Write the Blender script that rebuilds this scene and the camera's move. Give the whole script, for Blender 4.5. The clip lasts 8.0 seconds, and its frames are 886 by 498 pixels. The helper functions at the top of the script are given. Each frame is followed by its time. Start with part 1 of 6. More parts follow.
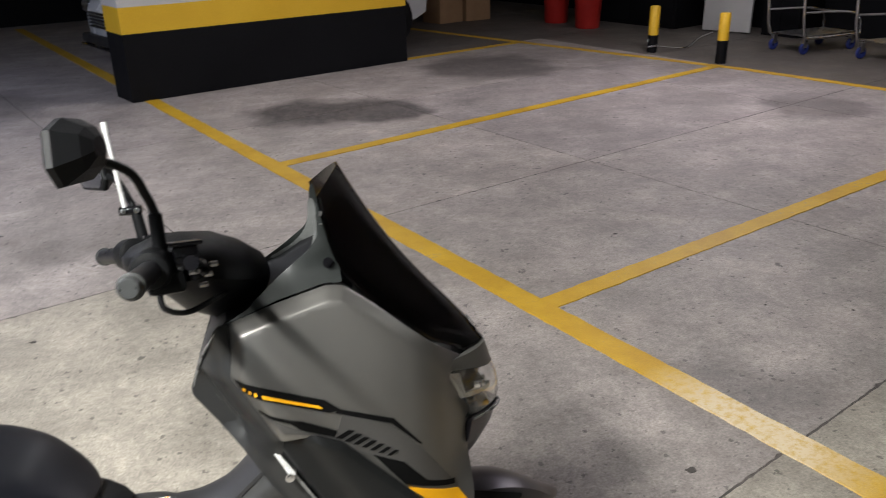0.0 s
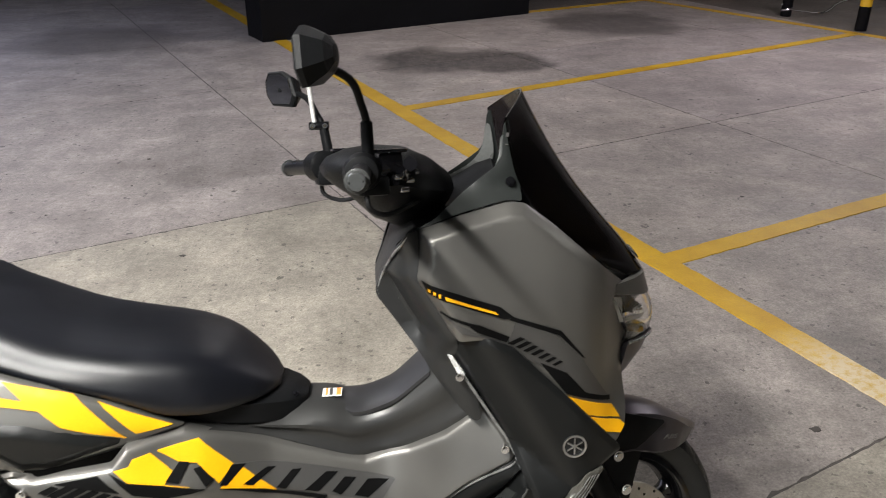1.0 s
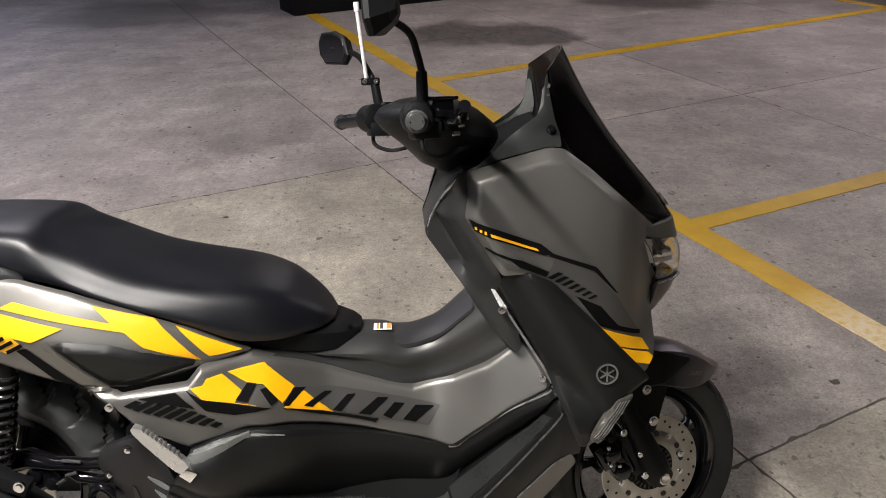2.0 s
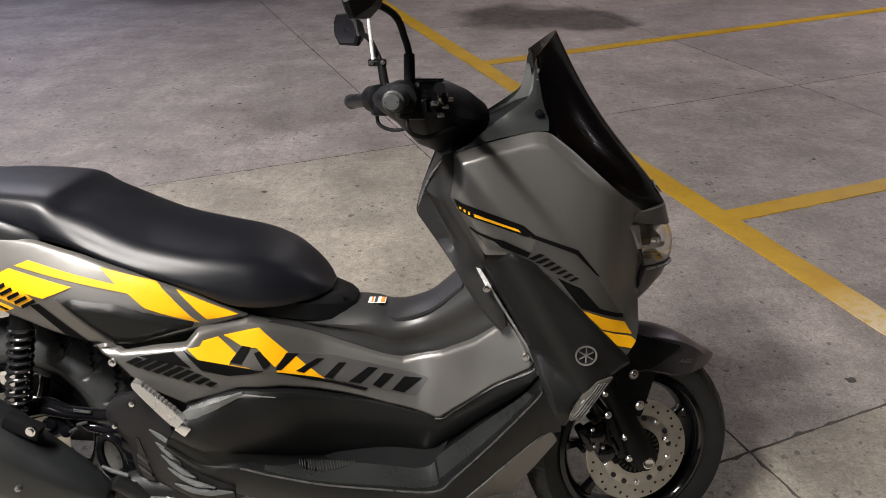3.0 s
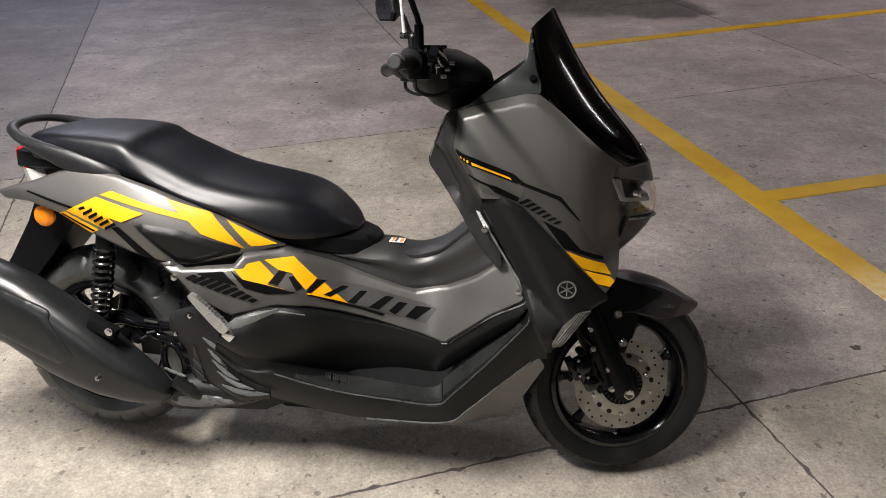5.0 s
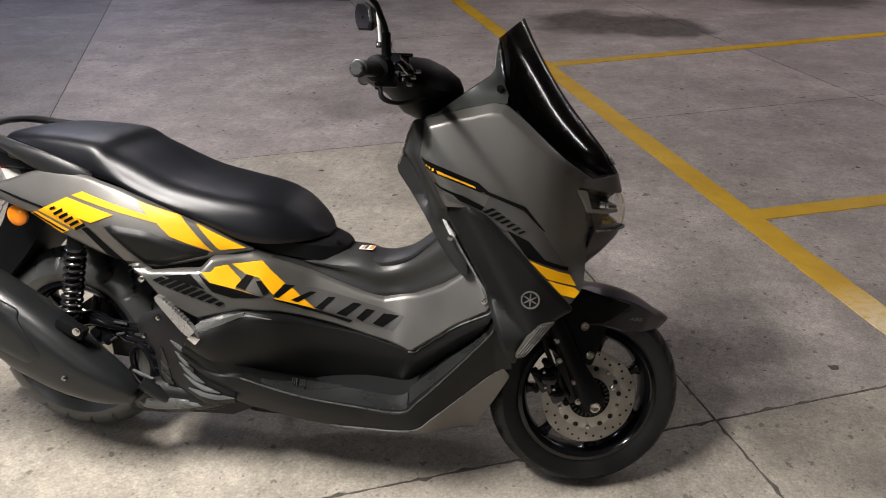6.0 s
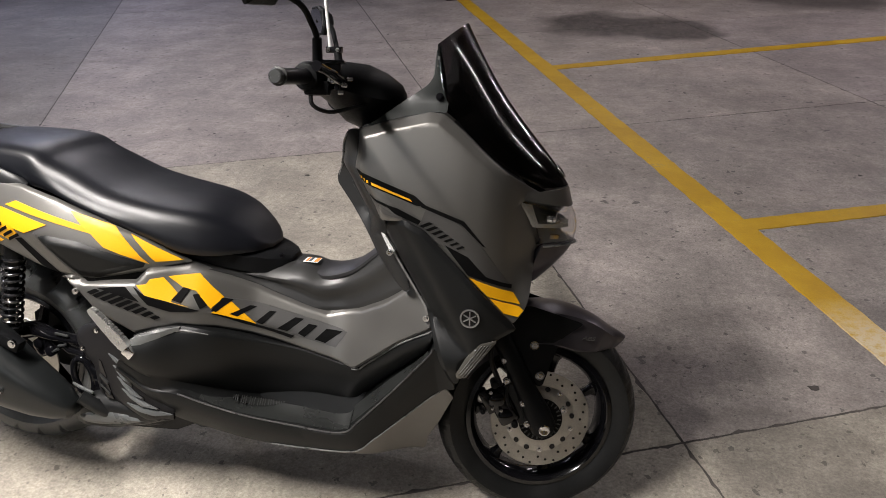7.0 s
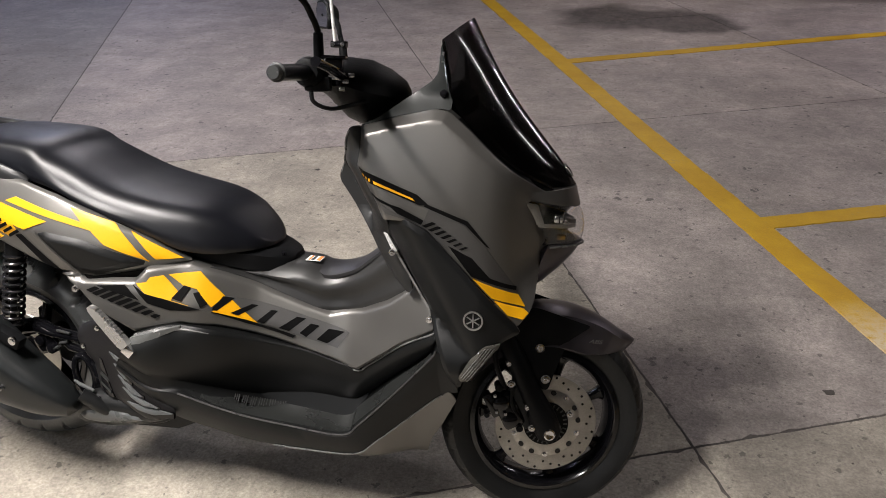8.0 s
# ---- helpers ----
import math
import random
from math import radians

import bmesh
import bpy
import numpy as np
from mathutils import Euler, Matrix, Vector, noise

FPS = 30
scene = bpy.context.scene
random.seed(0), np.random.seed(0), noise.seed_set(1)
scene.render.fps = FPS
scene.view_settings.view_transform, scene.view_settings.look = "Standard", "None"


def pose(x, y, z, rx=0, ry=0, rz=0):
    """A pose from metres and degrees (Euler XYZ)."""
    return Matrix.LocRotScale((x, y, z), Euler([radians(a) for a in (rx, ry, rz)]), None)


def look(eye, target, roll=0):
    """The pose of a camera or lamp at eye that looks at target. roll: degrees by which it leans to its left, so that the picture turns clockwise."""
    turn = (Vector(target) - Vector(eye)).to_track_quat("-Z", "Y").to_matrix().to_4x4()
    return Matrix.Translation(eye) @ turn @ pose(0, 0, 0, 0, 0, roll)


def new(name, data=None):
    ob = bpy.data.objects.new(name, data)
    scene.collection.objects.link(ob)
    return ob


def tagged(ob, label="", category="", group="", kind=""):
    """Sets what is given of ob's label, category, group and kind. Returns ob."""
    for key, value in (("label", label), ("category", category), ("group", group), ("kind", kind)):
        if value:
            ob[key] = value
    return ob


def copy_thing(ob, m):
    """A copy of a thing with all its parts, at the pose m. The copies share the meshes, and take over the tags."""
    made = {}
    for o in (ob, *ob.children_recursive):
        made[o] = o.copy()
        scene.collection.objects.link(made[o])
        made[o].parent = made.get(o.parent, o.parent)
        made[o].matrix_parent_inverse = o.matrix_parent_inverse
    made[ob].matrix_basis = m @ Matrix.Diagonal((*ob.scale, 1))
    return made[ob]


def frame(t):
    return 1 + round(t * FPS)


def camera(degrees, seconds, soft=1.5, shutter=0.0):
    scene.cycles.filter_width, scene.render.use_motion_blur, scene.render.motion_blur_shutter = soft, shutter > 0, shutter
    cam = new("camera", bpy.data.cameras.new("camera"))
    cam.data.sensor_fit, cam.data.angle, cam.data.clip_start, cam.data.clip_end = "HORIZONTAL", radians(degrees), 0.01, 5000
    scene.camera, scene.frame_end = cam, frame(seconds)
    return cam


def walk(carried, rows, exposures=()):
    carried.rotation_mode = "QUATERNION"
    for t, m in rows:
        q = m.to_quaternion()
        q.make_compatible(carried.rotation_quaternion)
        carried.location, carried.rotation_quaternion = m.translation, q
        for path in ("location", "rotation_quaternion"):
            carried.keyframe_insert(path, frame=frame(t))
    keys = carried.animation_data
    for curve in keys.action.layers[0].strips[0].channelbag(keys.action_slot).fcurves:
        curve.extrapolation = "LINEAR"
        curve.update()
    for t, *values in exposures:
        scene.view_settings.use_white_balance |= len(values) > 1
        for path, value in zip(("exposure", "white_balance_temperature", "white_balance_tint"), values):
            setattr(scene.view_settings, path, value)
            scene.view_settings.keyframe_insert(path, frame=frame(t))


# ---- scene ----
cam = camera(58.5, 8.0, soft=0.2, shutter=0.32)
PATH = [
    (0, (1.036, -1.055, 1.472), (1.434, 0.743, 0.692), -1.2),
    (0.5, (0.964, -1.077, 1.455), (1.215, 0.72, 0.613), -0.2),
    (1, (0.884, -1.131, 1.448), (1.045, 0.661, 0.575), 0.1),
    (1.5, (0.833, -1.203, 1.439), (0.957, 0.581, 0.545), 0.1),
    (1.7, (0.823, -1.233, 1.439), (0.94, 0.547, 0.534), 0.0),
    (2.8, (0.932, -1.304, 1.451), (0.926, 0.456, 0.501), -0.4),
    (3, (0.97, -1.314, 1.453), (0.915, 0.442, 0.497), -0.3),
    (3.5, (1.063, -1.339, 1.456), (0.882, 0.403, 0.49), -1.4),
    (4, (1.098, -1.388, 1.459), (0.863, 0.344, 0.486), -1.8),
    (4.5, (1.123, -1.496, 1.474), (0.871, 0.232, 0.499), -1.5),
    (4.7, (1.139, -1.539, 1.482), (0.879, 0.188, 0.507), -1.5),
    (5.8, (1.227, -1.59, 1.473), (0.933, 0.146, 0.526), -0.7),
    (6, (1.255, -1.565, 1.468), (0.961, 0.176, 0.529), -0.4),
    (6.5, (1.342, -1.496, 1.461), (1.034, 0.245, 0.526), -0.3),
    (7, (1.421, -1.453, 1.458), (1.065, 0.278, 0.521), -0.8),
    (7.5, (1.45, -1.441, 1.461), (1.07, 0.279, 0.515), -1.1),
    (8, (1.438, -1.408, 1.454), (1.044, 0.306, 0.501), -1.0),
]
walk(cam, [(t, look(eye, target, roll)) for t, eye, target, roll in PATH], [(0, 0.47, 6230, 5), (0.5, 0.50, 6230, 4), (1, 0.34, 6330, 6), (1.5, 0.12, 6460, 9), (3, 0.01, 6480, 10), (6, -0.08, 6480, 10), (8, -0.05, 6480, 11)])

# ---------------------------------------------------------------- light
GRID = math.radians(24.5)          # the bays and slabs are turned by this
CG, SG = math.cos(GRID), math.sin(GRID)


def uv(u, v, z=0.0):
    """A place of the garage's own grid, in the world."""
    return Vector((CG * u - SG * v, SG * u + CG * v, z))


def gridpose(u, v, z=0.0, turn=0.0):
    return Matrix.Translation(uv(u, v, z)) @ Matrix.Rotation(GRID + math.radians(turn), 4, "Z")


world = bpy.data.worlds.new("world")
world.use_nodes = True
world.node_tree.nodes["Background"].inputs[0].default_value = (0.5, 0.55, 0.6, 1)
world.node_tree.nodes["Background"].inputs[1].default_value = 0.01
scene.world = world

CEILING = 2.75
# u, v, turn, watts, colour of each fluorescent fitting
FITTINGS = [
    (-0.46, -0.70, 80, 176, (1.0, 0.945, 0.90)),
    (6.3, 2.3, 90, 48, (1.0, 0.88, 0.96)),
    (0.2, 3.2, 0, 35, (0.98, 0.93, 1.0)),
    (-5.0, 0.6, 0, 60, (0.78, 0.83, 1.0)),
    (3.9, 4.6, 90, 13, (1.0, 0.91, 0.96)),
    (-0.9, 6.2, 0, 42, (0.62, 0.68, 1.0)),
    (-2.4, -4.2, 0, 45, (0.94, 0.96, 1.0)),
    (4.2, -1.15, -24, 7, (1.0, 0.95, 0.93)),
    (9.0, 3.9, 90, 2, (1.0, 0.92, 0.93)),
]

# ---------------------------------------------------------------- materials


def nodes_of(name):
    m = bpy.data.materials.new(name)
    m.use_nodes = True
    return m, m.node_tree.nodes, m.node_tree.links, m.node_tree.nodes["Principled BSDF"]


def noise_node(nt, links, coord, scale, detail=4.0, rough=0.55, stretch=None):
    n = nt.new("ShaderNodeTexNoise")
    n.inputs["Scale"].default_value, n.inputs["Detail"].default_value, n.inputs["Roughness"].default_value = scale, detail, rough
    if stretch:
        mp = nt.new("ShaderNodeMapping")
        mp.inputs["Scale"].default_value = stretch
        links.new(coord, mp.inputs["Vector"])
        coord = mp.outputs["Vector"]
    links.new(coord, n.inputs["Vector"])
    return n.outputs["Fac"]


def ramp(nt, links, fac, a, b, ca=(0, 0, 0, 1), cb=(1, 1, 1, 1)):
    r = nt.new("ShaderNodeValToRGB")
    r.color_ramp.elements[0].position, r.color_ramp.elements[1].position = a, b
    r.color_ramp.elements[0].color, r.color_ramp.elements[1].color = ca, cb
    links.new(fac, r.inputs["Fac"])
    return r.outputs["Color"]


def mix_node(nt, links, fac, a, b, how="MIX"):
    m = nt.new("ShaderNodeMix")
    m.data_type, m.blend_type = "RGBA", how
    for sock, v in ((m.inputs["Factor"], fac), (m.inputs[6], a), (m.inputs[7], b)):
        if isinstance(v, (int, float)):
            sock.default_value = v
        elif isinstance(v, tuple):
            sock.default_value = v if len(v) == 4 else (*v, 1)
        else:
            links.new(v, sock)
    return m.outputs[2]


def math_node(nt, links, op, a, b=0.0):
    m = nt.new("ShaderNodeMath")
    m.operation = op
    for sock, v in zip(m.inputs, (a, b)):
        if isinstance(v, (int, float)):
            sock.default_value = v
        else:
            links.new(v, sock)
    return m.outputs[0]


def surface(name, dark, light, rough=0.5, metal=0.0, coarse=6.0, fine=180.0, bump=0.05, spread=0.08, coat=0.0, spec=0.5, bump_scale=None):
    """A material with coarse blotches, fine grain, relief and uneven gloss."""
    m, nt, links, p = nodes_of(name)
    co = nt.new("ShaderNodeTexCoord").outputs["Object"]
    a, b = noise_node(nt, links, co, coarse), noise_node(nt, links, co, fine, 2.0)
    both = math_node(nt, links, "ADD", math_node(nt, links, "MULTIPLY", a, 0.65), math_node(nt, links, "MULTIPLY", b, 0.35))
    links.new(ramp(nt, links, both, 0.32, 0.68, (*dark, 1), (*light, 1)), p.inputs["Base Color"])
    r = nt.new("ShaderNodeMapRange")
    r.inputs["From Min"].default_value, r.inputs["From Max"].default_value = 0.3, 0.7
    r.inputs["To Min"].default_value, r.inputs["To Max"].default_value = max(0.02, rough - spread), min(1.0, rough + spread)
    links.new(a, r.inputs["Value"])
    links.new(r.outputs["Result"], p.inputs["Roughness"])
    p.inputs["Metallic"].default_value, p.inputs["Specular IOR Level"].default_value = metal, spec
    p.inputs["Coat Weight"].default_value, p.inputs["Coat Roughness"].default_value = coat, 0.15
    if bump:
        bn = nt.new("ShaderNodeBump")
        bn.inputs["Strength"].default_value, bn.inputs["Distance"].default_value = bump, 0.002
        links.new(noise_node(nt, links, co, bump_scale, 3.0) if bump_scale else b, bn.inputs["Height"])
        links.new(bn.outputs["Normal"], p.inputs["Normal"])
    return m


def glow(name, colour, strength):
    m, nt, links, p = nodes_of(name)
    p.inputs["Base Color"].default_value = (*colour, 1)
    p.inputs["Emission Color"].default_value, p.inputs["Emission Strength"].default_value = (*colour, 1), strength
    return m


def glass(name, colour, rough=0.02, ior=1.45):
    m, nt, links, p = nodes_of(name)
    p.inputs["Base Color"].default_value, p.inputs["Roughness"].default_value = (*colour, 1), rough
    p.inputs["Transmission Weight"].default_value, p.inputs["IOR"].default_value = 1.0, ior
    return m


# Oil stains and tyre smears of the floor: x, y, radius, strength
STAINS = [(1.40, 5.42, 0.62, 1.0), (1.85, 5.35, 0.55, 0.95), (5.3, 4.4, 0.5, 0.6), (0.05, 2.95, 0.42, 0.25), (3.3, 6.95, 0.85, 0.8), (4.6, 5.0, 0.4, 0.3), (-1.6, 6.5, 0.9, 0.6), (2.5, 0.9, 0.35, 0.35), (2.0, 0.2, 0.3, 0.4)]


def concrete(name, tone=(0.330, 0.298, 0.284), slab=True):
    m, nt, links, p = nodes_of(name)
    g = nt.new("ShaderNodeNewGeometry").outputs["Position"]
    broad, mid = noise_node(nt, links, g, 0.75, 6.0, 0.62), noise_node(nt, links, g, 3.1, 9.0, 0.70)
    cloud = noise_node(nt, links, g, 11.0, 9.0, 0.78, (1.0, 0.6, 1.0))
    streak = noise_node(nt, links, g, 2.6, 8.0, 0.62, (0.7, 1.5, 1.0))
    mottle = noise_node(nt, links, g, 34.0, 6.0, 0.75)
    grain, pores = noise_node(nt, links, g, 120.0, 5.0, 0.75), noise_node(nt, links, g, 24.0, 7.0, 0.78)
    d, l = tuple(v * 0.86 for v in tone), tuple(v * 1.12 for v in tone)
    c = ramp(nt, links, broad, 0.3, 0.72, (*d, 1), (*l, 1))
    for fac, tex, lo, hi in ((0.60, mid, 0.27, 0.73), (0.34, streak, 0.30, 0.70), (0.36, cloud, 0.28, 0.72), (0.46, mottle, 0.25, 0.73), (0.60, grain, 0.22, 0.78)):
        c = mix_node(nt, links, fac, c, ramp(nt, links, tex, 0.32, 0.68, (lo, lo, lo * 0.98, 1), (hi, hi, hi * 0.99, 1)), "OVERLAY")
    grime = ramp(nt, links, noise_node(nt, links, g, 1.5, 10.0, 0.68, (1.0, 1.5, 1.0)), 0.50, 0.72)
    c = mix_node(nt, links, math_node(nt, links, "MULTIPLY", grime, 0.42), c, tuple(v * q for v, q in zip(tone, (0.56, 0.52, 0.50))))
    # pits, dark flecks and crumbs of dirt
    fleck = ramp(nt, links, pores, 0.655, 0.70)
    c = mix_node(nt, links, math_node(nt, links, "MULTIPLY", fleck, 0.75), c, tuple(v * 0.40 for v in tone))
    for cells, size, share, much in ((7.0, 0.10, 0.60, 0.88), (22.0, 0.18, 0.66, 0.75), (48.0, 0.20, 0.72, 0.6)):
        vo = nt.new("ShaderNodeTexVoronoi")
        vo.inputs["Scale"].default_value = cells
        bent = nt.new("ShaderNodeVectorMath")
        bent.operation = "MULTIPLY_ADD"
        wob = nt.new("ShaderNodeTexNoise")
        wob.inputs["Scale"].default_value = cells * 4
        links.new(g, wob.inputs["Vector"])
        links.new(wob.outputs["Color"], bent.inputs[0])
        bent.inputs[1].default_value = (0.6 / cells,) * 3
        links.new(g, bent.inputs[2])
        links.new(bent.outputs[0], vo.inputs["Vector"])
        near = math_node(nt, links, "LESS_THAN", vo.outputs["Distance"], size)
        pick = nt.new("ShaderNodeSeparateColor")
        links.new(vo.outputs["Color"], pick.inputs[0])
        some = math_node(nt, links, "GREATER_THAN", pick.outputs[0], share)
        c = mix_node(nt, links, math_node(nt, links, "MULTIPLY", math_node(nt, links, "MULTIPLY", near, some), much), c, tuple(v * 0.33 for v in tone))
    pale = ramp(nt, links, noise_node(nt, links, g, 5.2, 10.0, 0.8), 0.58, 0.68)
    c = mix_node(nt, links, math_node(nt, links, "MULTIPLY", pale, 0.34), c, tuple(min(1, v * 1.55) for v in tone))
    if slab:
        rnd = nt.new("ShaderNodeObjectInfo").outputs["Random"]
        c = mix_node(nt, links, 1.0, c, ramp(nt, links, rnd, 0.0, 1.0, (0.90, 0.89, 0.90, 1), (1.08, 1.07, 1.03, 1)), "MULTIPLY")
        wobble = nt.new("ShaderNodeTexNoise")
        wobble.inputs["Scale"].default_value, wobble.inputs["Detail"].default_value = 2.2, 9.0
        links.new(g, wobble.inputs["Vector"])
        sub = nt.new("ShaderNodeVectorMath")
        sub.operation = "MULTIPLY_ADD"
        links.new(wobble.outputs["Color"], sub.inputs[0])
        sub.inputs[1].default_value = (0.9, 0.55, 0.0)
        links.new(g, sub.inputs[2])
        total = None
        for x, y, r, deep in STAINS:
            dist = nt.new("ShaderNodeVectorMath")
            dist.operation = "DISTANCE"
            links.new(sub.outputs[0], dist.inputs[0])
            dist.inputs[1].default_value = (x + 0.45, y + 0.27, 0)
            f = nt.new("ShaderNodeMapRange")
            f.interpolation_type = "SMOOTHSTEP"
            f.inputs["From Min"].default_value, f.inputs["From Max"].default_value = r, r * 0.55
            f.inputs["To Max"].default_value = deep
            links.new(dist.outputs["Value"], f.inputs["Value"])
            total = f.outputs["Result"] if total is None else math_node(nt, links, "MAXIMUM", total, f.outputs["Result"])
        total = math_node(nt, links, "MULTIPLY", total, ramp(nt, links, cloud, 0.30, 0.56, (0.58, 0.58, 0.58, 1), (1, 1, 1, 1)))
        c = mix_node(nt, links, math_node(nt, links, "MULTIPLY", total, 0.92), c, (0.040, 0.034, 0.033))
    links.new(c, p.inputs["Base Color"])
    r = nt.new("ShaderNodeMapRange")
    r.inputs["From Min"].default_value, r.inputs["From Max"].default_value, r.inputs["To Min"].default_value, r.inputs["To Max"].default_value = 0.3, 0.7, 0.50, 0.78
    links.new(mid, r.inputs["Value"])
    links.new(r.outputs["Result"], p.inputs["Roughness"])
    h = math_node(nt, links, "ADD", math_node(nt, links, "MULTIPLY", grain, 0.35), math_node(nt, links, "SUBTRACT", math_node(nt, links, "MULTIPLY", mid, 1.4), math_node(nt, links, "MULTIPLY", fleck, 0.5)))
    bn = nt.new("ShaderNodeBump")
    bn.inputs["Strength"].default_value, bn.inputs["Distance"].default_value = 0.28, 0.004
    links.new(h, bn.inputs["Height"])
    links.new(bn.outputs["Normal"], p.inputs["Normal"])
    return m


def road_paint(name):
    """Worn yellow floor paint: thin patches, scuffs, paler where it is rubbed."""
    m, nt, links, p = nodes_of(name)
    g = nt.new("ShaderNodeNewGeometry").outputs["Position"]
    a, b, f = noise_node(nt, links, g, 2.4, 7.0, 0.7), noise_node(nt, links, g, 38.0, 6.0, 0.75), noise_node(nt, links, g, 260.0, 2.0)
    c = ramp(nt, links, a, 0.32, 0.7, (0.46, 0.26, 0.008, 1), (0.66, 0.41, 0.018, 1))
    c = mix_node(nt, links, 0.45, c, ramp(nt, links, f, 0.3, 0.7, (0.34, 0.34, 0.34, 1), (0.66, 0.66, 0.66, 1)), "OVERLAY")
    gone = ramp(nt, links, math_node(nt, links, "ADD", math_node(nt, links, "MULTIPLY", b, 0.6), math_node(nt, links, "MULTIPLY", a, 0.4)), 0.57, 0.64)
    c = mix_node(nt, links, math_node(nt, links, "MULTIPLY", gone, 0.7), c, (0.27, 0.24, 0.20))
    dist = nt.new("ShaderNodeVectorMath")
    dist.operation = "DISTANCE"
    links.new(g, dist.inputs[0])
    dist.inputs[1].default_value = (2.36, 0.70, 0)
    rub = nt.new("ShaderNodeMapRange")
    rub.inputs["From Min"].default_value, rub.inputs["From Max"].default_value = 0.42, 0.16
    links.new(dist.outputs["Value"], rub.inputs["Value"])
    c = mix_node(nt, links, math_node(nt, links, "MULTIPLY", rub.outputs["Result"], ramp(nt, links, b, 0.3, 0.55)), c, (0.72, 0.60, 0.40))
    links.new(c, p.inputs["Base Color"])
    p.inputs["Roughness"].default_value = 0.55
    bn = nt.new("ShaderNodeBump")
    bn.inputs["Strength"].default_value, bn.inputs["Distance"].default_value = 0.3, 0.002
    links.new(b, bn.inputs["Height"])
    links.new(bn.outputs["Normal"], p.inputs["Normal"])
    return m


M_FLOOR = concrete("concrete floor", (0.322, 0.288, 0.282))
M_FLOORB = concrete("beige concrete floor", (0.318, 0.291, 0.258))
M_FLOORD = concrete("darker concrete floor", (0.120, 0.106, 0.098))
# Shade over the left rear slabs is put into this tone.
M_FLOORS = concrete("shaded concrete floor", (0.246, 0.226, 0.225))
M_JOINT = surface("joint filler", (0.035, 0.031, 0.028), (0.13, 0.115, 0.105), 0.9, coarse=3.0, fine=40)
M_LINE = road_paint("yellow floor paint")
M_CEIL = concrete("grey ceiling", (0.115, 0.112, 0.108), False)
M_WHITE = surface("white wall paint", (0.46, 0.455, 0.45), (0.56, 0.55, 0.54), 0.6, coarse=1.5, fine=90, bump=0.15)
M_BLACKW = surface("black wall paint", (0.0035, 0.0035, 0.0045), (0.007, 0.007, 0.0085), 0.6, coarse=2.0, fine=60, bump=0.2, spec=0.12)
M_YELW = surface("yellow wall paint", (0.62, 0.37, 0.015), (0.74, 0.46, 0.025), 0.5, coarse=2.0, fine=80, bump=0.15)
M_STEEL = surface("scuffed steel", (0.35, 0.35, 0.36), (0.55, 0.55, 0.56), 0.32, 1.0, 20, 300, 0.05)
M_CHROME = surface("chrome", (0.70, 0.70, 0.71), (0.82, 0.82, 0.83), 0.14, 1.0, 30, 300, 0.0, 0.05)
M_RED = surface("red plastic", (0.30, 0.012, 0.010), (0.42, 0.02, 0.015), 0.45, coarse=4)
M_CARD = surface("brown cardboard", (0.26, 0.15, 0.08), (0.36, 0.22, 0.12), 0.8, coarse=5, fine=120, bump=0.2)
M_BLUE = surface("blue rubber", (0.01, 0.02, 0.12), (0.02, 0.035, 0.2), 0.5)
M_CAR = surface("white car paint", (0.66, 0.67, 0.68), (0.74, 0.75, 0.76), 0.25, 0.0, 3, 200, 0.0, 0.05, coat=0.6)
M_DARKGLASS = surface("dark car glass", (0.008, 0.009, 0.01), (0.014, 0.015, 0.016), 0.06, bump=0.0, spread=0.02)
M_DARKPL = surface("dark plastic", (0.010, 0.010, 0.011), (0.02, 0.02, 0.021), 0.55, coarse=9, fine=400, bump=0.15)
M_RUBBER = surface("black rubber", (0.005, 0.005, 0.006), (0.010, 0.010, 0.0105), 0.6, coarse=14, fine=260, bump=0.2, spec=0.2)
M_TUBE = glow("lit tube", (1.0, 0.96, 0.9), 14.0)
M_LAMPW = surface("white lamp housing", (0.6, 0.6, 0.6), (0.7, 0.7, 0.69), 0.5, bump=0.02)

# ---------------------------------------------------------------- mesh tools


def finish(name, bm, material, parent=None, label="", smooth=True, keep=False):
    if not keep:
        bmesh.ops.recalc_face_normals(bm, faces=bm.faces[:])
    me = bpy.data.meshes.new(name)
    bm.to_mesh(me)
    bm.free()
    for f in me.polygons:
        f.use_smooth = smooth
    if smooth:
        me.set_sharp_from_angle(angle=math.radians(38))
    mats = material if isinstance(material, (list, tuple)) else (material,)
    for m in mats:
        me.materials.append(m)
    ob = new(name, me)
    if parent is not None:
        ob.parent = parent
    if label:
        ob["label"] = label
    return ob


def part(name, bm, material, parent, label="", smooth=True):
    return finish(name, bm, material, parent, label, smooth)


def empty(name, m=Matrix.Identity(4)):
    ob = new(name)
    ob.empty_display_size = 0.1
    ob.matrix_world = m
    return ob


def add_box(bm, c, s, bevel=0.0, turn=None, segs=2):
    """A box with centre c and size s, with rounded edges."""
    made = bmesh.ops.create_cube(bm, size=1.0)["verts"]
    m = Matrix.Translation(c) @ (turn.to_4x4() if turn is not None else Matrix.Identity(4)) @ Matrix.Diagonal((*s, 1))
    bmesh.ops.transform(bm, matrix=m, verts=made)
    if bevel:
        edges = list({e for v in made for e in v.link_edges})
        bmesh.ops.bevel(bm, geom=edges, offset=bevel, segments=segs, affect="EDGES", profile=0.6)
    return bm


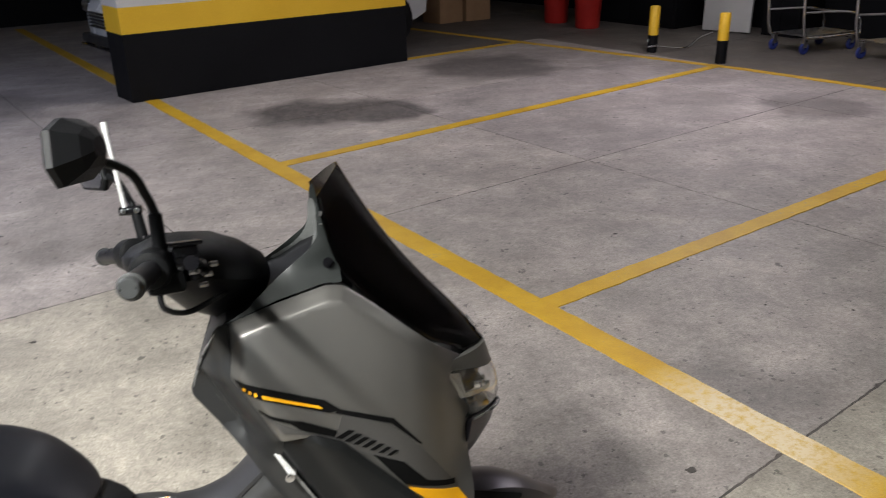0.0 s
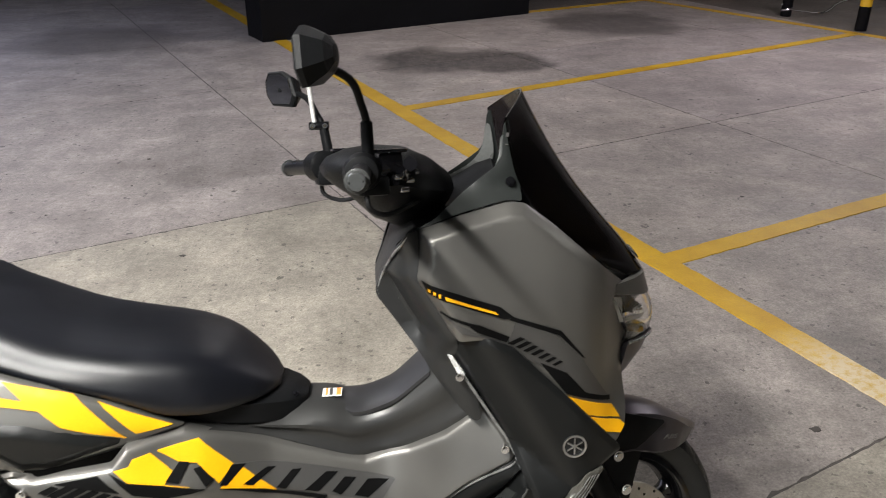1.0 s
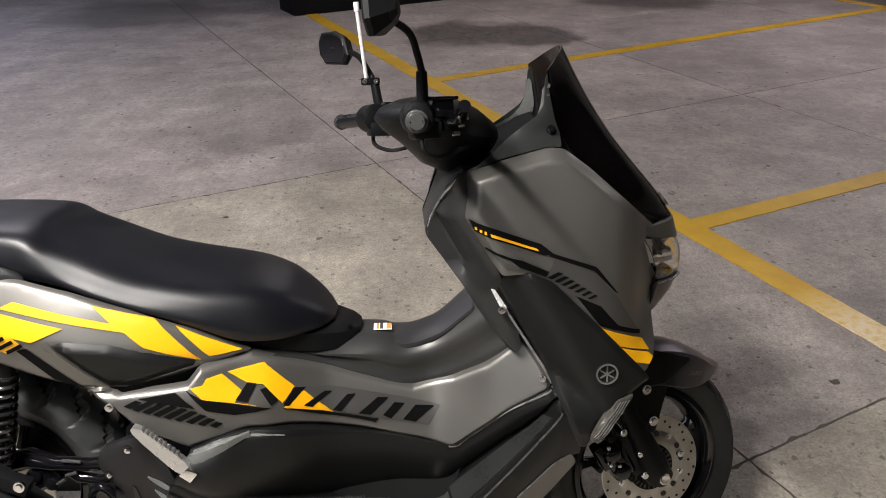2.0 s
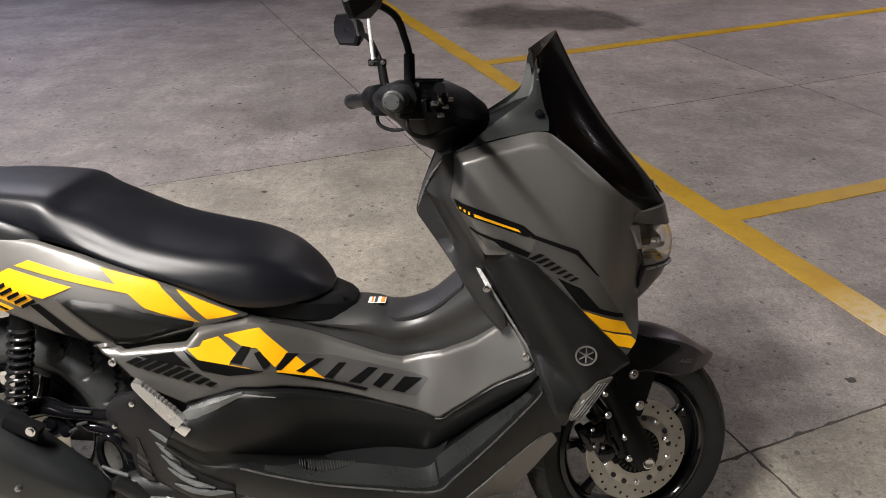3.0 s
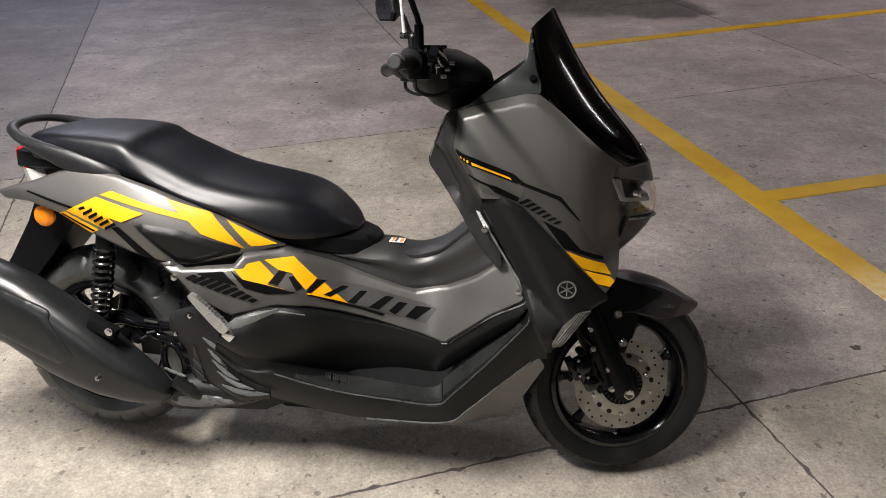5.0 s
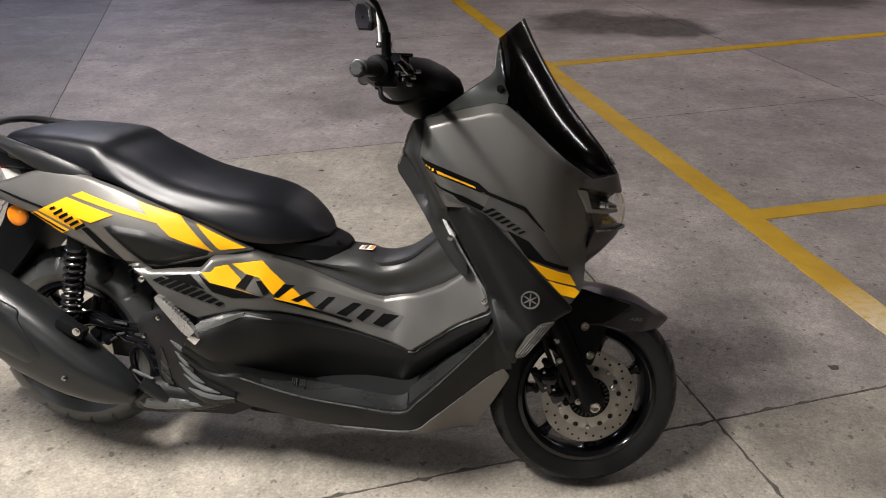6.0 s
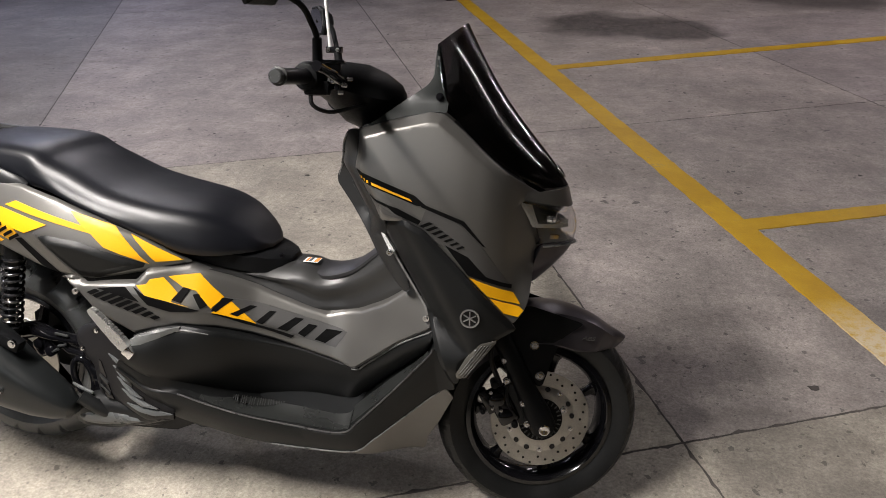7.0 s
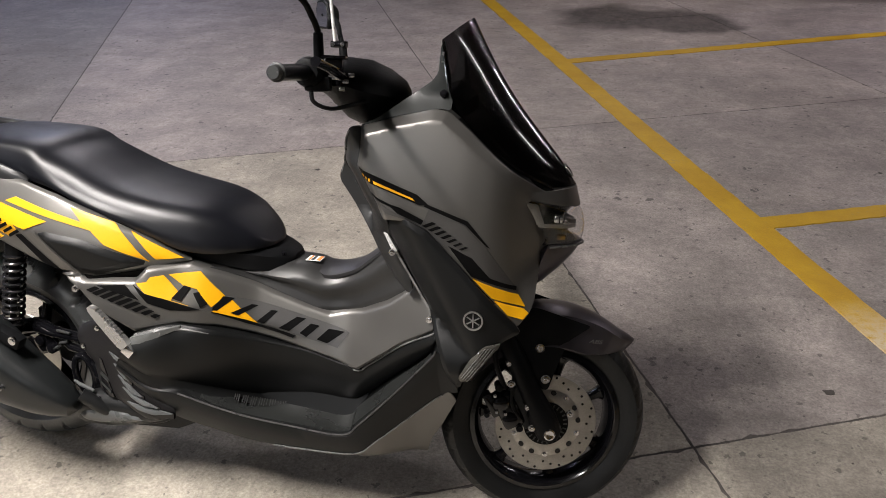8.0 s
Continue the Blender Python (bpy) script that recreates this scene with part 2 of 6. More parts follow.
def add_rings(bm, rings, closed=True, caps=True):
    """A skin over rings of equally many points."""
    rows = [[bm.verts.new(p) for p in r] for r in rings]
    n = len(rows[0])
    for a, b in zip(rows, rows[1:]):
        for i in range(n if closed else n - 1):
            j = (i + 1) % n
            try:
                bm.faces.new((a[i], a[j], b[j], b[i]))
            except ValueError:
                pass
    if caps and closed:
        for r in (rows[0], rows[-1]):
            try:
                bm.faces.new(r)
            except ValueError:
                pass
    return bm


def add_tube(bm, pts, radius, n=10, caps=True, flat=1.0):
    """A tube along points; radius may be one number or one for each point."""
    pts = [Vector(p) for p in pts]
    radii = radius if isinstance(radius, (list, tuple)) else [radius] * len(pts)
    side, rings = None, []
    for i, p in enumerate(pts):
        d = (pts[min(i + 1, len(pts) - 1)] - pts[max(i - 1, 0)]).normalized()
        if side is None:
            side = d.cross(Vector((0, 0, 1)) if abs(d.z) < 0.9 else Vector((1, 0, 0))).normalized()
        side = (side - d * side.dot(d)).normalized()
        up = d.cross(side)
        rings.append([p + (side * math.cos(2 * math.pi * k / n) + up * flat * math.sin(2 * math.pi * k / n)) * radii[i] for k in range(n)])
    return add_rings(bm, rings, True, caps)


def bend(pts, steps=6):
    """A smooth (Catmull-Rom) line through points."""
    pts = [Vector(p) for p in pts]
    q = [2 * pts[0] - pts[1], *pts, 2 * pts[-1] - pts[-2]]
    out = []
    for i in range(1, len(q) - 2):
        for k in range(steps):
            t = k / steps
            out.append(0.5 * ((2 * q[i]) + (q[i + 1] - q[i - 1]) * t + (2 * q[i - 1] - 5 * q[i] + 4 * q[i + 1] - q[i + 2]) * t * t + (3 * q[i] - q[i - 1] - 3 * q[i + 1] + q[i + 2]) * t ** 3))
    return out + [pts[-1]]


def add_lathe(bm, profile, centre=(0, 0, 0), n=48, closed=True):
    """Turns a profile of (radius, y) round the y axis through centre."""
    cx, cy, cz = centre
    rings = [[Vector((cx + r * math.cos(2 * math.pi * k / n), cy + y, cz + r * math.sin(2 * math.pi * k / n))) for r, y in profile] for k in range(n)]
    rings.append(rings[0])
    rows = [[bm.verts.new(p) for p in r] for r in rings[:-1]]
    rows.append(rows[0])
    m = len(profile)
    for a, b in zip(rows, rows[1:]):
        for i in range(m if closed else m - 1):
            j = (i + 1) % m
            bm.faces.new((a[i], a[j], b[j], b[i]))
    return bm


def strip_mesh(u0, v0, u1, v1, width, z, seed):
    """A painted strip with slightly ragged edges and a little thickness."""
    rng = random.Random(seed)
    a, b = uv(u0, v0, z), uv(u1, v1, z)
    d = (b - a).normalized()
    side = Vector((-d.y, d.x, 0))
    n = max(2, int((b - a).length / 0.05))
    bm = bmesh.new()
    rows = []
    for i in range(n + 1):
        p = a.lerp(b, i / n)
        l, r = width / 2 + rng.uniform(-0.003, 0.003), width / 2 + rng.uniform(-0.003, 0.003)
        rows.append([p + side * l, p - side * r, p - side * (r + 0.001) - Vector((0, 0, z + 0.002)), p + side * (l + 0.001) - Vector((0, 0, z + 0.002))])
    return add_rings(bm, rows)


# ---------------------------------------------------------------- the garage
U0, U1, V0, V1 = -9.0, 10.4, -8.5, 12.6

bm = bmesh.new()
add_box(bm, (0, 0, -0.1365), (U1 - U0, V1 - V0, 0.27))
floor = finish("floor", bm, M_JOINT, smooth=False)
floor.matrix_world = gridpose((U0 + U1) / 2, (V0 + V1) / 2, -0.0)
tagged(floor, "grey concrete garage floor in large stained slabs", "floor", kind="structure")

bm = bmesh.new()
add_box(bm, (0, 0, 0), (U1 - U0 + 0.4, V1 - V0 + 0.4, 0.2))
ceiling = finish("ceiling", bm, M_CEIL, smooth=False)
ceiling.matrix_world = gridpose((U0 + U1) / 2, (V0 + V1) / 2, CEILING + 0.1)
tagged(ceiling, "plain grey concrete garage ceiling", "ceiling", kind="structure")


def wall(name, u, v, su, sv, low_mat, label, turn=0.0):
    """A wall painted black below, with a yellow band and white above."""
    bm = bmesh.new()
    add_box(bm, (0, 0, 0.29), (su, sv, 0.58))
    base = finish(name, bm, low_mat, smooth=False)
    base.matrix_world = gridpose(u, v, 0, turn)
    bm = bmesh.new()
    add_box(bm, (0, 0, 0.69), (su, sv, 0.22))
    part("yellow_band", bm, M_YELW, base, "yellow painted band", smooth=False)
    bm = bmesh.new()
    add_box(bm, (0, 0, (0.80 + CEILING) / 2), (su, sv, CEILING - 0.80))
    part("upper_wall", bm, M_WHITE, base, "white painted upper wall", smooth=False)
    tagged(base, label, "wall", kind="structure")
    return base


wall("wall_north", (U0 + U1) / 2, V1 + 0.1, U1 - U0 + 0.4, 0.2, M_BLACKW, "garage wall, black below and white above a yellow band")
wall("wall_south", (U0 + U1) / 2, V0 - 0.1, U1 - U0 + 0.4, 0.2, M_BLACKW, "garage wall, black below and white above a yellow band")
wall("wall_west", U0 - 0.1, (V0 + V1) / 2, 0.2, V1 - V0, M_BLACKW, "garage wall, black below and white above a yellow band")
wall("wall_east", U1 + 0.1, (V0 + V1) / 2, 0.2, V1 - V0, M_BLACKW, "garage wall, black below and white above a yellow band")
wall("wall_pillar", 4.00, 5.975, 3.00, 0.40, M_BLACKW, "broad garage pillar with black base, yellow band and white top", 2.0)

LINES = [(2.27, -8.0, 2.855, 12.2), (2.55, 0.655, 7.6, 0.535), (2.6, 3.165, 7.6, 3.365), (5.55, 5.92, 7.28, 5.96), (7.85, -6.0, 7.64, 3.1), (7.64, 3.1, 6.87, 9.4), (2.6, -1.8, 7.45, -1.75), (2.6, -4.3, 7.45, -4.3)]
for k, (u0, v0, u1, v1) in enumerate(LINES):
    strip = finish("floor_line", strip_mesh(u0, v0, u1, v1, 0.118 if k == 0 else 0.098, 0.004 if k else 0.0046, k), M_LINE, smooth=False)
    tagged(strip, "worn yellow painted bay line on the concrete", "floor line", "yellow bay lines", "structure")


def fitting():
    ob = empty("ceiling_light")
    bm = bmesh.new()
    add_box(bm, (0, 0, -0.03), (1.26, 0.16, 0.06), 0.01)
    part("housing", bm, M_LAMPW, ob, "white sheet-metal housing")
    for y in (-0.045, 0.045):
        bm = bmesh.new()
        add_tube(bm, [(-0.58, y, -0.08), (0.58, y, -0.08)], 0.013, 12)
        part("tube", bm, M_TUBE, ob, "lit fluorescent tube")
    return tagged(ob, "white twin-tube fluorescent fitting under the ceiling", "ceiling light", "fluorescent fittings")


first = fitting()
for k, (u, v, turn, watts, colour) in enumerate(FITTINGS):
    at = gridpose(u, v, CEILING - 0.001, turn)
    if k == 0:
        first.matrix_world = at
    else:
        copy_thing(first, at)
    lamp = bpy.data.lights.new("tube_light", "AREA")
    lamp.shape, lamp.size, lamp.size_y, lamp.energy, lamp.color = "RECTANGLE", 1.16, 0.11, watts, colour
    new("tube_light", lamp).matrix_world = gridpose(u, v, CEILING - 0.105, turn)


# ---- things at the back of the garage
def bollard(u, v, black, wrapped=False):
    ob = empty("bollard", gridpose(u, v))
    bm = bmesh.new()
    add_tube(bm, [(0, 0, 0), (0, 0, black)], 0.055, 20)
    part("base_sleeve", bm, M_BLACKW, ob, "black painted base")
    bm = bmesh.new()
    add_tube(bm, [(0, 0, black), (0, 0, 0.49), (0, 0, 0.50)], [0.055, 0.055, 0.048], 20)
    part("post", bm, M_YELW, ob, "yellow painted post")
    if wrapped:
        bm = bmesh.new()
        add_tube(bm, bend([(0.058 * math.cos(a), 0.058 * math.sin(a), 0.03 + a * 0.011) for a in (0, 1.3, 2.6, 3.9, 5.2, 6.5, 7.8, 9.1)], 3), 0.012, 6)
        part("chain", bm, M_CHROME, ob, "bright chain wound round the foot")
    return tagged(ob, "short yellow and black steel bollard" + (" with a chain at its foot" if wrapped else ""), "bollard", "garage bollards")


bollard(7.78, 3.45, 0.23)
bollard(7.83, 4.37, 0.19, True)

bm = bmesh.new()
add_tube(bm, bend([uv(7.83, 4.31, 0.07), uv(8.3, 4.27, 0.012), uv(9.0, 4.6, 0.012), uv(9.5, 4.75, 0.02)], 6), 0.008, 6)
tagged(finish("chain", bm, M_CHROME), "thin pale chain lying slack on the floor", "chain")


def trolley(u, v, turn):
    """A flat luggage trolley: tube frame, deck, rail, four blue castors."""
    ob = empty("luggage_trolley", gridpose(u, v, 0, turn))
    for y in (-0.24, 0.24):
        bm = bmesh.new()
        add_tube(bm, bend([(-0.42, y, 0.17), (0.30, y, 0.17), (0.44, y, 0.24), (0.50, y, 0.60), (0.52, y, 0.95)], 5), 0.016, 10)
        part("side_tube", bm, M_CHROME, ob, "chromed side tube")
        bm = bmesh.new()
        add_tube(bm, bend([(-0.42, y, 0.17), (-0.36, y, 0.36), (-0.10, y, 0.42), (0.47, y, 0.44)], 5), 0.012, 8)
        part("basket_rail", bm, M_CHROME, ob, "chromed basket rail")
    for x, z, r in ((-0.42, 0.17, 0.016), (-0.12, 0.17, 0.012), (0.18, 0.17, 0.012), (-0.10, 0.42, 0.012), (0.52, 0.95, 0.018)):
        bm = bmesh.new()
        add_tube(bm, [(x, -0.24, z), (x, 0.24, z)], r, 10)
        part("cross_tube", bm, M_CHROME, ob)
    bm = bmesh.new()
    add_box(bm, (0.02, 0, 0.19), (0.74, 0.42, 0.012), 0.004)
    part("deck", bm, M_STEEL, ob, "grey sheet deck")
    for x in (-0.34, 0.38):
        for y in (-0.21, 0.21):
            bm = bmesh.new()
            add_lathe(bm, [(0.02, -0.014), (0.055, -0.016), (0.062, -0.008), (0.062, 0.008), (0.055, 0.016), (0.02, 0.014)], (x, y, 0.062), 20)
            castor = part("castor", bm, M_BLUE, ob, "blue rubber castor wheel")
            bm = bmesh.new()
            add_box(bm, (x, y, 0.12), (0.05, 0.045, 0.10), 0.006)
            part("fork", bm, M_STEEL, castor, "steel castor fork")
    return tagged(ob, "chromed tubular luggage trolley with blue castors", "trolley", "luggage trolleys")


trolley(9.25, 3.28, 168)
trolley(9.30, 2.30, 160)


def bin_red(u, v):
    ob = empty("red_bin", gridpose(u, v))
    bm = bmesh.new()
    n = 24
    add_rings(bm, [[Vector((r * math.cos(2 * math.pi * k / n), r * math.sin(2 * math.pi * k / n), z)) for k in range(n)] for r, z in ((0.15, 0), (0.165, 0.02), (0.19, 0.60), (0.20, 0.62))])
    part("body", bm, M_RED, ob)
    bm = bmesh.new()
    add_rings(bm, [[Vector((r * math.cos(2 * math.pi * k / n), r * math.sin(2 * math.pi * k / n), z)) for k in range(n)] for r, z in ((0.205, 0.62), (0.205, 0.645), (0.17, 0.68), (0.03, 0.70))])
    part("lid", bm, M_RED, ob, "domed red lid")
    return tagged(ob, "round red plastic bin with a lid", "bin", "red bins")


bin_red(8.95, 7.0)
bin_red(8.83, 6.28)


def carton(u, v, s, turn):
    ob = empty("cardboard_box", gridpose(u, v, 0, turn))
    bm = bmesh.new()
    add_box(bm, (0, 0, s[2] / 2), s, 0.006)
    part("body", bm, M_CARD, ob)
    for sx in (-1, 1):
        bm = bmesh.new()
        add_box(bm, (sx * s[0] * 0.255, 0, s[2] + 0.004), (s[0] * 0.48, s[1] * 0.98, 0.006), 0.002)
        part("flap", bm, M_CARD, ob)
    return tagged(ob, "tall brown cardboard box standing on the floor", "box", "cardboard boxes")


carton(7.85, 8.25, (0.44, 0.40, 0.75), 4)
carton(8.35, 8.2, (0.42, 0.40, 0.70), -6)

# a pale door leaf and black lockers along the back wall
ob = empty("door_1", gridpose(9.70, 4.70, 0, -78))
bm = bmesh.new()
add_box(bm, (0, 0, 1.04), (0.62, 0.04, 2.04), 0.006)
part("leaf", bm, M_WHITE, ob, "pale grey door leaf")
bm = bmesh.new()
add_tube(bm, bend([(-0.24, -0.02, 1.02), (-0.24, -0.06, 1.02), (-0.14, -0.06, 1.02)], 4), 0.009, 8)
part("handle", bm, M_STEEL, ob, "steel lever handle")
tagged(ob, "pale grey door standing ajar at the back wall", "door", kind="structure")

for u, v, s in ((9.9, 6.1, (0.8, 1.5, 1.9)), (10.1, 4.05, (0.5, 0.5, 1.9))):
    ob = empty("locker", gridpose(u, v))
    bm = bmesh.new()
    add_box(bm, (0, 0, s[2] / 2), s, 0.01)
    part("body", bm, M_BLACKW, ob)
    for k in (-1, 1):
        bm = bmesh.new()
        add_box(bm, (-s[0] / 2 - 0.008, k * s[1] * 0.245, s[2] / 2), (0.016, s[1] * 0.47, s[2] * 0.94), 0.004)
        part("door", bm, M_BLACKW, ob)
    tagged(ob, "tall black metal locker against the back wall", "locker", "black lockers")


def car(u, v, turn):
    """A small white hatchback, nose to -x."""
    ob = empty("parked_car", gridpose(u, v, 0, turn))
    stations = [(-1.92, 0.52, 0.30, 0.62), (-1.86, 0.72, 0.22, 0.70), (-1.5, 0.82, 0.20, 0.86), (-0.9, 0.84, 0.20, 0.94), (0.0, 0.85, 0.20, 0.96), (1.0, 0.85, 0.20, 0.98), (1.6, 0.82, 0.22, 0.99), (1.82, 0.74, 0.28, 0.92), (1.88, 0.60, 0.36, 0.80)]
    bm = bmesh.new()
    rings = []
    for x, w, lo, hi in stations:
        sec = [(-w * 0.80, lo), (-w * 0.96, lo + 0.06), (-w, lo + 0.25), (-w * 0.97, hi - 0.12), (-w * 0.86, hi - 0.02), (0, hi + 0.02)]
        sec += [(-a, b) for a, b in sec[-2::-1]]
        rings.append([Vector((x, a, b)) for a, b in sec])
    add_rings(bm, rings)
    body = part("body", bm, M_CAR, ob, "white painted body")
    bm = bmesh.new()
    rings = []
    for x, w, lo, hi in ((-1.0, 0.70, 0.90, 0.93), (-0.35, 0.66, 0.92, 1.38), (0.2, 0.64, 0.94, 1.47), (0.9, 0.63, 0.95, 1.45), (1.45, 0.62, 0.95, 1.30), (1.72, 0.62, 0.95, 1.02)):
        sec = [(-w - 0.06, lo), (-w, (lo + hi) / 2), (-w + 0.06, hi - 0.02), (0, hi), (w - 0.06, hi - 0.02), (w, (lo + hi) / 2), (w + 0.06, lo)]
        rings.append([Vector((x, a, b)) for a, b in sec])
    add_rings(bm, rings)
    part("cabin", bm, M_DARKGLASS, ob, "dark glazed cabin")
    bm = bmesh.new()
    add_box(bm, (0.55, 0, 1.475), (1.25, 1.12, 0.05), 0.02)
    part("roof", bm, M_CAR, ob)
    bm = bmesh.new()
    add_box(bm, (-1.93, 0, 0.30), (0.10, 1.30, 0.10), 0.03)
    part("bumper_trim", bm, M_DARKPL, ob, "black lower bumper trim")
    bm = bmesh.new()
    add_box(bm, (-1.95, 0, 0.225), (0.10, 1.36, 0.03), 0.012)
    part("splitter", bm, M_CHROME, ob, "bright strip along the bumper's foot")
    for k in range(5):
        bm = bmesh.new()
        add_box(bm, (-1.925, 0, 0.44 + 0.035 * k), (0.06, 0.78, 0.015), 0.004)
        part("grille_bar", bm, M_DARKPL, ob)
    for y in (-0.62, 0.62):
        bm = bmesh.new()
        add_box(bm, (-1.82, y, 0.62), (0.16, 0.26, 0.13), 0.05, segs=3)
        part("headlamp", bm, M_STEEL, ob, "clear headlamp")
        bm = bmesh.new()
        add_box(bm, (1.86, y, 0.80), (0.10, 0.18, 0.24), 0.03)
        part("tail_lamp", bm, M_RED, ob, "red tail lamp")
    for x in (-1.15, 1.18):
        for y in (-0.80, 0.80):
            bm = bmesh.new()
            add_lathe(bm, [(0.19, -0.08), (0.28, -0.09), (0.305, -0.06), (0.305, 0.06), (0.28, 0.09), (0.19, 0.08)], (x, y, 0.305), 32)
            w = part("wheel", bm, M_RUBBER, ob, "black tyre")
            bm = bmesh.new()
            add_lathe(bm, [(0.0, -0.05), (0.19, -0.07), (0.20, -0.02), (0.20, 0.02), (0.19, 0.07), (0.0, 0.05)], (x, y, 0.305), 24)
            part("rim", bm, M_STEEL, w, "grey alloy rim")
    return tagged(ob, "small white hatchback parked behind the pillar", "car")


car(4.78, 7.62, 3)

# small dark gum spots and grit on the floor
bm = bmesh.new()
rng = random.Random(5)
spots = [(0.079, 1.869, 0.016), (2.107, 0.576, 0.018), (1.05, 2.45, 0.012), (-0.35, 3.1, 0.014), (2.65, 2.3, 0.012)]
spots += [(rng.uniform(-3, 4.5), rng.uniform(-1.5, 6.5), rng.uniform(0.003, 0.010)) for _ in range(150)]
for x, y, r in spots:
    n = 9
    ph = rng.uniform(0, 6)
    rad = [r * rng.uniform(0.65, 1.2) for _ in range(n)]
    for z, q in ((0.0005, 1.0),):
        lo = [bm.verts.new((x + rad[k] * math.cos(ph + 2 * math.pi * k / n), y + 0.8 * rad[k] * math.sin(ph + 2 * math.pi * k / n), -0.001)) for k in range(n)]
        hi = [bm.verts.new((x + 0.8 * rad[k] * math.cos(ph + 2 * math.pi * k / n), y + 0.64 * rad[k] * math.sin(ph + 2 * math.pi * k / n), 0.0016)) for k in range(n)]
        bm.faces.new(hi)
        for k in range(n):
            bm.faces.new((lo[k], lo[(k + 1) % n], hi[(k + 1) % n], hi[k]))
tagged(finish("floor_spots", bm, M_JOINT, smooth=False), "small dark gum spots and grit on the concrete", "floor spots", kind="stuff")

# ---------------------------------------------------------------- the scooter
# built upright: x ahead from the rear axle, y to its left, z up; it leans on its side stand
M_PAINT = surface("satin grey metallic paint", (0.142, 0.138, 0.129), (0.176, 0.171, 0.160), 0.38, 0.72, 5, 900, 0.03, 0.04)
M_PAINTD = surface("dark grey paint", (0.060, 0.055, 0.062), (0.082, 0.075, 0.085), 0.32, 0.70, 5, 900, 0.03, 0.04)
M_BLK = surface("grained black plastic", (0.0036, 0.0038, 0.0042), (0.0070, 0.0073, 0.0080), 0.44, 0.0, 7, 620, 0.22, 0.06, spec=0.10)
M_GREYPL = surface("dark grey plastic", (0.0115, 0.0120, 0.0124), (0.0180, 0.0186, 0.0192), 0.44, 0.0, 7, 500, 0.15, 0.06, spec=0.45)
M_MOUNT = surface("dark satin mount plastic", (0.0115, 0.0134, 0.0127), (0.0164, 0.0186, 0.0177), 0.45, 0.0, 6, 500, 0.03, 0.05, spec=0.28)
M_RAIL = surface("dark satin rail plastic", (0.0085, 0.0088, 0.0096), (0.0135, 0.0138, 0.0150), 0.40, 0.0, 7, 500, 0.08, 0.05, spec=0.45)
M_ROD = surface("pale polished rod", (0.72, 0.72, 0.71), (0.85, 0.85, 0.84), 0.30, 0.35, 30, 300, 0.0, 0.05)
M_GRIP = surface("worn shiny grip rubber", (0.004, 0.004, 0.005), (0.009, 0.009, 0.010), 0.34, 0.0, 14, 260, 0.1, 0.08, spec=0.4)
M_TUN = surface("dark satin tunnel paint", (0.034, 0.034, 0.034), (0.048, 0.048, 0.047), 0.38, 0.5, 6, 700, 0.06, 0.05, spec=0.4)
M_LID = surface("dark lid plastic", (0.017, 0.017, 0.0185), (0.026, 0.026, 0.028), 0.42, 0.1, 6, 600, 0.06, 0.05, spec=0.4)
M_BODY = surface("dark satin body plastic", (0.0050, 0.0054, 0.0055), (0.0082, 0.0087, 0.0088), 0.42, 0.0, 7, 620, 0.05, 0.06, spec=0.25)
M_TRAY = surface("worn glossy dark plastic", (0.014, 0.0150, 0.0145), (0.024, 0.0255, 0.0245), 0.30, 0.0, 9, 160, 0.10, 0.08, spec=0.55)
# Pale edge colour; highlights of rubbed footboard and fairing edges are put into it.
M_EDGE = surface("pale edge plastic", (0.10, 0.10, 0.10), (0.22, 0.22, 0.215), 0.30, 0.2, 40, 300, 0.05, 0.08)
M_PALEPL = surface("pale grey plastic", (0.085, 0.088, 0.086), (0.135, 0.138, 0.134), 0.30, 0.1, 12, 200, 0.05, 0.08)
M_GLOSSB = surface("gloss black", (0.003, 0.003, 0.004), (0.006, 0.006, 0.007), 0.10, 0.0, 8, 300, 0.0, 0.04, spec=0.5)
M_SEAT = surface("black seat vinyl", (0.0022, 0.0026, 0.0042), (0.0042, 0.0048, 0.0074), 0.39, 0.0, 9, 620, 0.10, 0.05, spec=0.38)
M_YEL = surface("yellow decal film", (0.70, 0.335, 0.003), (0.78, 0.385, 0.004), 0.40, 0.0, 4, 300, 0.0, 0.04, spec=0.4)
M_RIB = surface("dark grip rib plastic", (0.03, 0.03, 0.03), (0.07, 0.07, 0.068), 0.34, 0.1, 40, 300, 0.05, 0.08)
M_DECB = surface("black decal film", (0.0025, 0.0025, 0.0026), (0.0045, 0.0045, 0.0046), 0.55, 0.0, 6, 300, 0.0, spec=0.06)
M_FILM = surface("grey decal film", (0.104, 0.101, 0.099), (0.124, 0.121, 0.118), 0.42, 0.7, 6, 400, 0.0)
M_RIM = surface("gloss black wheel paint", (0.003, 0.003, 0.004), (0.006, 0.006, 0.007), 0.15, 0.0, 12, 300, 0.02)
M_TYRE = surface("tyre rubber", (0.0062, 0.0065, 0.0066), (0.0120, 0.0124, 0.0124), 0.44, 0.0, 18, 240, 0.25, spec=0.28)
M_DISC = surface("brushed disc steel", (0.36, 0.345, 0.32), (0.54, 0.52, 0.485), 0.38, 1.0, 22, 340, 0.06)
M_ALU = surface("cast aluminium", (0.55, 0.55, 0.55), (0.70, 0.70, 0.69), 0.28, 0.9, 14, 260, 0.08)
M_COVER = surface("dark satin cover plastic", (0.0075, 0.0070, 0.0073), (0.0124, 0.0116, 0.0122), 0.44, 0.0, 6, 500, 0.08, spec=0.35)
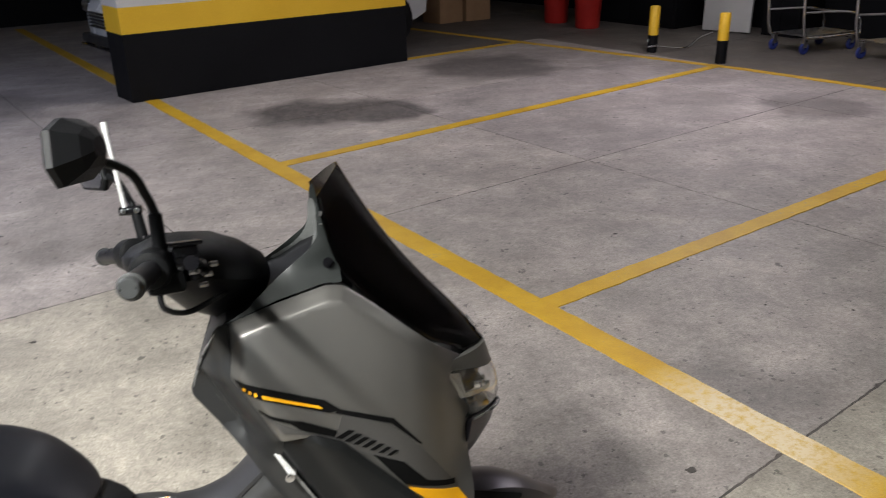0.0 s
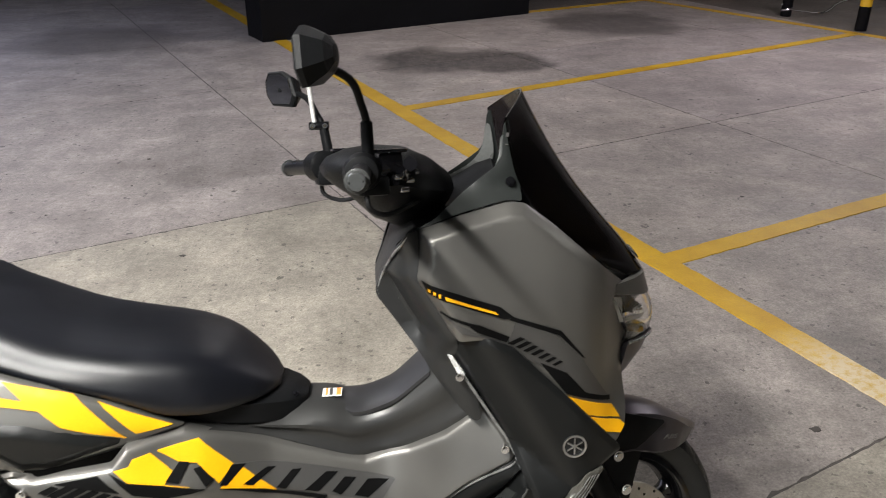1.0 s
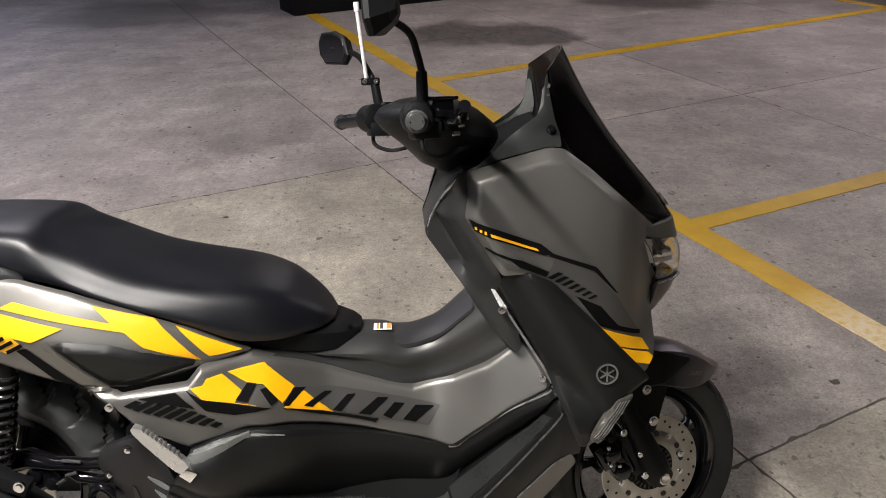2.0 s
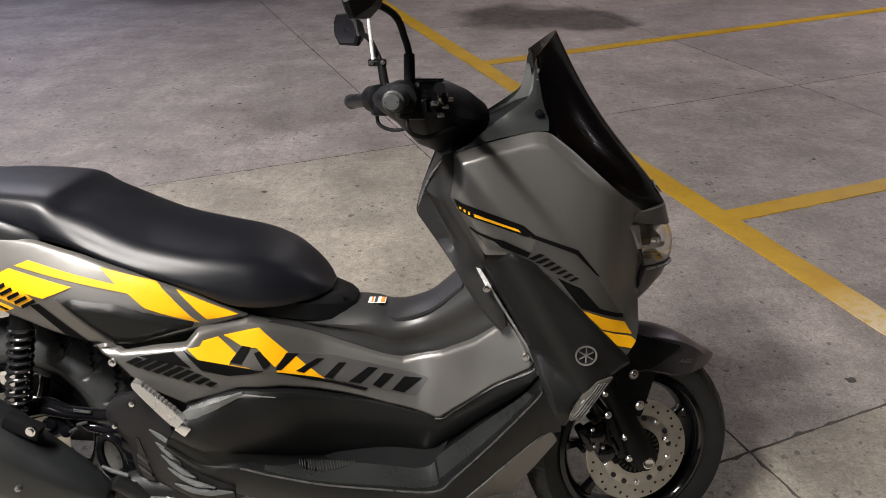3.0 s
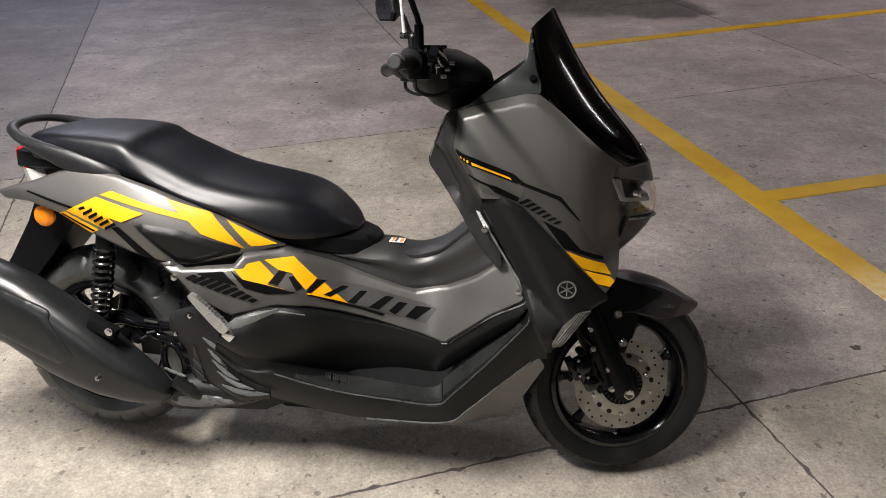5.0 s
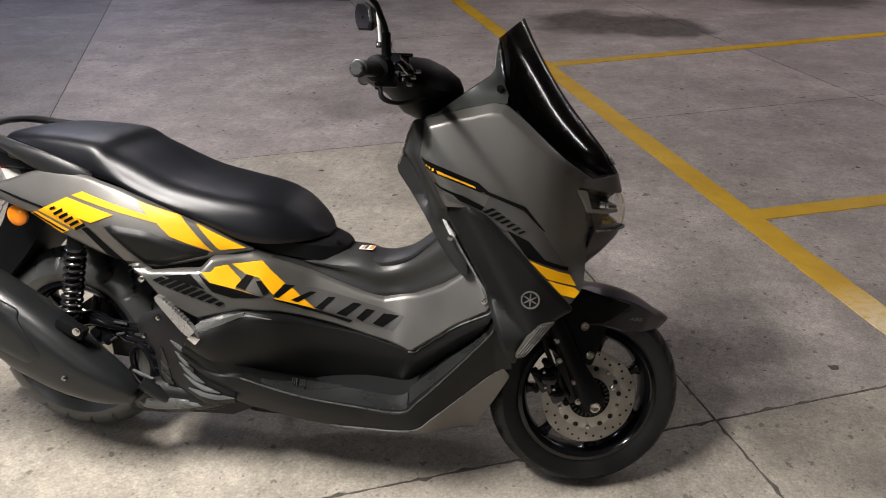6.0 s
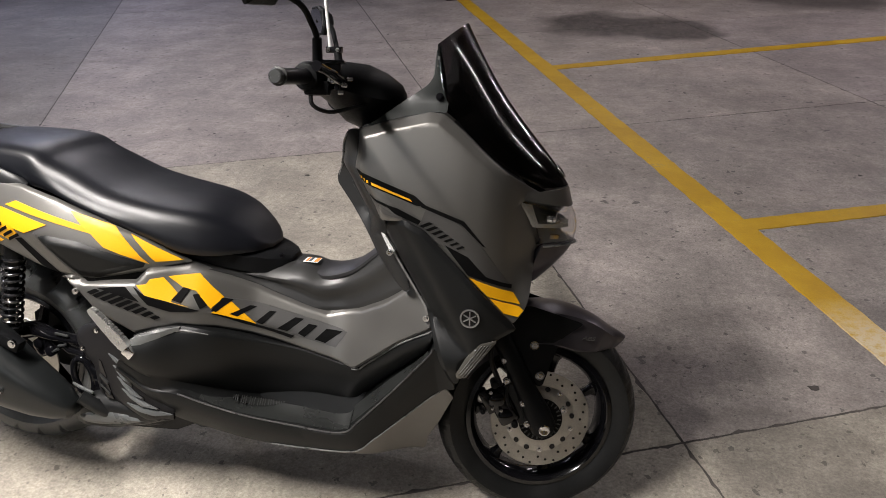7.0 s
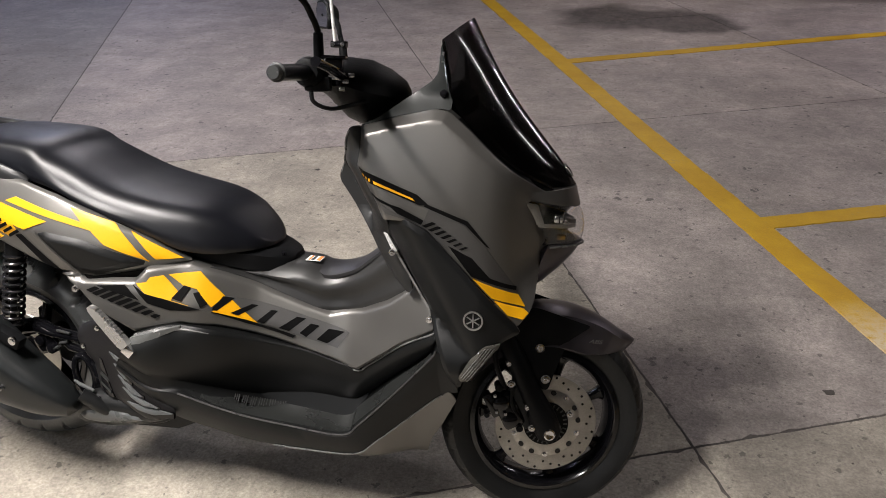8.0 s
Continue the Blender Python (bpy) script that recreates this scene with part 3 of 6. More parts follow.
M_SLAT = surface("grey slat plastic", (0.026, 0.0275, 0.027), (0.042, 0.0435, 0.043), 0.32, 0.0, 9, 400, 0.06)
M_GUARD = surface("mid grey guard plastic", (0.068, 0.072, 0.072), (0.100, 0.105, 0.105), 0.30, 0.0, 9, 400, 0.05)
M_SPRING = surface("glossy black spring paint", (0.006, 0.006, 0.007), (0.012, 0.012, 0.013), 0.20, 0.0, 30, 300, 0.0, 0.05, spec=0.9)
M_ENG = surface("dark engine casting", (0.0055, 0.006, 0.0062), (0.012, 0.0125, 0.013), 0.42, 0.2, 9, 240, 0.15, spec=0.4)
M_MUF = surface("black heat-resistant paint", (0.0088, 0.0099, 0.0102), (0.0142, 0.0158, 0.0162), 0.34, 0.0, 6, 420, 0.10, 0.05, spec=0.42)
M_CLEAR = glass("clear plastic lens", (0.93, 0.93, 0.93), 0.04)
M_SMOKE = glass("smoked windscreen", (0.08, 0.075, 0.08), 0.095, 1.49)
M_ORANGE = surface("orange lens", (0.80, 0.21, 0.008), (0.90, 0.28, 0.012), 0.18, 0.0, 30, 300, 0.0)
M_AMBER = surface("dark amber lens", (0.10, 0.055, 0.008), (0.16, 0.09, 0.012), 0.2, 0.0, 30, 300, 0.0)
M_REDL = surface("red lens", (0.50, 0.015, 0.012), (0.60, 0.02, 0.015), 0.15, 0.0, 10, 300, 0.0)
M_PALE = surface("pale lens", (0.34, 0.33, 0.31), (0.46, 0.45, 0.42), 0.18, 0.0, 20, 300, 0.0)
M_MARK = surface("clear lens over dark reflector", (0.055, 0.053, 0.046), (0.12, 0.116, 0.102), 0.14, 0.3, 24, 300, 0.0)
M_MIRROR = surface("mirror glass", (0.85, 0.86, 0.87), (0.88, 0.89, 0.90), 0.02, 1.0, 10, 200, 0.0, 0.0)
M_STICK = surface("white sticker", (0.70, 0.70, 0.68), (0.78, 0.78, 0.76), 0.5, 0.0, 10, 300, 0.0)
M_STICKO = surface("orange print", (0.75, 0.22, 0.03), (0.80, 0.26, 0.05), 0.5, 0.0, 10, 300, 0.0)

LEAN = -11.0
scooter = empty("scooter", pose(0, 0, 0, LEAN, 0, 0))
tagged(scooter, "grey and black maxi scooter with yellow decals on its side stand", "scooter")

RAKE = math.radians(26.5)
STEER = Matrix.Translation((1.44, 0, 0)) @ Matrix.Rotation(math.radians(15.4), 4, Vector((-math.sin(RAKE), 0, math.cos(RAKE)))) @ Matrix.Translation((-1.44, 0, 0))


def steered(bm):
    bmesh.ops.transform(bm, matrix=STEER, verts=bm.verts[:])
    return bm


def curve(v, pts):
    """A smooth curve without overshoot through (x, y) points, flat outside."""
    if v <= pts[0][0]:
        return pts[0][1]
    if v >= pts[-1][0]:
        return pts[-1][1]
    xs, ys, n = [p[0] for p in pts], [p[1] for p in pts], len(pts)
    d = [(ys[i + 1] - ys[i]) / (xs[i + 1] - xs[i]) for i in range(n - 1)]
    m = [d[0]] + [0 if d[i - 1] * d[i] <= 0 else 2 * d[i - 1] * d[i] / (d[i - 1] + d[i]) for i in range(1, n - 1)] + [d[-1]]
    i = max(j for j in range(n - 1) if xs[j] <= v)
    h = xs[i + 1] - xs[i]
    t = (v - xs[i]) / h
    return (1 + 2 * t) * (1 - t) ** 2 * ys[i] + t * (1 - t) ** 2 * h * m[i] + t * t * (3 - 2 * t) * ys[i + 1] + t * t * (t - 1) * h * m[i + 1]


def step(a, b, v):
    t = min(1, max(0, (v - a) / (b - a)))
    return t * t * (3 - 2 * t)


# half widths of the bodywork, by x and z
def w_fair(x, z):
    s = curve(x, [(0.9, 0.975), (1.0, 1.0), (1.08, 0.99), (1.16, 0.965), (1.21, 0.92), (1.25, 0.81), (1.29, 0.56), (1.34, 0.25), (1.40, 0.02)])
    if x > 1.16:
        s += (curve(x, [(1.16, 0.955), (1.25, 0.9), (1.32, 0.8)]) - s) * step(0.66, 0.5, z)
    return 0.202 * s * (1 - 1.3 * max(0, z - 0.76) ** 1.4)


def w_leg(x, z):
    xs = 1.013 + (0.651 - z) * 0.55
    out = max(step(-0.01, 0.10, x - xs), step(0.58, 0.43, z) * step(1.050, 1.116, x))
    return 0.147 + 0.066 * out - 0.03 * step(1.2, 1.3, x) - 0.50 * max(0, 0.42 - z)


def w_side(x, z):
    b = curve(x, [(0.26, 0.235), (0.3, 0.23), (0.45, 0.215), (0.52, 0.2), (0.57, 0.188), (0.63, 0.155), (0.69, 0.126), (0.8, 0.107), (0.88, 0.097), (0.95, 0.1), (1.03, 0.12), (1.1, 0.14), (1.15, 0.15)])
    zr = curve(x, [(0.3, 0.53), (0.45, 0.52), (0.52, 0.5), (0.6, 0.48), (0.69, 0.45), (0.88, 0.42), (1.0, 0.5), (1.1, 0.5)])
    s = curve(x, [(0.3, 0.15), (0.45, 0.35), (0.55, 0.55), (0.65, 0.48), (0.8, 0.40), (1, 0.30)])
    low = curve(x, [(0.3, 0.12), (0.42, 0.05), (0.55, 0.02), (0.72, 0.05), (0.84, 0.30), (1, 0.30)])
    return b - (s if z > zr else low) * (z - zr)


def w_tail(x, z):
    b = curve(x, [(-0.36, 0.08), (-0.2, 0.15), (-0.05, 0.19), (0.1, 0.215), (0.23, 0.225), (0.35, 0.212), (0.45, 0.185), (0.56, 0.14)])
    zc = curve(x, [(-0.36, 0.74), (0, 0.68), (0.23, 0.64), (0.55, 0.58)])
    return b - 0.9 * max(0, z - zc) ** 1.3 - 0.25 * max(0, zc - z)


def w_mount(x, z):
    return curve(z, [(0.90, 0.168), (0.935, 0.135), (0.975, 0.107), (1.03, 0.105), (1.08, 0.102)])


def bend_flat(pts):
    """The points of a side outline with their midpoints between them."""
    out = []
    for (ax, az), (bx, bz) in zip(pts, pts[1:]):
        out += [(ax, az), ((ax + bx) / 2, (az + bz) / 2)]
    return out + [pts[-1]]


def edge_distance(poly, x, z):
    best = 9.0
    for (ax, az), (bx, bz) in zip(poly, poly[1:] + poly[:1]):
        dx, dz = bx - ax, bz - az
        t = min(1, max(0, ((x - ax) * dx + (z - az) * dz) / (dx * dx + dz * dz)))
        best = min(best, math.hypot(x - ax - t * dx, z - az - t * dz))
    return best


def inside(poly, x, z):
    hit = False
    for (ax, az), (bx, bz) in zip(poly, poly[1:] + poly[:1]):
        if (az > z) != (bz > z) and x < ax + (z - az) * (bx - ax) / (bz - az):
            hit = not hit
    return hit


def rounded(poly, cut):
    """Corners cut twice, so that they read as rounded."""
    for _ in range(2 if cut else 0):
        out = []
        for a, b in zip(poly, poly[1:] + poly[:1]):
            l = math.hypot(b[0] - a[0], b[1] - a[1])
            k = min(0.25, cut / max(l, 1e-6))
            out += [(a[0] + (b[0] - a[0]) * k, a[1] + (b[1] - a[1]) * k), (b[0] - (b[0] - a[0]) * k, b[1] - (b[1] - a[1]) * k)]
        poly, cut = out, cut * 0.5
    return poly


def sheet(poly, depth, thick, grid, cut=0.0, lip=0.0, side=-1, rows=(), border=None):
    """A curved plate over a side outline (x, z): y follows depth(x, z)."""
    from mathutils.geometry import delaunay_2d_cdt
    poly = rounded(poly, cut)
    rim = []
    for a, b in zip(poly, poly[1:] + poly[:1]):
        n = max(1, round(math.hypot(b[0] - a[0], b[1] - a[1]) / (0.005 if rows else grid)))
        rim += [(a[0] + (b[0] - a[0]) * k / n, a[1] + (b[1] - a[1]) * k / n) for k in range(n)]
    pts = list(rim)
    x0, x1, z0, z1 = min(p[0] for p in rim), max(p[0] for p in rim), min(p[1] for p in rim), max(p[1] for p in rim)
    # close rows of points on both sides of a fold keep its edge crisp
    border = border or poly
    turn = 1 if sum(a[0] * b[1] - b[0] * a[1] for a, b in zip(border, border[1:] + border[:1])) > 0 else -1
    for d in rows:
        for a, b in zip(border, border[1:] + border[:1]):
            l = math.hypot(b[0] - a[0], b[1] - a[1])
            nx, nz = -turn * (b[1] - a[1]) / l, turn * (b[0] - a[0]) / l
            n = max(1, round(l / 0.005))
            for k in range(n + 1):
                p = (a[0] + (b[0] - a[0]) * k / n + nx * d, a[1] + (b[1] - a[1]) * k / n + nz * d)
                if inside(poly, *p) and edge_distance(border, *p) > d * 0.97 and edge_distance(poly, *p) > 0.0015:
                    pts.append(p)
    row, z = 0, z0
    while z < z1:
        x = x0 + (grid / 2 if row % 2 else 0)
        while x < x1:
            if inside(poly, x, z) and edge_distance(poly, x, z) > grid * 0.5 and all(abs(edge_distance(border, x, z) - d) > 0.0025 for d in rows):
                pts.append((x, z))
            x += grid
        z += grid * 0.87
        row += 1
    nr = len(rim)
    v, e, f, _, _, _ = delaunay_2d_cdt([Vector(p) for p in pts], [(i, (i + 1) % nr) for i in range(nr)], [], 1, 1e-7)
    bm = bmesh.new()
    on_rim = [edge_distance(poly, p.x, p.y) < 1e-5 for p in v]
    top = [bm.verts.new((p.x, side * (depth(p.x, p.y) - (lip if r else 0)), p.y)) for p, r in zip(v, on_rim)]
    low = [bm.verts.new((p.x, side * (depth(p.x, p.y) - thick), p.y)) for p in v]
    count = {}
    for t in f:
        bm.faces.new([top[i] for i in t])
        bm.faces.new([low[i] for i in reversed(t)])
        for a, b in zip(t, list(t[1:]) + [t[0]]):
            count[(a, b)] = 1
    for a, b in count:
        if (b, a) not in count:
            bm.faces.new((top[b], top[a], low[a], low[b]))
    return bm


def with_chamfer(poly, wf, width, drop):
    """The depth of a panel whose border falls away over a narrow chamfer."""
    def depth(x, z):
        d = edge_distance(poly, x, z)
        return wf(x, z) - (drop * (1 - d / width) if d < width else 0)
    return depth


def panel(name, poly, wf, material, label="", grid=0.012, thick=0.006, cut=0.006, lip=0.002, sides=(-1, 1), parent=None, rows=(), border=None):
    made = []
    for s in sides:
        made.append(part(name, sheet(poly, wf, thick, grid, cut, lip, s, rows, border), material, parent or scooter, label))
    return made


def decal(name, poly, wf, material, parents, label="", off=0.0012, grid=0.012):
    for s, p in zip((-1, 1), parents):
        part(name, sheet(poly, lambda x, z: wf(x, z) + 0.0008 + 1.3 * off, 0.0008 + off, 0.008, 0.0, 0.0, s), material, p, label)


def bolt(p, r=0.008, out=(0, -1, 0), material=None, parent=None, name="screw", turn=False):
    bm = bmesh.new()
    p, o = Vector(p), Vector(out).normalized()
    add_tube(bm, [p - o * 0.004, p + o * 0.0025], r * 1.25, 16)
    add_tube(bm, [p + o * 0.0025, p + o * 0.0055, p + o * 0.0058, p + o * 0.0035], [r * 0.85, r * 0.85, r * 0.45, r * 0.4], 6)
    if turn:
        steered(bm)
    return part(name, bm, material or M_CHROME, parent or scooter, "bright screw head", smooth=False)


# ---- wheels
def tyre_bm(cx, cz, radius, width, rim_r, twist, pitches=26, wrap=False):
    bm = bmesh.new()
    n, h = pitches * (20 if wrap else 12), width / 2
    prof = [(rim_r - 0.004, -h * 0.62), (rim_r + 0.008, -h * 0.72), (rim_r + 0.028, -h * 0.97), (rim_r + 0.045, -h), (radius - 0.030, -h * 0.93), (radius - 0.019, -h * 0.78)]
    tread = [(-0.66, 0.0125), (-0.5, 0.0068), (-0.34, 0.003), (-0.17, 0.0008), (0, 0)]
    if wrap:
        # broad tread that ends in a small step on the sidewall
        prof = prof[:2] + [(rim_r + 0.020, -h * 0.92), (rim_r + 0.031, -h * 0.975), (rim_r + 0.033, -h)]
        tread = [(-1.0, 0.053), (-0.985, 0.043), (-0.94, 0.033), (-0.86, 0.024), (-0.76, 0.017), (-0.64, 0.0112), (-0.5, 0.0065), (-0.34, 0.003), (-0.17, 0.0008), (0, 0)]
    prof += [(radius - d, h * y) for y, d in tread]
    prof += [(r, -y) for r, y in prof[-2::-1]]
    rows = []
    for k in range(n):
        a = 2 * math.pi * k / n
        row = []
        for r, y in prof:
            q = abs(y) / h
            groove = 0.0
            if wrap and r > radius - 0.050:
                down = (radius - r) / 0.05
                ph = (a * pitches / (2 * math.pi) + (0.0 if y * twist > 0 else 0.5) + (q * 1.1 if q < 0.8 else 0.88 - down * 0.25)) % 1.0
                if ph < 0.16 and q > 0.10:
                    groove = 0.009 * min(1.0, (1.02 - down) * 3)
            elif not wrap and r > radius - 0.031:
                ph = (a * pitches / (2 * math.pi) + (q * 1.6 if y * twist > 0 else q * 1.6 + 0.5)) % 1.0
                if ph < 0.16 and 0.12 < q < 0.82:
                    groove = 0.005
            row.append(bm.verts.new((cx + (r - groove) * math.cos(a), y, cz + (r - groove) * math.sin(a))))
        rows.append(row)
    m = len(prof)
    for k in range(n):
        a, b = rows[k], rows[(k + 1) % n]
        for i in range(m - 1):
            bm.faces.new((a[i], a[i + 1], b[i + 1], b[i]))
    return bm


def rim_bm(cx, cz, rim_r, half, spokes, phase):
    bm = bmesh.new()
    add_lathe(bm, [(rim_r + 0.006, -half), (rim_r - 0.004, -half - 0.003), (rim_r - 0.012, -half + 0.004), (rim_r - 0.020, -half * 0.4), (rim_r - 0.020, half * 0.4), (rim_r - 0.012, half - 0.004), (rim_r - 0.004, half + 0.003), (rim_r + 0.006, half), (rim_r - 0.006, half * 0.5), (rim_r - 0.006, -half * 0.5)], (cx, 0, cz), 72)
    add_lathe(bm, [(0.012, -0.045), (0.036, -0.045), (0.044, -0.03), (0.044, 0.03), (0.036, 0.045), (0.012, 0.045)], (cx, 0, cz), 32)
    for k in range(spokes):
        a = phase + 2 * math.pi * k / spokes
        u, w = Vector((math.cos(a), 0, math.sin(a))), Vector((-math.sin(a), 0, math.cos(a)))
        rings = []
        for r, hw, hy, sh in ((0.036, 0.016, 0.022, 0.0), (0.07, 0.009, 0.017, 0.004), (0.11, 0.008, 0.015, 0.009), (rim_r - 0.03, 0.011, 0.016, 0.013), (rim_r - 0.016, 0.020, 0.018, 0.014)):
            c = Vector((cx, 0, cz)) + u * r + w * sh
            rings.append([c + w * x + Vector((0, y, 0)) for x, y in ((-hw, -hy * 0.6), (-hw * 0.5, -hy), (hw * 0.5, -hy), (hw, -hy * 0.6), (hw, hy * 0.6), (hw * 0.5, hy), (-hw * 0.5, hy), (-hw, hy * 0.6))])
        add_rings(bm, rings)
    return bm


FX, FZ, RZ = 1.334, 0.2365, 0.256
front = part("front_wheel", steered(tyre_bm(FX, FZ, 0.2365, 0.108, 0.165, 1)), M_TYRE, scooter, "black tyre with slanted grooves")
part("rim", steered(rim_bm(FX, FZ, 0.165, 0.042, 7, 0.31)), M_RIM, front, "gloss black cast rim")
bm = bmesh.new()
add_lathe(bm, [(0.080, -0.052), (0.114, -0.052), (0.1155, -0.054), (0.114, -0.056), (0.080, -0.056)], (FX, 0, FZ), 72)
disc = part("brake_disc", steered(bm), M_DISC, front, "drilled steel brake disc")
bm = bmesh.new()
add_lathe(bm, [(0.050, -0.048), (0.078, -0.049), (0.084, -0.0515), (0.084, -0.0535), (0.076, -0.0575), (0.050, -0.058)], (FX, 0, FZ), 48)
carrier = part("disc_carrier", steered(bm), M_DISC, front, "steel disc carrier")
for k in range(36):
    a, r = 2 * math.pi * k / 36, (0.0935, 0.1015, 0.1085)[k % 3]
    bm = bmesh.new()
    add_tube(bm, [(FX + r * math.cos(a), -0.0555, FZ + r * math.sin(a)), (FX + r * math.cos(a), -0.0566, FZ + r * math.sin(a))], 0.0030, 8)
    part("disc_hole", steered(bm), M_GLOSSB, disc)
for k in range(15):
    if k % 3 == 2:
        continue
    a = 2 * math.pi * (k + 0.3) / 15
    bm = bmesh.new()
    line = [(FX + 0.0735 * math.cos(a + q), FZ + 0.0735 * math.sin(a + q)) for q in (-0.085, -0.045, 0.0, 0.045, 0.085)]
    rings = []
    for (x, z), w in zip(line, (0.0022, 0.0050, 0.0056, 0.0050, 0.0022)):
        ux, uz = (x - FX) / 0.0735, (z - FZ) / 0.0735
        rings.append([Vector((x + e * w * ux, y, z + e * w * uz)) for e, y in ((-1, -0.0560), (1, -0.0560), (1, -0.0590), (-1, -0.0590))])
    add_rings(bm, rings)
    part("carrier_slot", steered(bm), M_GLOSSB, carrier, "dark slot through the carrier")
for k in range(5):
    a = 2 * math.pi * (3 * k + 2.3) / 15
    bolt((FX + 0.0745 * math.cos(a), -0.0575, FZ + 0.0745 * math.sin(a)), 0.0050, parent=carrier, turn=True)
bm = bmesh.new()
add_lathe(bm, [(0.012, -0.058), (0.051, -0.058), (0.051, -0.0605), (0.012, -0.0615)], (FX, 0, FZ), 40)
ring = part("sensor_ring", steered(bm), M_BLK, front, "black sensor ring")
for k in range(26):
    a = 2 * math.pi * k / 26
    bm = bmesh.new()
    add_box(bm, (FX + 0.0440 * math.cos(a), -0.0615, FZ + 0.0440 * math.sin(a)), (0.0085, 0.0014, 0.0030), 0, Matrix.Rotation(-a, 3, "Y"))
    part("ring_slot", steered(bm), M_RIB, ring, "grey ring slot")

# Rear rubber is lightened in place of light that misses the tyre.
M_TYRER = surface("lightened tyre rubber", (0.046, 0.048, 0.048), (0.080, 0.083, 0.082), 0.36, 0.0, 18, 240, 0.2, spec=0.75)
rear = part("rear_wheel", tyre_bm(0, RZ, 0.256, 0.130, 0.165, -1, 20, True), M_TYRER, scooter, "broad rear tyre with grooves, painted lighter for missing light")
part("rim", rim_bm(0, RZ, 0.165, 0.05, 6, 0.1), M_RIM, rear, "gloss black cast rim")
bm = bmesh.new()
add_lathe(bm, [(0.06, -0.062), (0.110, -0.062), (0.1115, -0.064), (0.110, -0.066), (0.06, -0.066)], (0, 0, RZ), 60)
part("brake_disc", bm, M_DISC, rear, "steel brake disc")

# ---- fork, caliper and front mudguard (all turn with the wheel)
up = Vector((-math.sin(RAKE), 0, math.cos(RAKE)))
for s in (-1, 1):
    foot = Vector((FX - 0.004, s * 0.085, FZ + 0.006))
    bm = bmesh.new()
    add_tube(bm, [foot - up * 0.035, foot - up * 0.02, foot + up * 0.02, foot + up * 0.09, foot + up * 0.27, foot + up * 0.28], [0.016, 0.029, 0.031, 0.0235, 0.0225, 0.019], 20)
    leg = part("fork_leg", steered(bm), M_BLK, scooter, "black lower fork leg")
    bm = bmesh.new()
    add_tube(bm, [foot + up * 0.26, foot + up * 0.50], 0.0155, 16)
    part("fork_tube", steered(bm), M_STEEL, leg, "steel fork tube")
bm = bmesh.new()
add_tube(bm, [(FX, -0.112, FZ), (FX, -0.1, FZ), (FX, 0.11, FZ)], [0.010, 0.011, 0.011], 16)
add_tube(bm, [(FX, -0.100, FZ - 0.004), (FX, -0.1145, FZ - 0.004), (FX, -0.116, FZ - 0.004), (FX, -0.1135, FZ - 0.004)], [0.0130, 0.0130, 0.010, 0.006], 12)
part("axle", steered(bm), M_CHROME, scooter, "bright axle nut")
tip = Matrix.Rotation(math.radians(-28), 3, "Y")
bm = bmesh.new()
add_box(bm, (FX - 0.090, -0.070, FZ + 0.040), (0.050, 0.042, 0.088), 0.012, tip, 3)
for dx, dz in ((-0.108, 0.058), (-0.086, 0.018)):
    add_tube(bm, [(FX + dx, -0.070, FZ + dz), (FX + dx, -0.096, FZ + dz), (FX + dx, -0.099, FZ + dz)], [0.0185, 0.0175, 0.013], 18)
add_box(bm, (FX - 0.128, -0.074, FZ + 0.050), (0.020, 0.030, 0.060), 0.007, tip)
caliper = part("brake_caliper", steered(bm), M_GLOSSB, scooter, "black two-piston brake caliper")
for dx, dz, r in ((-0.114, 0.094, 0.009), (-0.064, 0.000, 0.008), (-0.138, 0.030, 0.006)):
    bm = bmesh.new()
    add_tube(bm, [(FX + dx, -0.066, FZ + dz), (FX + dx, -0.094, FZ + dz), (FX + dx, -0.096, FZ + dz)], [r, r, r * 0.7], 12)
    part("slide_pin", steered(bm), M_BLK, caliper, "black slide pin boss")
for dx, dz, r in ((-0.123, 0.078, 0.0034), (-0.098, 0.036, 0.0030), (-0.118, 0.040, 0.0026)):
    bolt((FX + dx, -0.0985, FZ + dz), r, parent=caliper, turn=True)
bm = bmesh.new()
add_box(bm, (FX - 0.055, -0.080, FZ + 0.05), (0.045, 0.012, 0.10), 0.004, Matrix.Rotation(math.radians(-27), 3, "Y"))
add_box(bm, (FX - 0.068, -0.082, FZ + 0.135), (0.022, 0.010, 0.06), 0.003, Matrix.Rotation(math.radians(-20), 3, "Y"))
part("caliper_bracket", steered(bm), M_ENG, scooter, "dark caliper bracket")
bm = bmesh.new()
add_tube(bm, bend([(FX - 0.10, -0.085, FZ + 0.09), (FX - 0.125, -0.085, FZ + 0.16), (FX - 0.115, -0.075, FZ + 0.24), (FX - 0.16, -0.05, FZ + 0.36)], 6), 0.006, 8)
add_tube(bm, bend([(FX - 0.05, -0.07, FZ + 0.01), (FX - 0.085, -0.095, FZ + 0.06), (FX - 0.088, -0.085, FZ + 0.17), (FX - 0.15, -0.04, FZ + 0.34)], 6), 0.0035, 6)
part("brake_hose", steered(bm), M_RUBBER, scooter, "black brake hose")
for x, z in ((-0.096, 0.154), (-0.089, 0.106), (-0.049, 0.054), (-0.038, 0.005), (0.045, 0.040)):
    bolt((FX + x, -0.0985, FZ + z), 0.0062, turn=True)

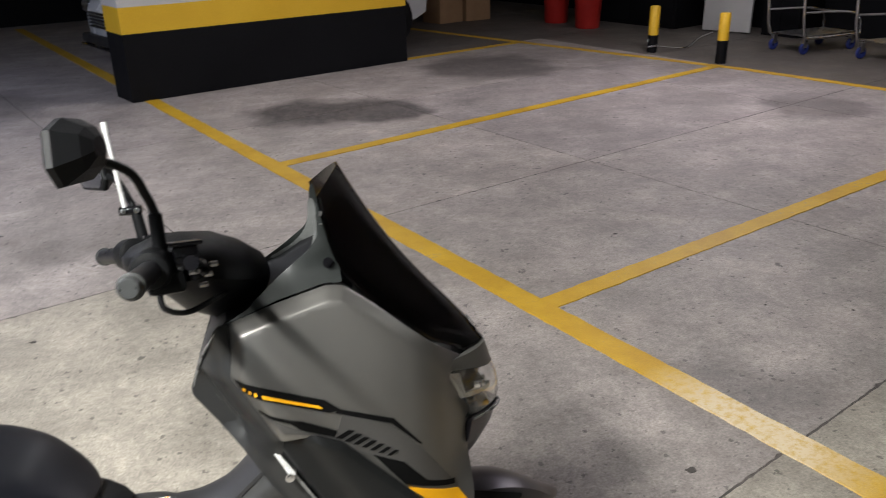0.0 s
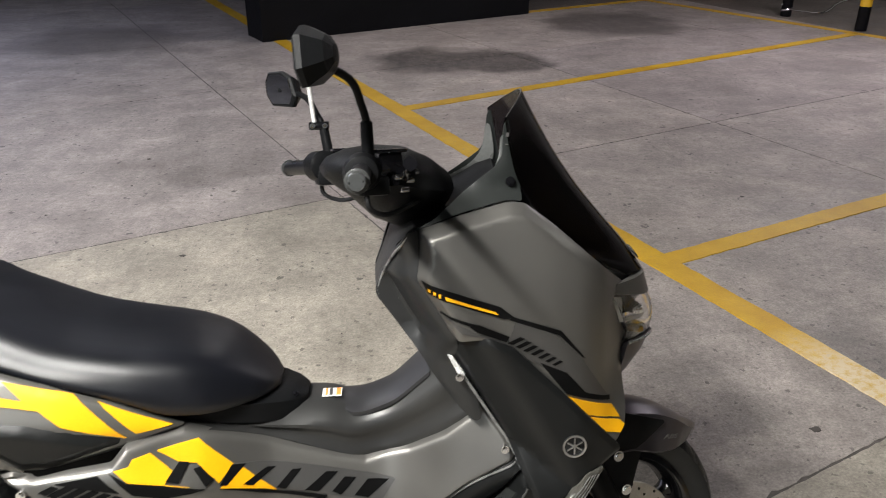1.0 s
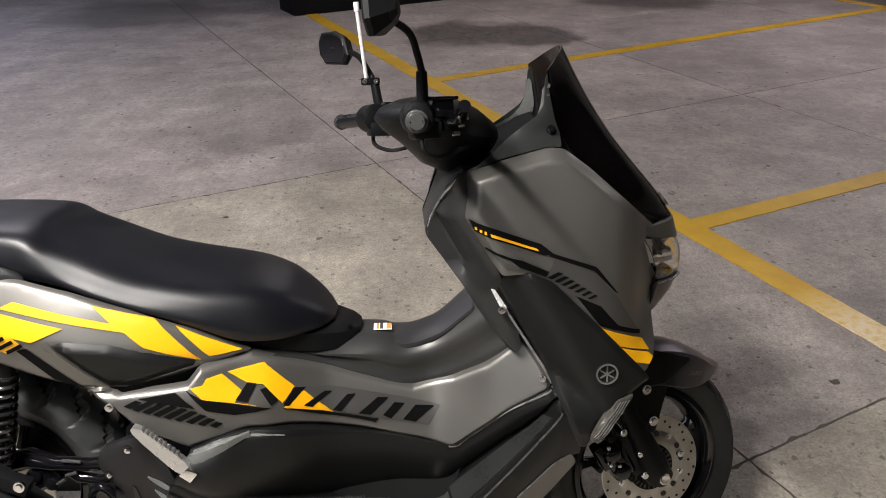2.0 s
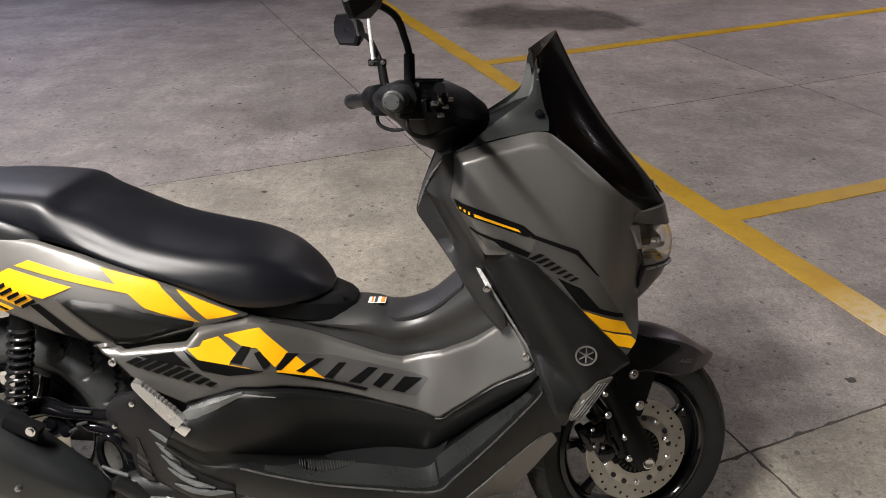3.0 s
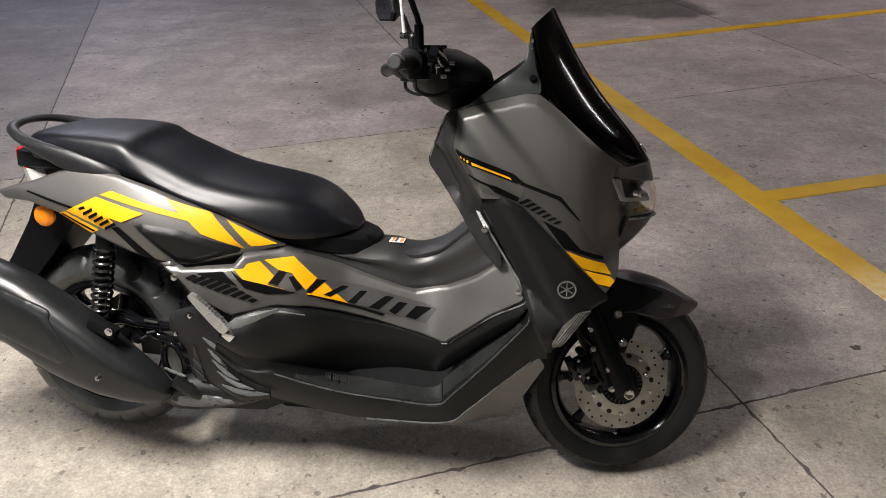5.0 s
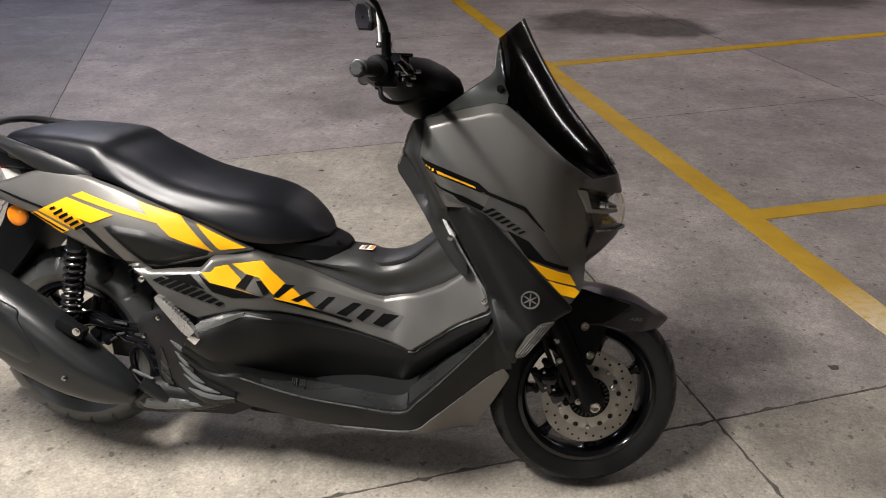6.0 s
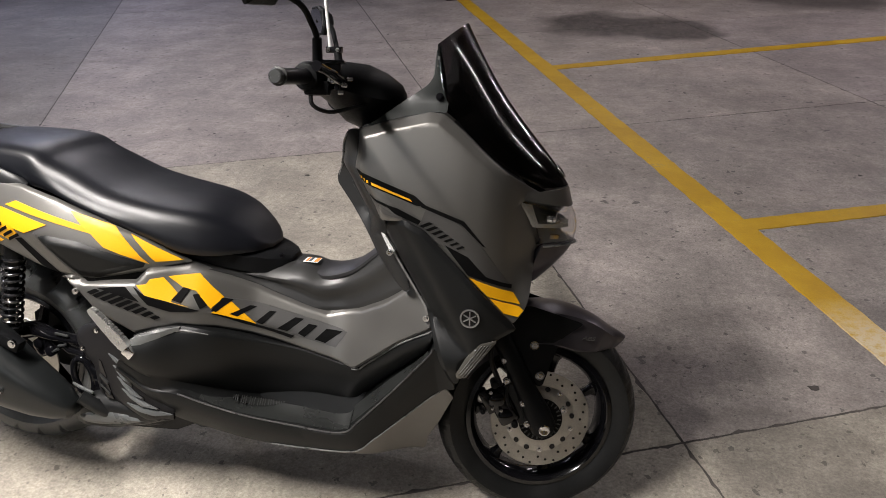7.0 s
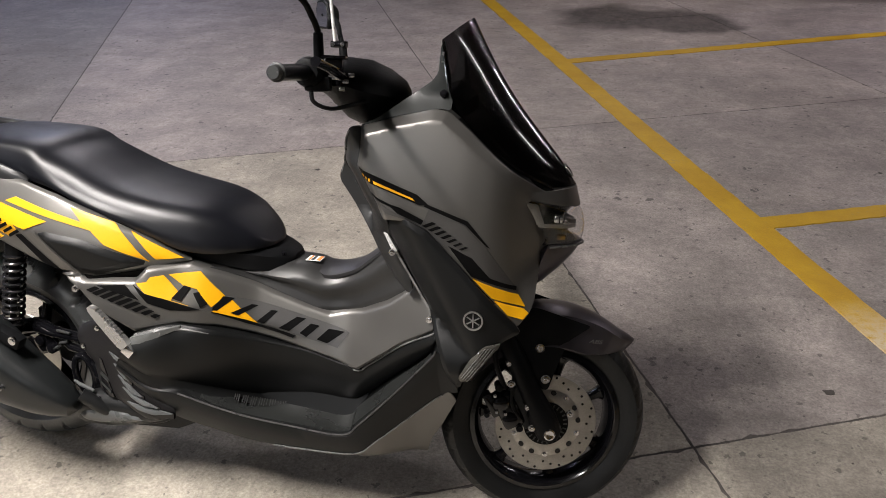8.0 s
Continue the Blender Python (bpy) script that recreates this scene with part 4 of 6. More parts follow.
MUD = [(-0.079, -0.018), (-0.067, 0.002), (-0.042, 0.0105), (-0.014, 0.0145), (0.014, 0.0145), (0.042, 0.0105), (0.067, 0.002), (0.079, -0.018)]
bm = bmesh.new()
rings = []
for k in range(25):
    t = k / 24
    a = math.radians(43 + 107 * t)
    wide = curve(t, [(0, 0.22), (0.04, 0.50), (0.14, 0.82), (0.33, 1.0), (1, 0.95)])
    lift = 0.251 + 0.004 * math.sin(math.pi * t) + 0.01 * step(0.1, 0.0, t)
    drop = curve(t, [(0, 0.0), (0.06, 0.016), (0.14, 0.036), (0.26, 0.050), (0.4, 0.050), (1, 0.03)])
    outer = [Vector((FX + (lift + d - (drop if i in (0, 7) else 0)) * math.cos(a), y * wide, FZ + (lift + d - (drop if i in (0, 7) else 0)) * math.sin(a))) for i, (y, d) in enumerate(MUD)]
    inner = [Vector((FX + (lift + d - 0.004 - (drop if i in (0, 7) else 0)) * math.cos(a), y * wide * 0.96, FZ + (lift + d - 0.004 - (drop if i in (0, 7) else 0)) * math.sin(a))) for i, (y, d) in enumerate(MUD)]
    rings.append(outer + inner[::-1])
add_rings(bm, rings)
mud = part("front_mudguard", steered(bm), M_PAINTD, scooter, "dark grey mudguard with a raised ridge")
for s in (-1, 1):
    poly = [(FX + 0.085, FZ + 0.235), (FX - 0.04, FZ + 0.275), (FX - 0.115, FZ + 0.255), (FX - 0.09, FZ + 0.16), (FX - 0.045, FZ + 0.10), (FX - 0.005, FZ + 0.085), (FX + 0.012, FZ + 0.14), (FX + 0.035, FZ + 0.20)]
    bm = sheet(poly, lambda x, z: 0.078 + 0.004 * step(0.2, 0.12, z - FZ), 0.006, 0.014, 0.006, 0.002, s)
    part("mudguard_stay", steered(bm), M_BLK, mud, "black side stay")
bolt((FX - 0.028, -0.084, FZ + 0.185), 0.0085, turn=True)
bolt((FX - 0.012, -0.085, FZ + 0.115), 0.0085, turn=True)
for s in (-1, 1):
    text = bpy.data.curves.new("letters", "FONT")
    text.body, text.size, text.shear, text.extrude, text.align_x, text.align_y = "ABS", 0.0125, 0.35, 0.0008, "CENTER", "CENTER"
    word = bpy.data.objects.new("letters", text)
    me = bpy.data.meshes.new_from_object(word)
    bpy.data.objects.remove(word)
    bm = bmesh.new()
    bm.from_mesh(me)
    bpy.data.meshes.remove(me)
    if s > 0:
        bmesh.ops.transform(bm, matrix=Matrix.Rotation(math.pi, 4, "Y"), verts=bm.verts[:])
    bmesh.ops.transform(bm, matrix=Matrix.Translation((FX + 0.096, s * 0.0722, FZ + 0.199)) @ Matrix.Rotation(math.radians(3), 4, "Y") @ Matrix.Rotation(s * math.radians(6), 4, "Z") @ Matrix.Rotation(math.radians(90), 4, "X") @ Matrix.Diagonal((1.35, 1, 1, 1)), verts=bm.verts[:])
    part("lettering", steered(bm), M_FILM, mud, "small pale letters ABS")

# ---- front fairing
FAIR = [(0.946, 0.909), (1.019, 0.931), (1.095, 0.949), (1.122, 0.946), (1.166, 0.913), (1.224, 0.862), (1.288, 0.805), (1.318, 0.780), (1.280, 0.768), (1.305, 0.716), (1.332, 0.673), (1.312, 0.662), (1.312, 0.628), (1.311, 0.592), (1.310, 0.567), (1.303, 0.545), (1.282, 0.520), (1.180, 0.628), (1.126, 0.685), (1.096, 0.714), (1.055, 0.733), (1.006, 0.732), (0.986, 0.756), (0.956, 0.808), (0.941, 0.831), (0.947, 0.867)]
CHAM_TOP = [(0.946, 0.909), (1.019, 0.931), (1.095, 0.949), (1.122, 0.946), (1.166, 0.913), (1.224, 0.862), (1.400, 0.700), (1.400, 0.400), (1.282, 0.400), (1.180, 0.500), (1.006, 0.620), (0.986, 0.756), (0.956, 0.808), (0.941, 0.831), (0.947, 0.867)]


def d_fair(x, z):
    d, drop = edge_distance(CHAM_TOP, x, z), 0.024 * (1 - 0.8 * step(1.12, 1.26, x))
    return w_fair(x, z) - (drop * (1 - d / 0.017) if d < 0.017 else 0)



fairing = panel("fairing_side", FAIR, d_fair, M_PAINT, "satin grey fairing side", grid=0.0095, cut=0.004, rows=(0.004, 0.008, 0.012, 0.0158, 0.0182), border=CHAM_TOP)

RIM = [(0.930, 0.910), (0.910, 0.878), (0.890, 0.831), (0.875, 0.792), (0.877, 0.778), (0.915, 0.723), (0.944, 0.684), (0.967, 0.646), (0.990, 0.612), (1.014, 0.581), (1.040, 0.556), (1.052, 0.562), (1.046, 0.600), (1.030, 0.640), (1.010, 0.690), (1.006, 0.726), (0.987, 0.757), (0.957, 0.809), (0.9425, 0.831), (0.948, 0.867), (0.9475, 0.910)]


def w_rim(x, z):
    t = (curve(z, [(0.560, 1.052), (0.600, 1.036), (0.640, 1.018), (0.690, 1.008), (0.729, 1.002), (0.756, 0.987), (0.810, 0.958), (0.834, 0.9445), (0.870, 0.950), (0.908, 0.9485)]) - x) / 0.056
    t = min(1.0, max(0.0, t))
    low = step(0.74, 0.66, z)
    near = (w_fair(x, z) - 0.0205) * (1 - low) + 0.138 * low
    return near * (1 - t) + (0.085 + 0.055 * step(0.84, 0.91, z) + 0.022 * low) * t + (0.022 - 0.016 * low) * math.sin(math.pi * t)


edges = panel("fairing_edge", RIM, w_rim, M_GREYPL, "dark grey fairing edge", cut=0.004, thick=0.010, grid=0.009)

# Pale tube stands in for the highlight along the fairing edge.
for s, p in zip((-1, 1), edges):
    bm = bmesh.new()
    add_tube(bm, [(x + 0.002, s * (w_rim(x + 0.003, z) + 0.001), z) for x, z in bend_flat([(0.926, 0.902), (0.908, 0.872), (0.891, 0.832), (0.878, 0.796)])], [0.0008, 0.0020, 0.0024, 0.0024, 0.0024, 0.0022, 0.0012], 8)
    part("edge_highlight", bm, M_EDGE, p, "thin pale line painting the edge's highlight")

LEG = [(0.974, 0.748), (1.004, 0.724), (1.056, 0.737), (1.096, 0.719), (1.125, 0.690), (1.179, 0.636), (1.281, 0.526), (1.291, 0.511), (1.255, 0.490), (1.184, 0.435), (1.178, 0.395), (1.170, 0.372), (1.157, 0.380), (1.142, 0.418), (1.126, 0.458), (1.112, 0.490), (1.089, 0.545), (1.003, 0.692)]
d_leg = with_chamfer(LEG, w_leg, 0.010, 0.005)
legs = panel("leg_panel", LEG, d_leg, M_BODY, "black lower fairing panel", cut=0.004, rows=(0.0092, 0.0108))
# decals of the fairing
decal("decal", [(0.949, 0.833), (1.075, 0.788), (1.098, 0.769), (1.080, 0.768), (0.959, 0.811)], d_fair, M_DECB, fairing, "black stripe decal")
decal("decal", [(1.091, 0.772), (1.176, 0.741), (1.220, 0.687), (1.214, 0.690), (1.172, 0.734), (1.089, 0.766)], d_fair, M_DECB, fairing, "black line decal")
decal("decal", [(0.985, 0.8095), (1.066, 0.7810), (1.071, 0.7755), (0.987, 0.8035)], d_fair, M_YEL, fairing, "yellow bar decal", 0.002)
for x, z in ((0.961, 0.8165), (0.969, 0.8135), (0.977, 0.8105)):
    decal("decal", [(x - 0.0022, z + 0.003), (x + 0.0018, z + 0.0025), (x + 0.0022, z - 0.003), (x - 0.0018, z - 0.0025)], d_fair, M_YEL, fairing, "yellow dot decal", 0.002)
decal("decal", [(0.978, 0.782), (1.024, 0.764), (1.040, 0.760), (1.089, 0.737), (1.084, 0.729), (1.036, 0.748), (1.022, 0.760), (0.978, 0.778)], d_fair, M_DECB, fairing, "black stripe decal")
decal("decal", [(1.100, 0.765), (1.170, 0.733), (1.214, 0.687), (1.272, 0.600), (1.226, 0.622), (1.190, 0.662), (1.155, 0.677), (1.110, 0.701), (1.050, 0.737), (1.012, 0.746), (0.985, 0.774), (1.036, 0.745), (1.086, 0.727)], d_fair, M_FILM, fairing, "grey film decal", 0.0008)
for k in range(7):
    x, z, s = 1.086 + 0.0125 * k, 0.727 - 0.0072 * k, 1 - 0.06 * k
    decal("decal", [(x, z), (x + 0.020 * s, z + 0.009 * s), (x + 0.0285 * s, z + 0.0058 * s), (x + 0.0085 * s, z - 0.0032 * s)], d_fair, M_DECB, fairing, "black louvre decal", 0.002)
decal("decal", [(1.140, 0.689), (1.187, 0.666), (1.223, 0.624), (1.274, 0.601), (1.274, 0.594), (1.187, 0.628)], d_fair, M_DECB, fairing, "black wedge decal", 0.0016)
decal("decal", [(1.191, 0.622), (1.278, 0.585), (1.294, 0.560), (1.229, 0.582)], d_fair, M_YEL, fairing, "yellow block decal", 0.0016)
decal("decal", [(1.233, 0.577), (1.292, 0.556), (1.302, 0.547), (1.292, 0.536), (1.263, 0.545)], d_fair, M_YEL, fairing, "yellow block decal", 0.0016)

# emblem: a plain ring with three plain bars
for s, p in zip((-1, 1), legs):
    bm = bmesh.new()
    add_lathe(bm, [(0.0172, 0.0), (0.0172, 0.003), (0.0205, 0.003), (0.0205, 0.0)], (0, 0, 0), 40)
    for k in range(3):
        add_box(bm, (0, 0.0015, 0), (0.0026, 0.0025, 0.030), 0.0006, Matrix.Rotation(k * math.pi / 3, 3, "Y"))
    y = d_leg(1.198, 0.542)
    bmesh.ops.transform(bm, matrix=Matrix.Translation((1.198, s * (y + (0.001 if s > 0 else 0.0035)), 0.542)), verts=bm.verts[:])
    part("emblem", bm, M_STEEL, p, "round bright emblem ring")
# side marker lamps
MARK = [(1.256, 0.492), (1.222, 0.487), (1.194, 0.455), (1.172, 0.414), (1.174, 0.400), (1.190, 0.402), (1.214, 0.437)]
for s, p in zip((-1, 1), legs):
    part("marker_lamp", sheet(MARK, lambda x, z: w_leg(x, z) + 0.009, 0.02, 0.008, 0.004, 0.004, s), M_MARK, p, "clear ribbed marker lamp")
    for k in range(4):
        o = 0.006 * k
        part("lens_rib", sheet([(1.244 - o, 0.4845), (1.242 - o, 0.4845), (1.190 - o * 0.7, 0.408 + o * 0.4), (1.192 - o * 0.7, 0.408 + o * 0.4)], lambda x, z: w_leg(x, z) + 0.0102, 0.002, 0.01, 0, 0, s), M_EDGE, p, "thin lens rib")


def across(rows, n=12):
    """A closed skin from edge rows of the form t -> (x, y, z), t from -1 to 1."""
    bm = bmesh.new()
    add_rings(bm, [[Vector(r(-1 + 2 * k / n)) for r in rows] for k in range(n + 1)])
    return bm


brow_top = lambda t: (1.372 - 0.078 * t * t, 0.108 * t, 0.787 + 0.002 * t * t)
brow_low = lambda t: (1.384 - 0.102 * t * t, 0.120 * t, 0.746 + 0.030 * t * t)
part("nose_brow", across([brow_top, brow_low, lambda t: (1.360 - 0.10 * t * t, 0.115 * t, 0.744 + 0.030 * t * t), lambda t: (1.35 - 0.078 * t * t, 0.10 * t, 0.782 + 0.002 * t * t)]), M_PAINT, scooter, "grey brow over the headlight")
chin_top = lambda t: (1.394 - 0.066 * abs(t) ** 1.6, 0.080 * t, 0.668 + 0.004 * t * t)
part("chin", across([chin_top, lambda t: (1.378 - 0.062 * t * t, 0.090 * t, 0.640), lambda t: (1.352 - 0.045 * t * t, 0.086 * t, 0.608), lambda t: (1.322 - 0.02 * t * t, 0.062 * t, 0.578), lambda t: (1.29, 0.05 * t, 0.582), lambda t: (1.31, 0.07 * t, 0.655)]), M_PAINTD, scooter, "dark grey chin below the headlight")

bm = bmesh.new()
add_tube(bm, [Vector(chin_top(-1 + k / 8)) + Vector((0.002, 0, -0.005)) for k in range(17)], 0.0022, 8)
part("chin_edge", bm, M_EDGE, scooter, "pale edge along the chin")


def mixrow(a, b, f, out=0.0):
    return lambda t: tuple(p + (q - p) * f + (out if i == 0 else 0) for i, (p, q) in enumerate(zip(a(t), b(t))))


lens = [mixrow(brow_low, chin_top, f, o) for f, o in ((0.02, -0.003), (0.25, 0.004), (0.5, 0.006), (0.75, 0.004), (0.98, -0.002))]
lens += [mixrow(brow_low, chin_top, f, o - 0.003) for f, o in ((0.98, -0.002), (0.75, 0.004), (0.5, 0.006), (0.25, 0.004), (0.02, -0.003))]
headlight = part("headlight", across(lens, 16), M_CLEAR, scooter, "clear headlight lens")
house = [mixrow(brow_low, chin_top, f, o) for f, o in ((0.0, -0.012), (0.3, -0.035), (0.7, -0.035), (1.0, -0.012), (0.9, -0.07), (0.1, -0.07))]
part("lamp_housing", across(house, 12), M_GLOSSB, headlight, "dark lamp housing")
for s in (-1, 1):
    strip = [mixrow(brow_low, chin_top, f, -0.010) for f in (0.50, 0.60)] + [mixrow(brow_low, chin_top, f, -0.026) for f in (0.60, 0.50)]
    bm = bmesh.new()
    add_rings(bm, [[Vector(r(s * (0.15 + 0.8 * k / 8))) for r in strip] for k in range(9)])
    part("light_guide", bm, M_PALE, headlight, "pale light guide")
    strip = [mixrow(brow_low, chin_top, f, -0.008) for f in (0.06, 0.55)] + [mixrow(brow_low, chin_top, f, -0.024) for f in (0.55, 0.06)]
    bm = bmesh.new()
    add_rings(bm, [[Vector(r(s * (0.86 + 0.12 * k / 4))) for r in strip] for k in range(5)])
    part("light_guide", bm, M_PALE, headlight, "pale light guide")
    bm = bmesh.new()
    add_box(bm, Vector(mixrow(brow_low, chin_top, 0.30, -0.024)(s * 0.45)), (0.02, 0.05, 0.016), 0.005)
    part("lamp_unit", bm, M_CHROME, headlight, "bright lamp unit")
    bm = bmesh.new()
    add_box(bm, Vector(mixrow(brow_low, chin_top, 0.80, -0.022)(s * 0.45)), (0.02, 0.05, 0.010), 0.004)
    part("indicator", bm, M_AMBER, headlight, "amber indicator unit")

# windscreen
SCR_C = [(1.140, 1.119), (1.168, 1.066), (1.202, 1.008), (1.243, 0.949), (1.290, 0.892), (1.338, 0.836), (1.371, 0.789)]
SCR_S = [(1.098, 1.080, 0.102), (1.1045, 1.034, 0.108), (1.118, 0.980, 0.114), (1.150, 0.928, 0.117), (1.196, 0.880, 0.112), (1.256, 0.828, 0.094), (1.325, 0.791, 0.058)]
cen = bend([(x, 0, z) for x, z in SCR_C], 4)
sid = bend([(x, y, z) for x, z, y in SCR_S], 4)
bm = bmesh.new()
rings = []
for c, s in zip(cen, sid):
    row = []
    for k in range(33):
        t = -1 + k / 16
        row.append(Vector((c.x + (s.x - c.x) * abs(t) ** 1.8, s.y * t, c.z + (s.z - c.z) * abs(t) ** 1.8)))
    rings.append(row + [p + Vector((-0.0025, 0, -0.0018)) for p in row[::-1]])
add_rings(bm, rings)
screen = part("windscreen", bm, M_SMOKE, scooter, "glossy smoked windscreen")
MOUNT = [(0.940, 0.908), (0.974, 0.923), (1.020, 0.957), (1.054, 0.981), (1.079, 0.999), (1.091, 1.017), (1.094, 1.066), (1.101, 1.078), (1.112, 1.02), (1.121, 0.966), (1.122, 0.945), (1.095, 0.947), (1.019, 0.931), (0.950, 0.911)]
panel("screen_mount", MOUNT, w_mount, M_MOUNT, "dark grey windscreen mount", cut=0.003)
bolt((1.104, -0.109, 0.975), 0.0065, (0.1, -1, 0.35), M_GLOSSB)
bolt((1.104, 0.109, 0.975), 0.0065, (0.1, 1, 0.35), M_GLOSSB)


def on_screen(i, t):
    c, e = cen[i], sid[i]
    return Vector((c.x + (e.x - c.x) * abs(t) ** 1.8, e.y * t, c.z + (e.z - c.z) * abs(t) ** 1.8))


for i, t in ((11, -0.25), (18, -0.35), (11, 0.25), (18, 0.35)):
    bolt(on_screen(i, t) - Vector((0.006, 0, 0.004)), 0.0022, (0.8, 0.15 * t, 0.57), M_GLOSSB, screen)
bm = bmesh.new()
LABEL = (1.0995, -0.1055, 1.052)
add_box(bm, LABEL, (0.005, 0.001, 0.007), 0, Matrix.Rotation(math.radians(-28), 3, "Z") @ Matrix.Rotation(math.radians(14), 3, "Y"))
part("screen_label", bm, M_FILM, screen, "small grey label")
bm = bmesh.new()
add_box(bm, (LABEL[0] - 0.001, LABEL[1] - 0.001, LABEL[2] - 0.016), (0.005, 0.001, 0.002), 0, Matrix.Rotation(math.radians(-28), 3, "Z"))
part("screen_label", bm, M_FILM, screen, "thin grey label strip")
panel("inner_trim", [(1.010, 0.945), (1.060, 0.975), (1.080, 0.995), (1.088, 1.020), (1.090, 1.050), (1.100, 1.050), (1.108, 1.000), (1.100, 0.960), (1.06, 0.945)], lambda x, z: w_mount(x, z) - 0.009, M_PALEPL, "pale grey inner trim", thick=0.003)
bm = bmesh.new()
add_lathe(bm, [(0.010, 0), (0.010, 0.002), (0.016, 0.002), (0.016, 0)], (0, 0, 0), 28)
bmesh.ops.transform(bm, matrix=Matrix.Translation((1.353, 0, 0.817)) @ Vector((0, 1, 0)).rotation_difference(Vector((0.80, 0, 0.60))).to_matrix().to_4x4(), verts=bm.verts[:])
part("emblem", bm, M_SLAT, screen, "round grey emblem ring")

# dash, inner leg shield and inner front
bm = bmesh.new()
rings = []
for x, z, w, sag in ((0.945, 0.905, 0.150, 0.0), (0.985, 0.925, 0.134, 0.012), (1.03, 0.950, 0.112, 0.02), (1.07, 0.975, 0.096, 0.02), (1.10, 0.985, 0.092, 0.015), (1.14, 0.955, 0.092, 0.0)):
    row = [Vector((x, w * t, z - sag * (1 - t * t))) for t in (-1, -0.6, -0.2, 0.2, 0.6, 1)]
    rings.append(row + [p - Vector((0, 0, 0.03)) for p in row[::-1]])
add_rings(bm, rings)
part("dash", bm, M_BLK, scooter, "black dash behind the windscreen")
bm = bmesh.new()
rings = []
for x, z, w in ((0.945, 0.910, 0.138), (0.914, 0.878, 0.115), (0.894, 0.831, 0.090), (0.879, 0.792, 0.086), (0.881, 0.778, 0.086), (0.919, 0.723, 0.086), (0.969, 0.660, 0.086), (1.010, 0.600, 0.084), (1.04, 0.555, 0.082)):
    row = [Vector((x - 0.004 * (1 - t ** 4), w * t, z)) for t in (-1, -0.92, -0.75, -0.4, 0, 0.4, 0.75, 0.92, 1)]
    rings.append(row + [p + Vector((0.03, 0, 0.0)) for p in row[::-1]])
add_rings(bm, rings)
part("inner_shield", bm, M_GREYPL, scooter, "dark grey inner leg shield")
bm = bmesh.new()
add_rings(bm, [[Vector((x, y, z)) for y, z in ((-w, a), (-w * 0.9, b), (w * 0.9, b), (w, a))] for x, w, a, b in ((1.03, 0.084, 0.30, 0.84), (1.10, 0.118, 0.32, 0.90), (1.17, 0.12, 0.46, 0.86), (1.24, 0.085, 0.56, 0.80), (1.29, 0.05, 0.62, 0.76))])
part("inner_cover", bm, M_BLK, scooter, "black inner front cover")

# ---- side panels, tunnel and footboards
SIDE = [(0.271, 0.552), (0.298, 0.558), (0.328, 0.541), (0.380, 0.546), (0.438, 0.549), (0.460, 0.574), (0.547, 0.582), (0.618, 0.554), (0.716, 0.510), (0.793, 0.483), (0.845, 0.469), (0.923, 0.487), (0.987, 0.519), (1.035, 0.556), (1.017, 0.601), (0.994, 0.671), (1.007, 0.650), (1.089, 0.529), (1.110, 0.490), (1.103, 0.478), (1.029, 0.435), (0.925, 0.354), (0.912, 0.352), (0.794, 0.386), (0.694, 0.412), (0.605, 0.442), (0.538, 0.452), (0.444, 0.432), (0.438, 0.428), (0.353, 0.475), (0.315, 0.518)]
SIDE_TOP = SIDE[3:15] + [(1.30, 0.60), (1.30, 0.10), (0.10, 0.10), (0.10, 0.546)]
fine_side = with_chamfer(SIDE, w_side, 0.006, 0.0038)


def d_side(x, z):
    t = 1 - min(1.0, edge_distance(SIDE_TOP, x, z) / 0.013)
    return fine_side(x, z) - 0.008 * t * t


side = panel("side_panel", SIDE, d_side, M_PAINT, "satin grey side panel", grid=0.008, cut=0.003, rows=(0.0055, 0.0068, 0.0100, 0.0135))
for s in (-1, 1):
    part("trim_strip", sheet([(0.992, 0.690), (1.000, 0.688), (1.022, 0.653), (1.014, 0.645)], lambda x, z: 0.150, 0.03, 0.006, 0, 0.001, s), M_ROD, scooter, "short bright trim strip")
    part("panel_edge", sheet([(1.014, 0.654), (1.018, 0.656), (1.094, 0.532), (1.112, 0.496), (1.108, 0.494), (1.090, 0.529)], lambda x, z: 0.149, 0.03, 0.01, 0, 0.001, s), M_EDGE, scooter, "thin pale panel edge")
for p in ((1.012, -0.153, 0.650), (1.092, -0.1445, 0.504), (0.311, -0.2345, 0.524)):
    bolt(p, 0.0058)

Y = M_YEL
decal("decal", [(0.446, 0.542), (0.467, 0.544), (0.473, 0.554), (0.498, 0.557), (0.531, 0.523), (0.519, 0.505), (0.557, 0.494), (0.466, 0.521)], d_side, Y, side, "yellow block decal")
decal("decal", [(0.508, 0.558), (0.569, 0.562), (0.622, 0.507), (0.601, 0.487), (0.568, 0.527), (0.541, 0.534)], d_side, Y, side, "yellow block decal")
decal("decal", [(0.603, 0.478), (0.633, 0.501), (0.654, 0.478), (0.689, 0.443)], d_side, Y, side, "yellow wedge decal")
decal("decal", [(0.439, 0.539), (0.465, 0.520), (0.580, 0.485), (0.558, 0.483), (0.518, 0.483), (0.471, 0.499)], d_side, M_DECB, side, "black band decal", 0.0008)
decal("decal", [(0.602, 0.477), (0.693, 0.440), (0.775, 0.416), (0.769, 0.411), (0.669, 0.443)], d_side, M_DECB, side, "black line decal", 0.0016)
decal("decal", [(0.359, 0.533), (0.421, 0.538), (0.452, 0.506)], d_side, M_DECB, side, "black wedge decal")
for k in range(9):
    x, z = 0.330 + 0.0172 * k, 0.5225 - 0.0066 * k
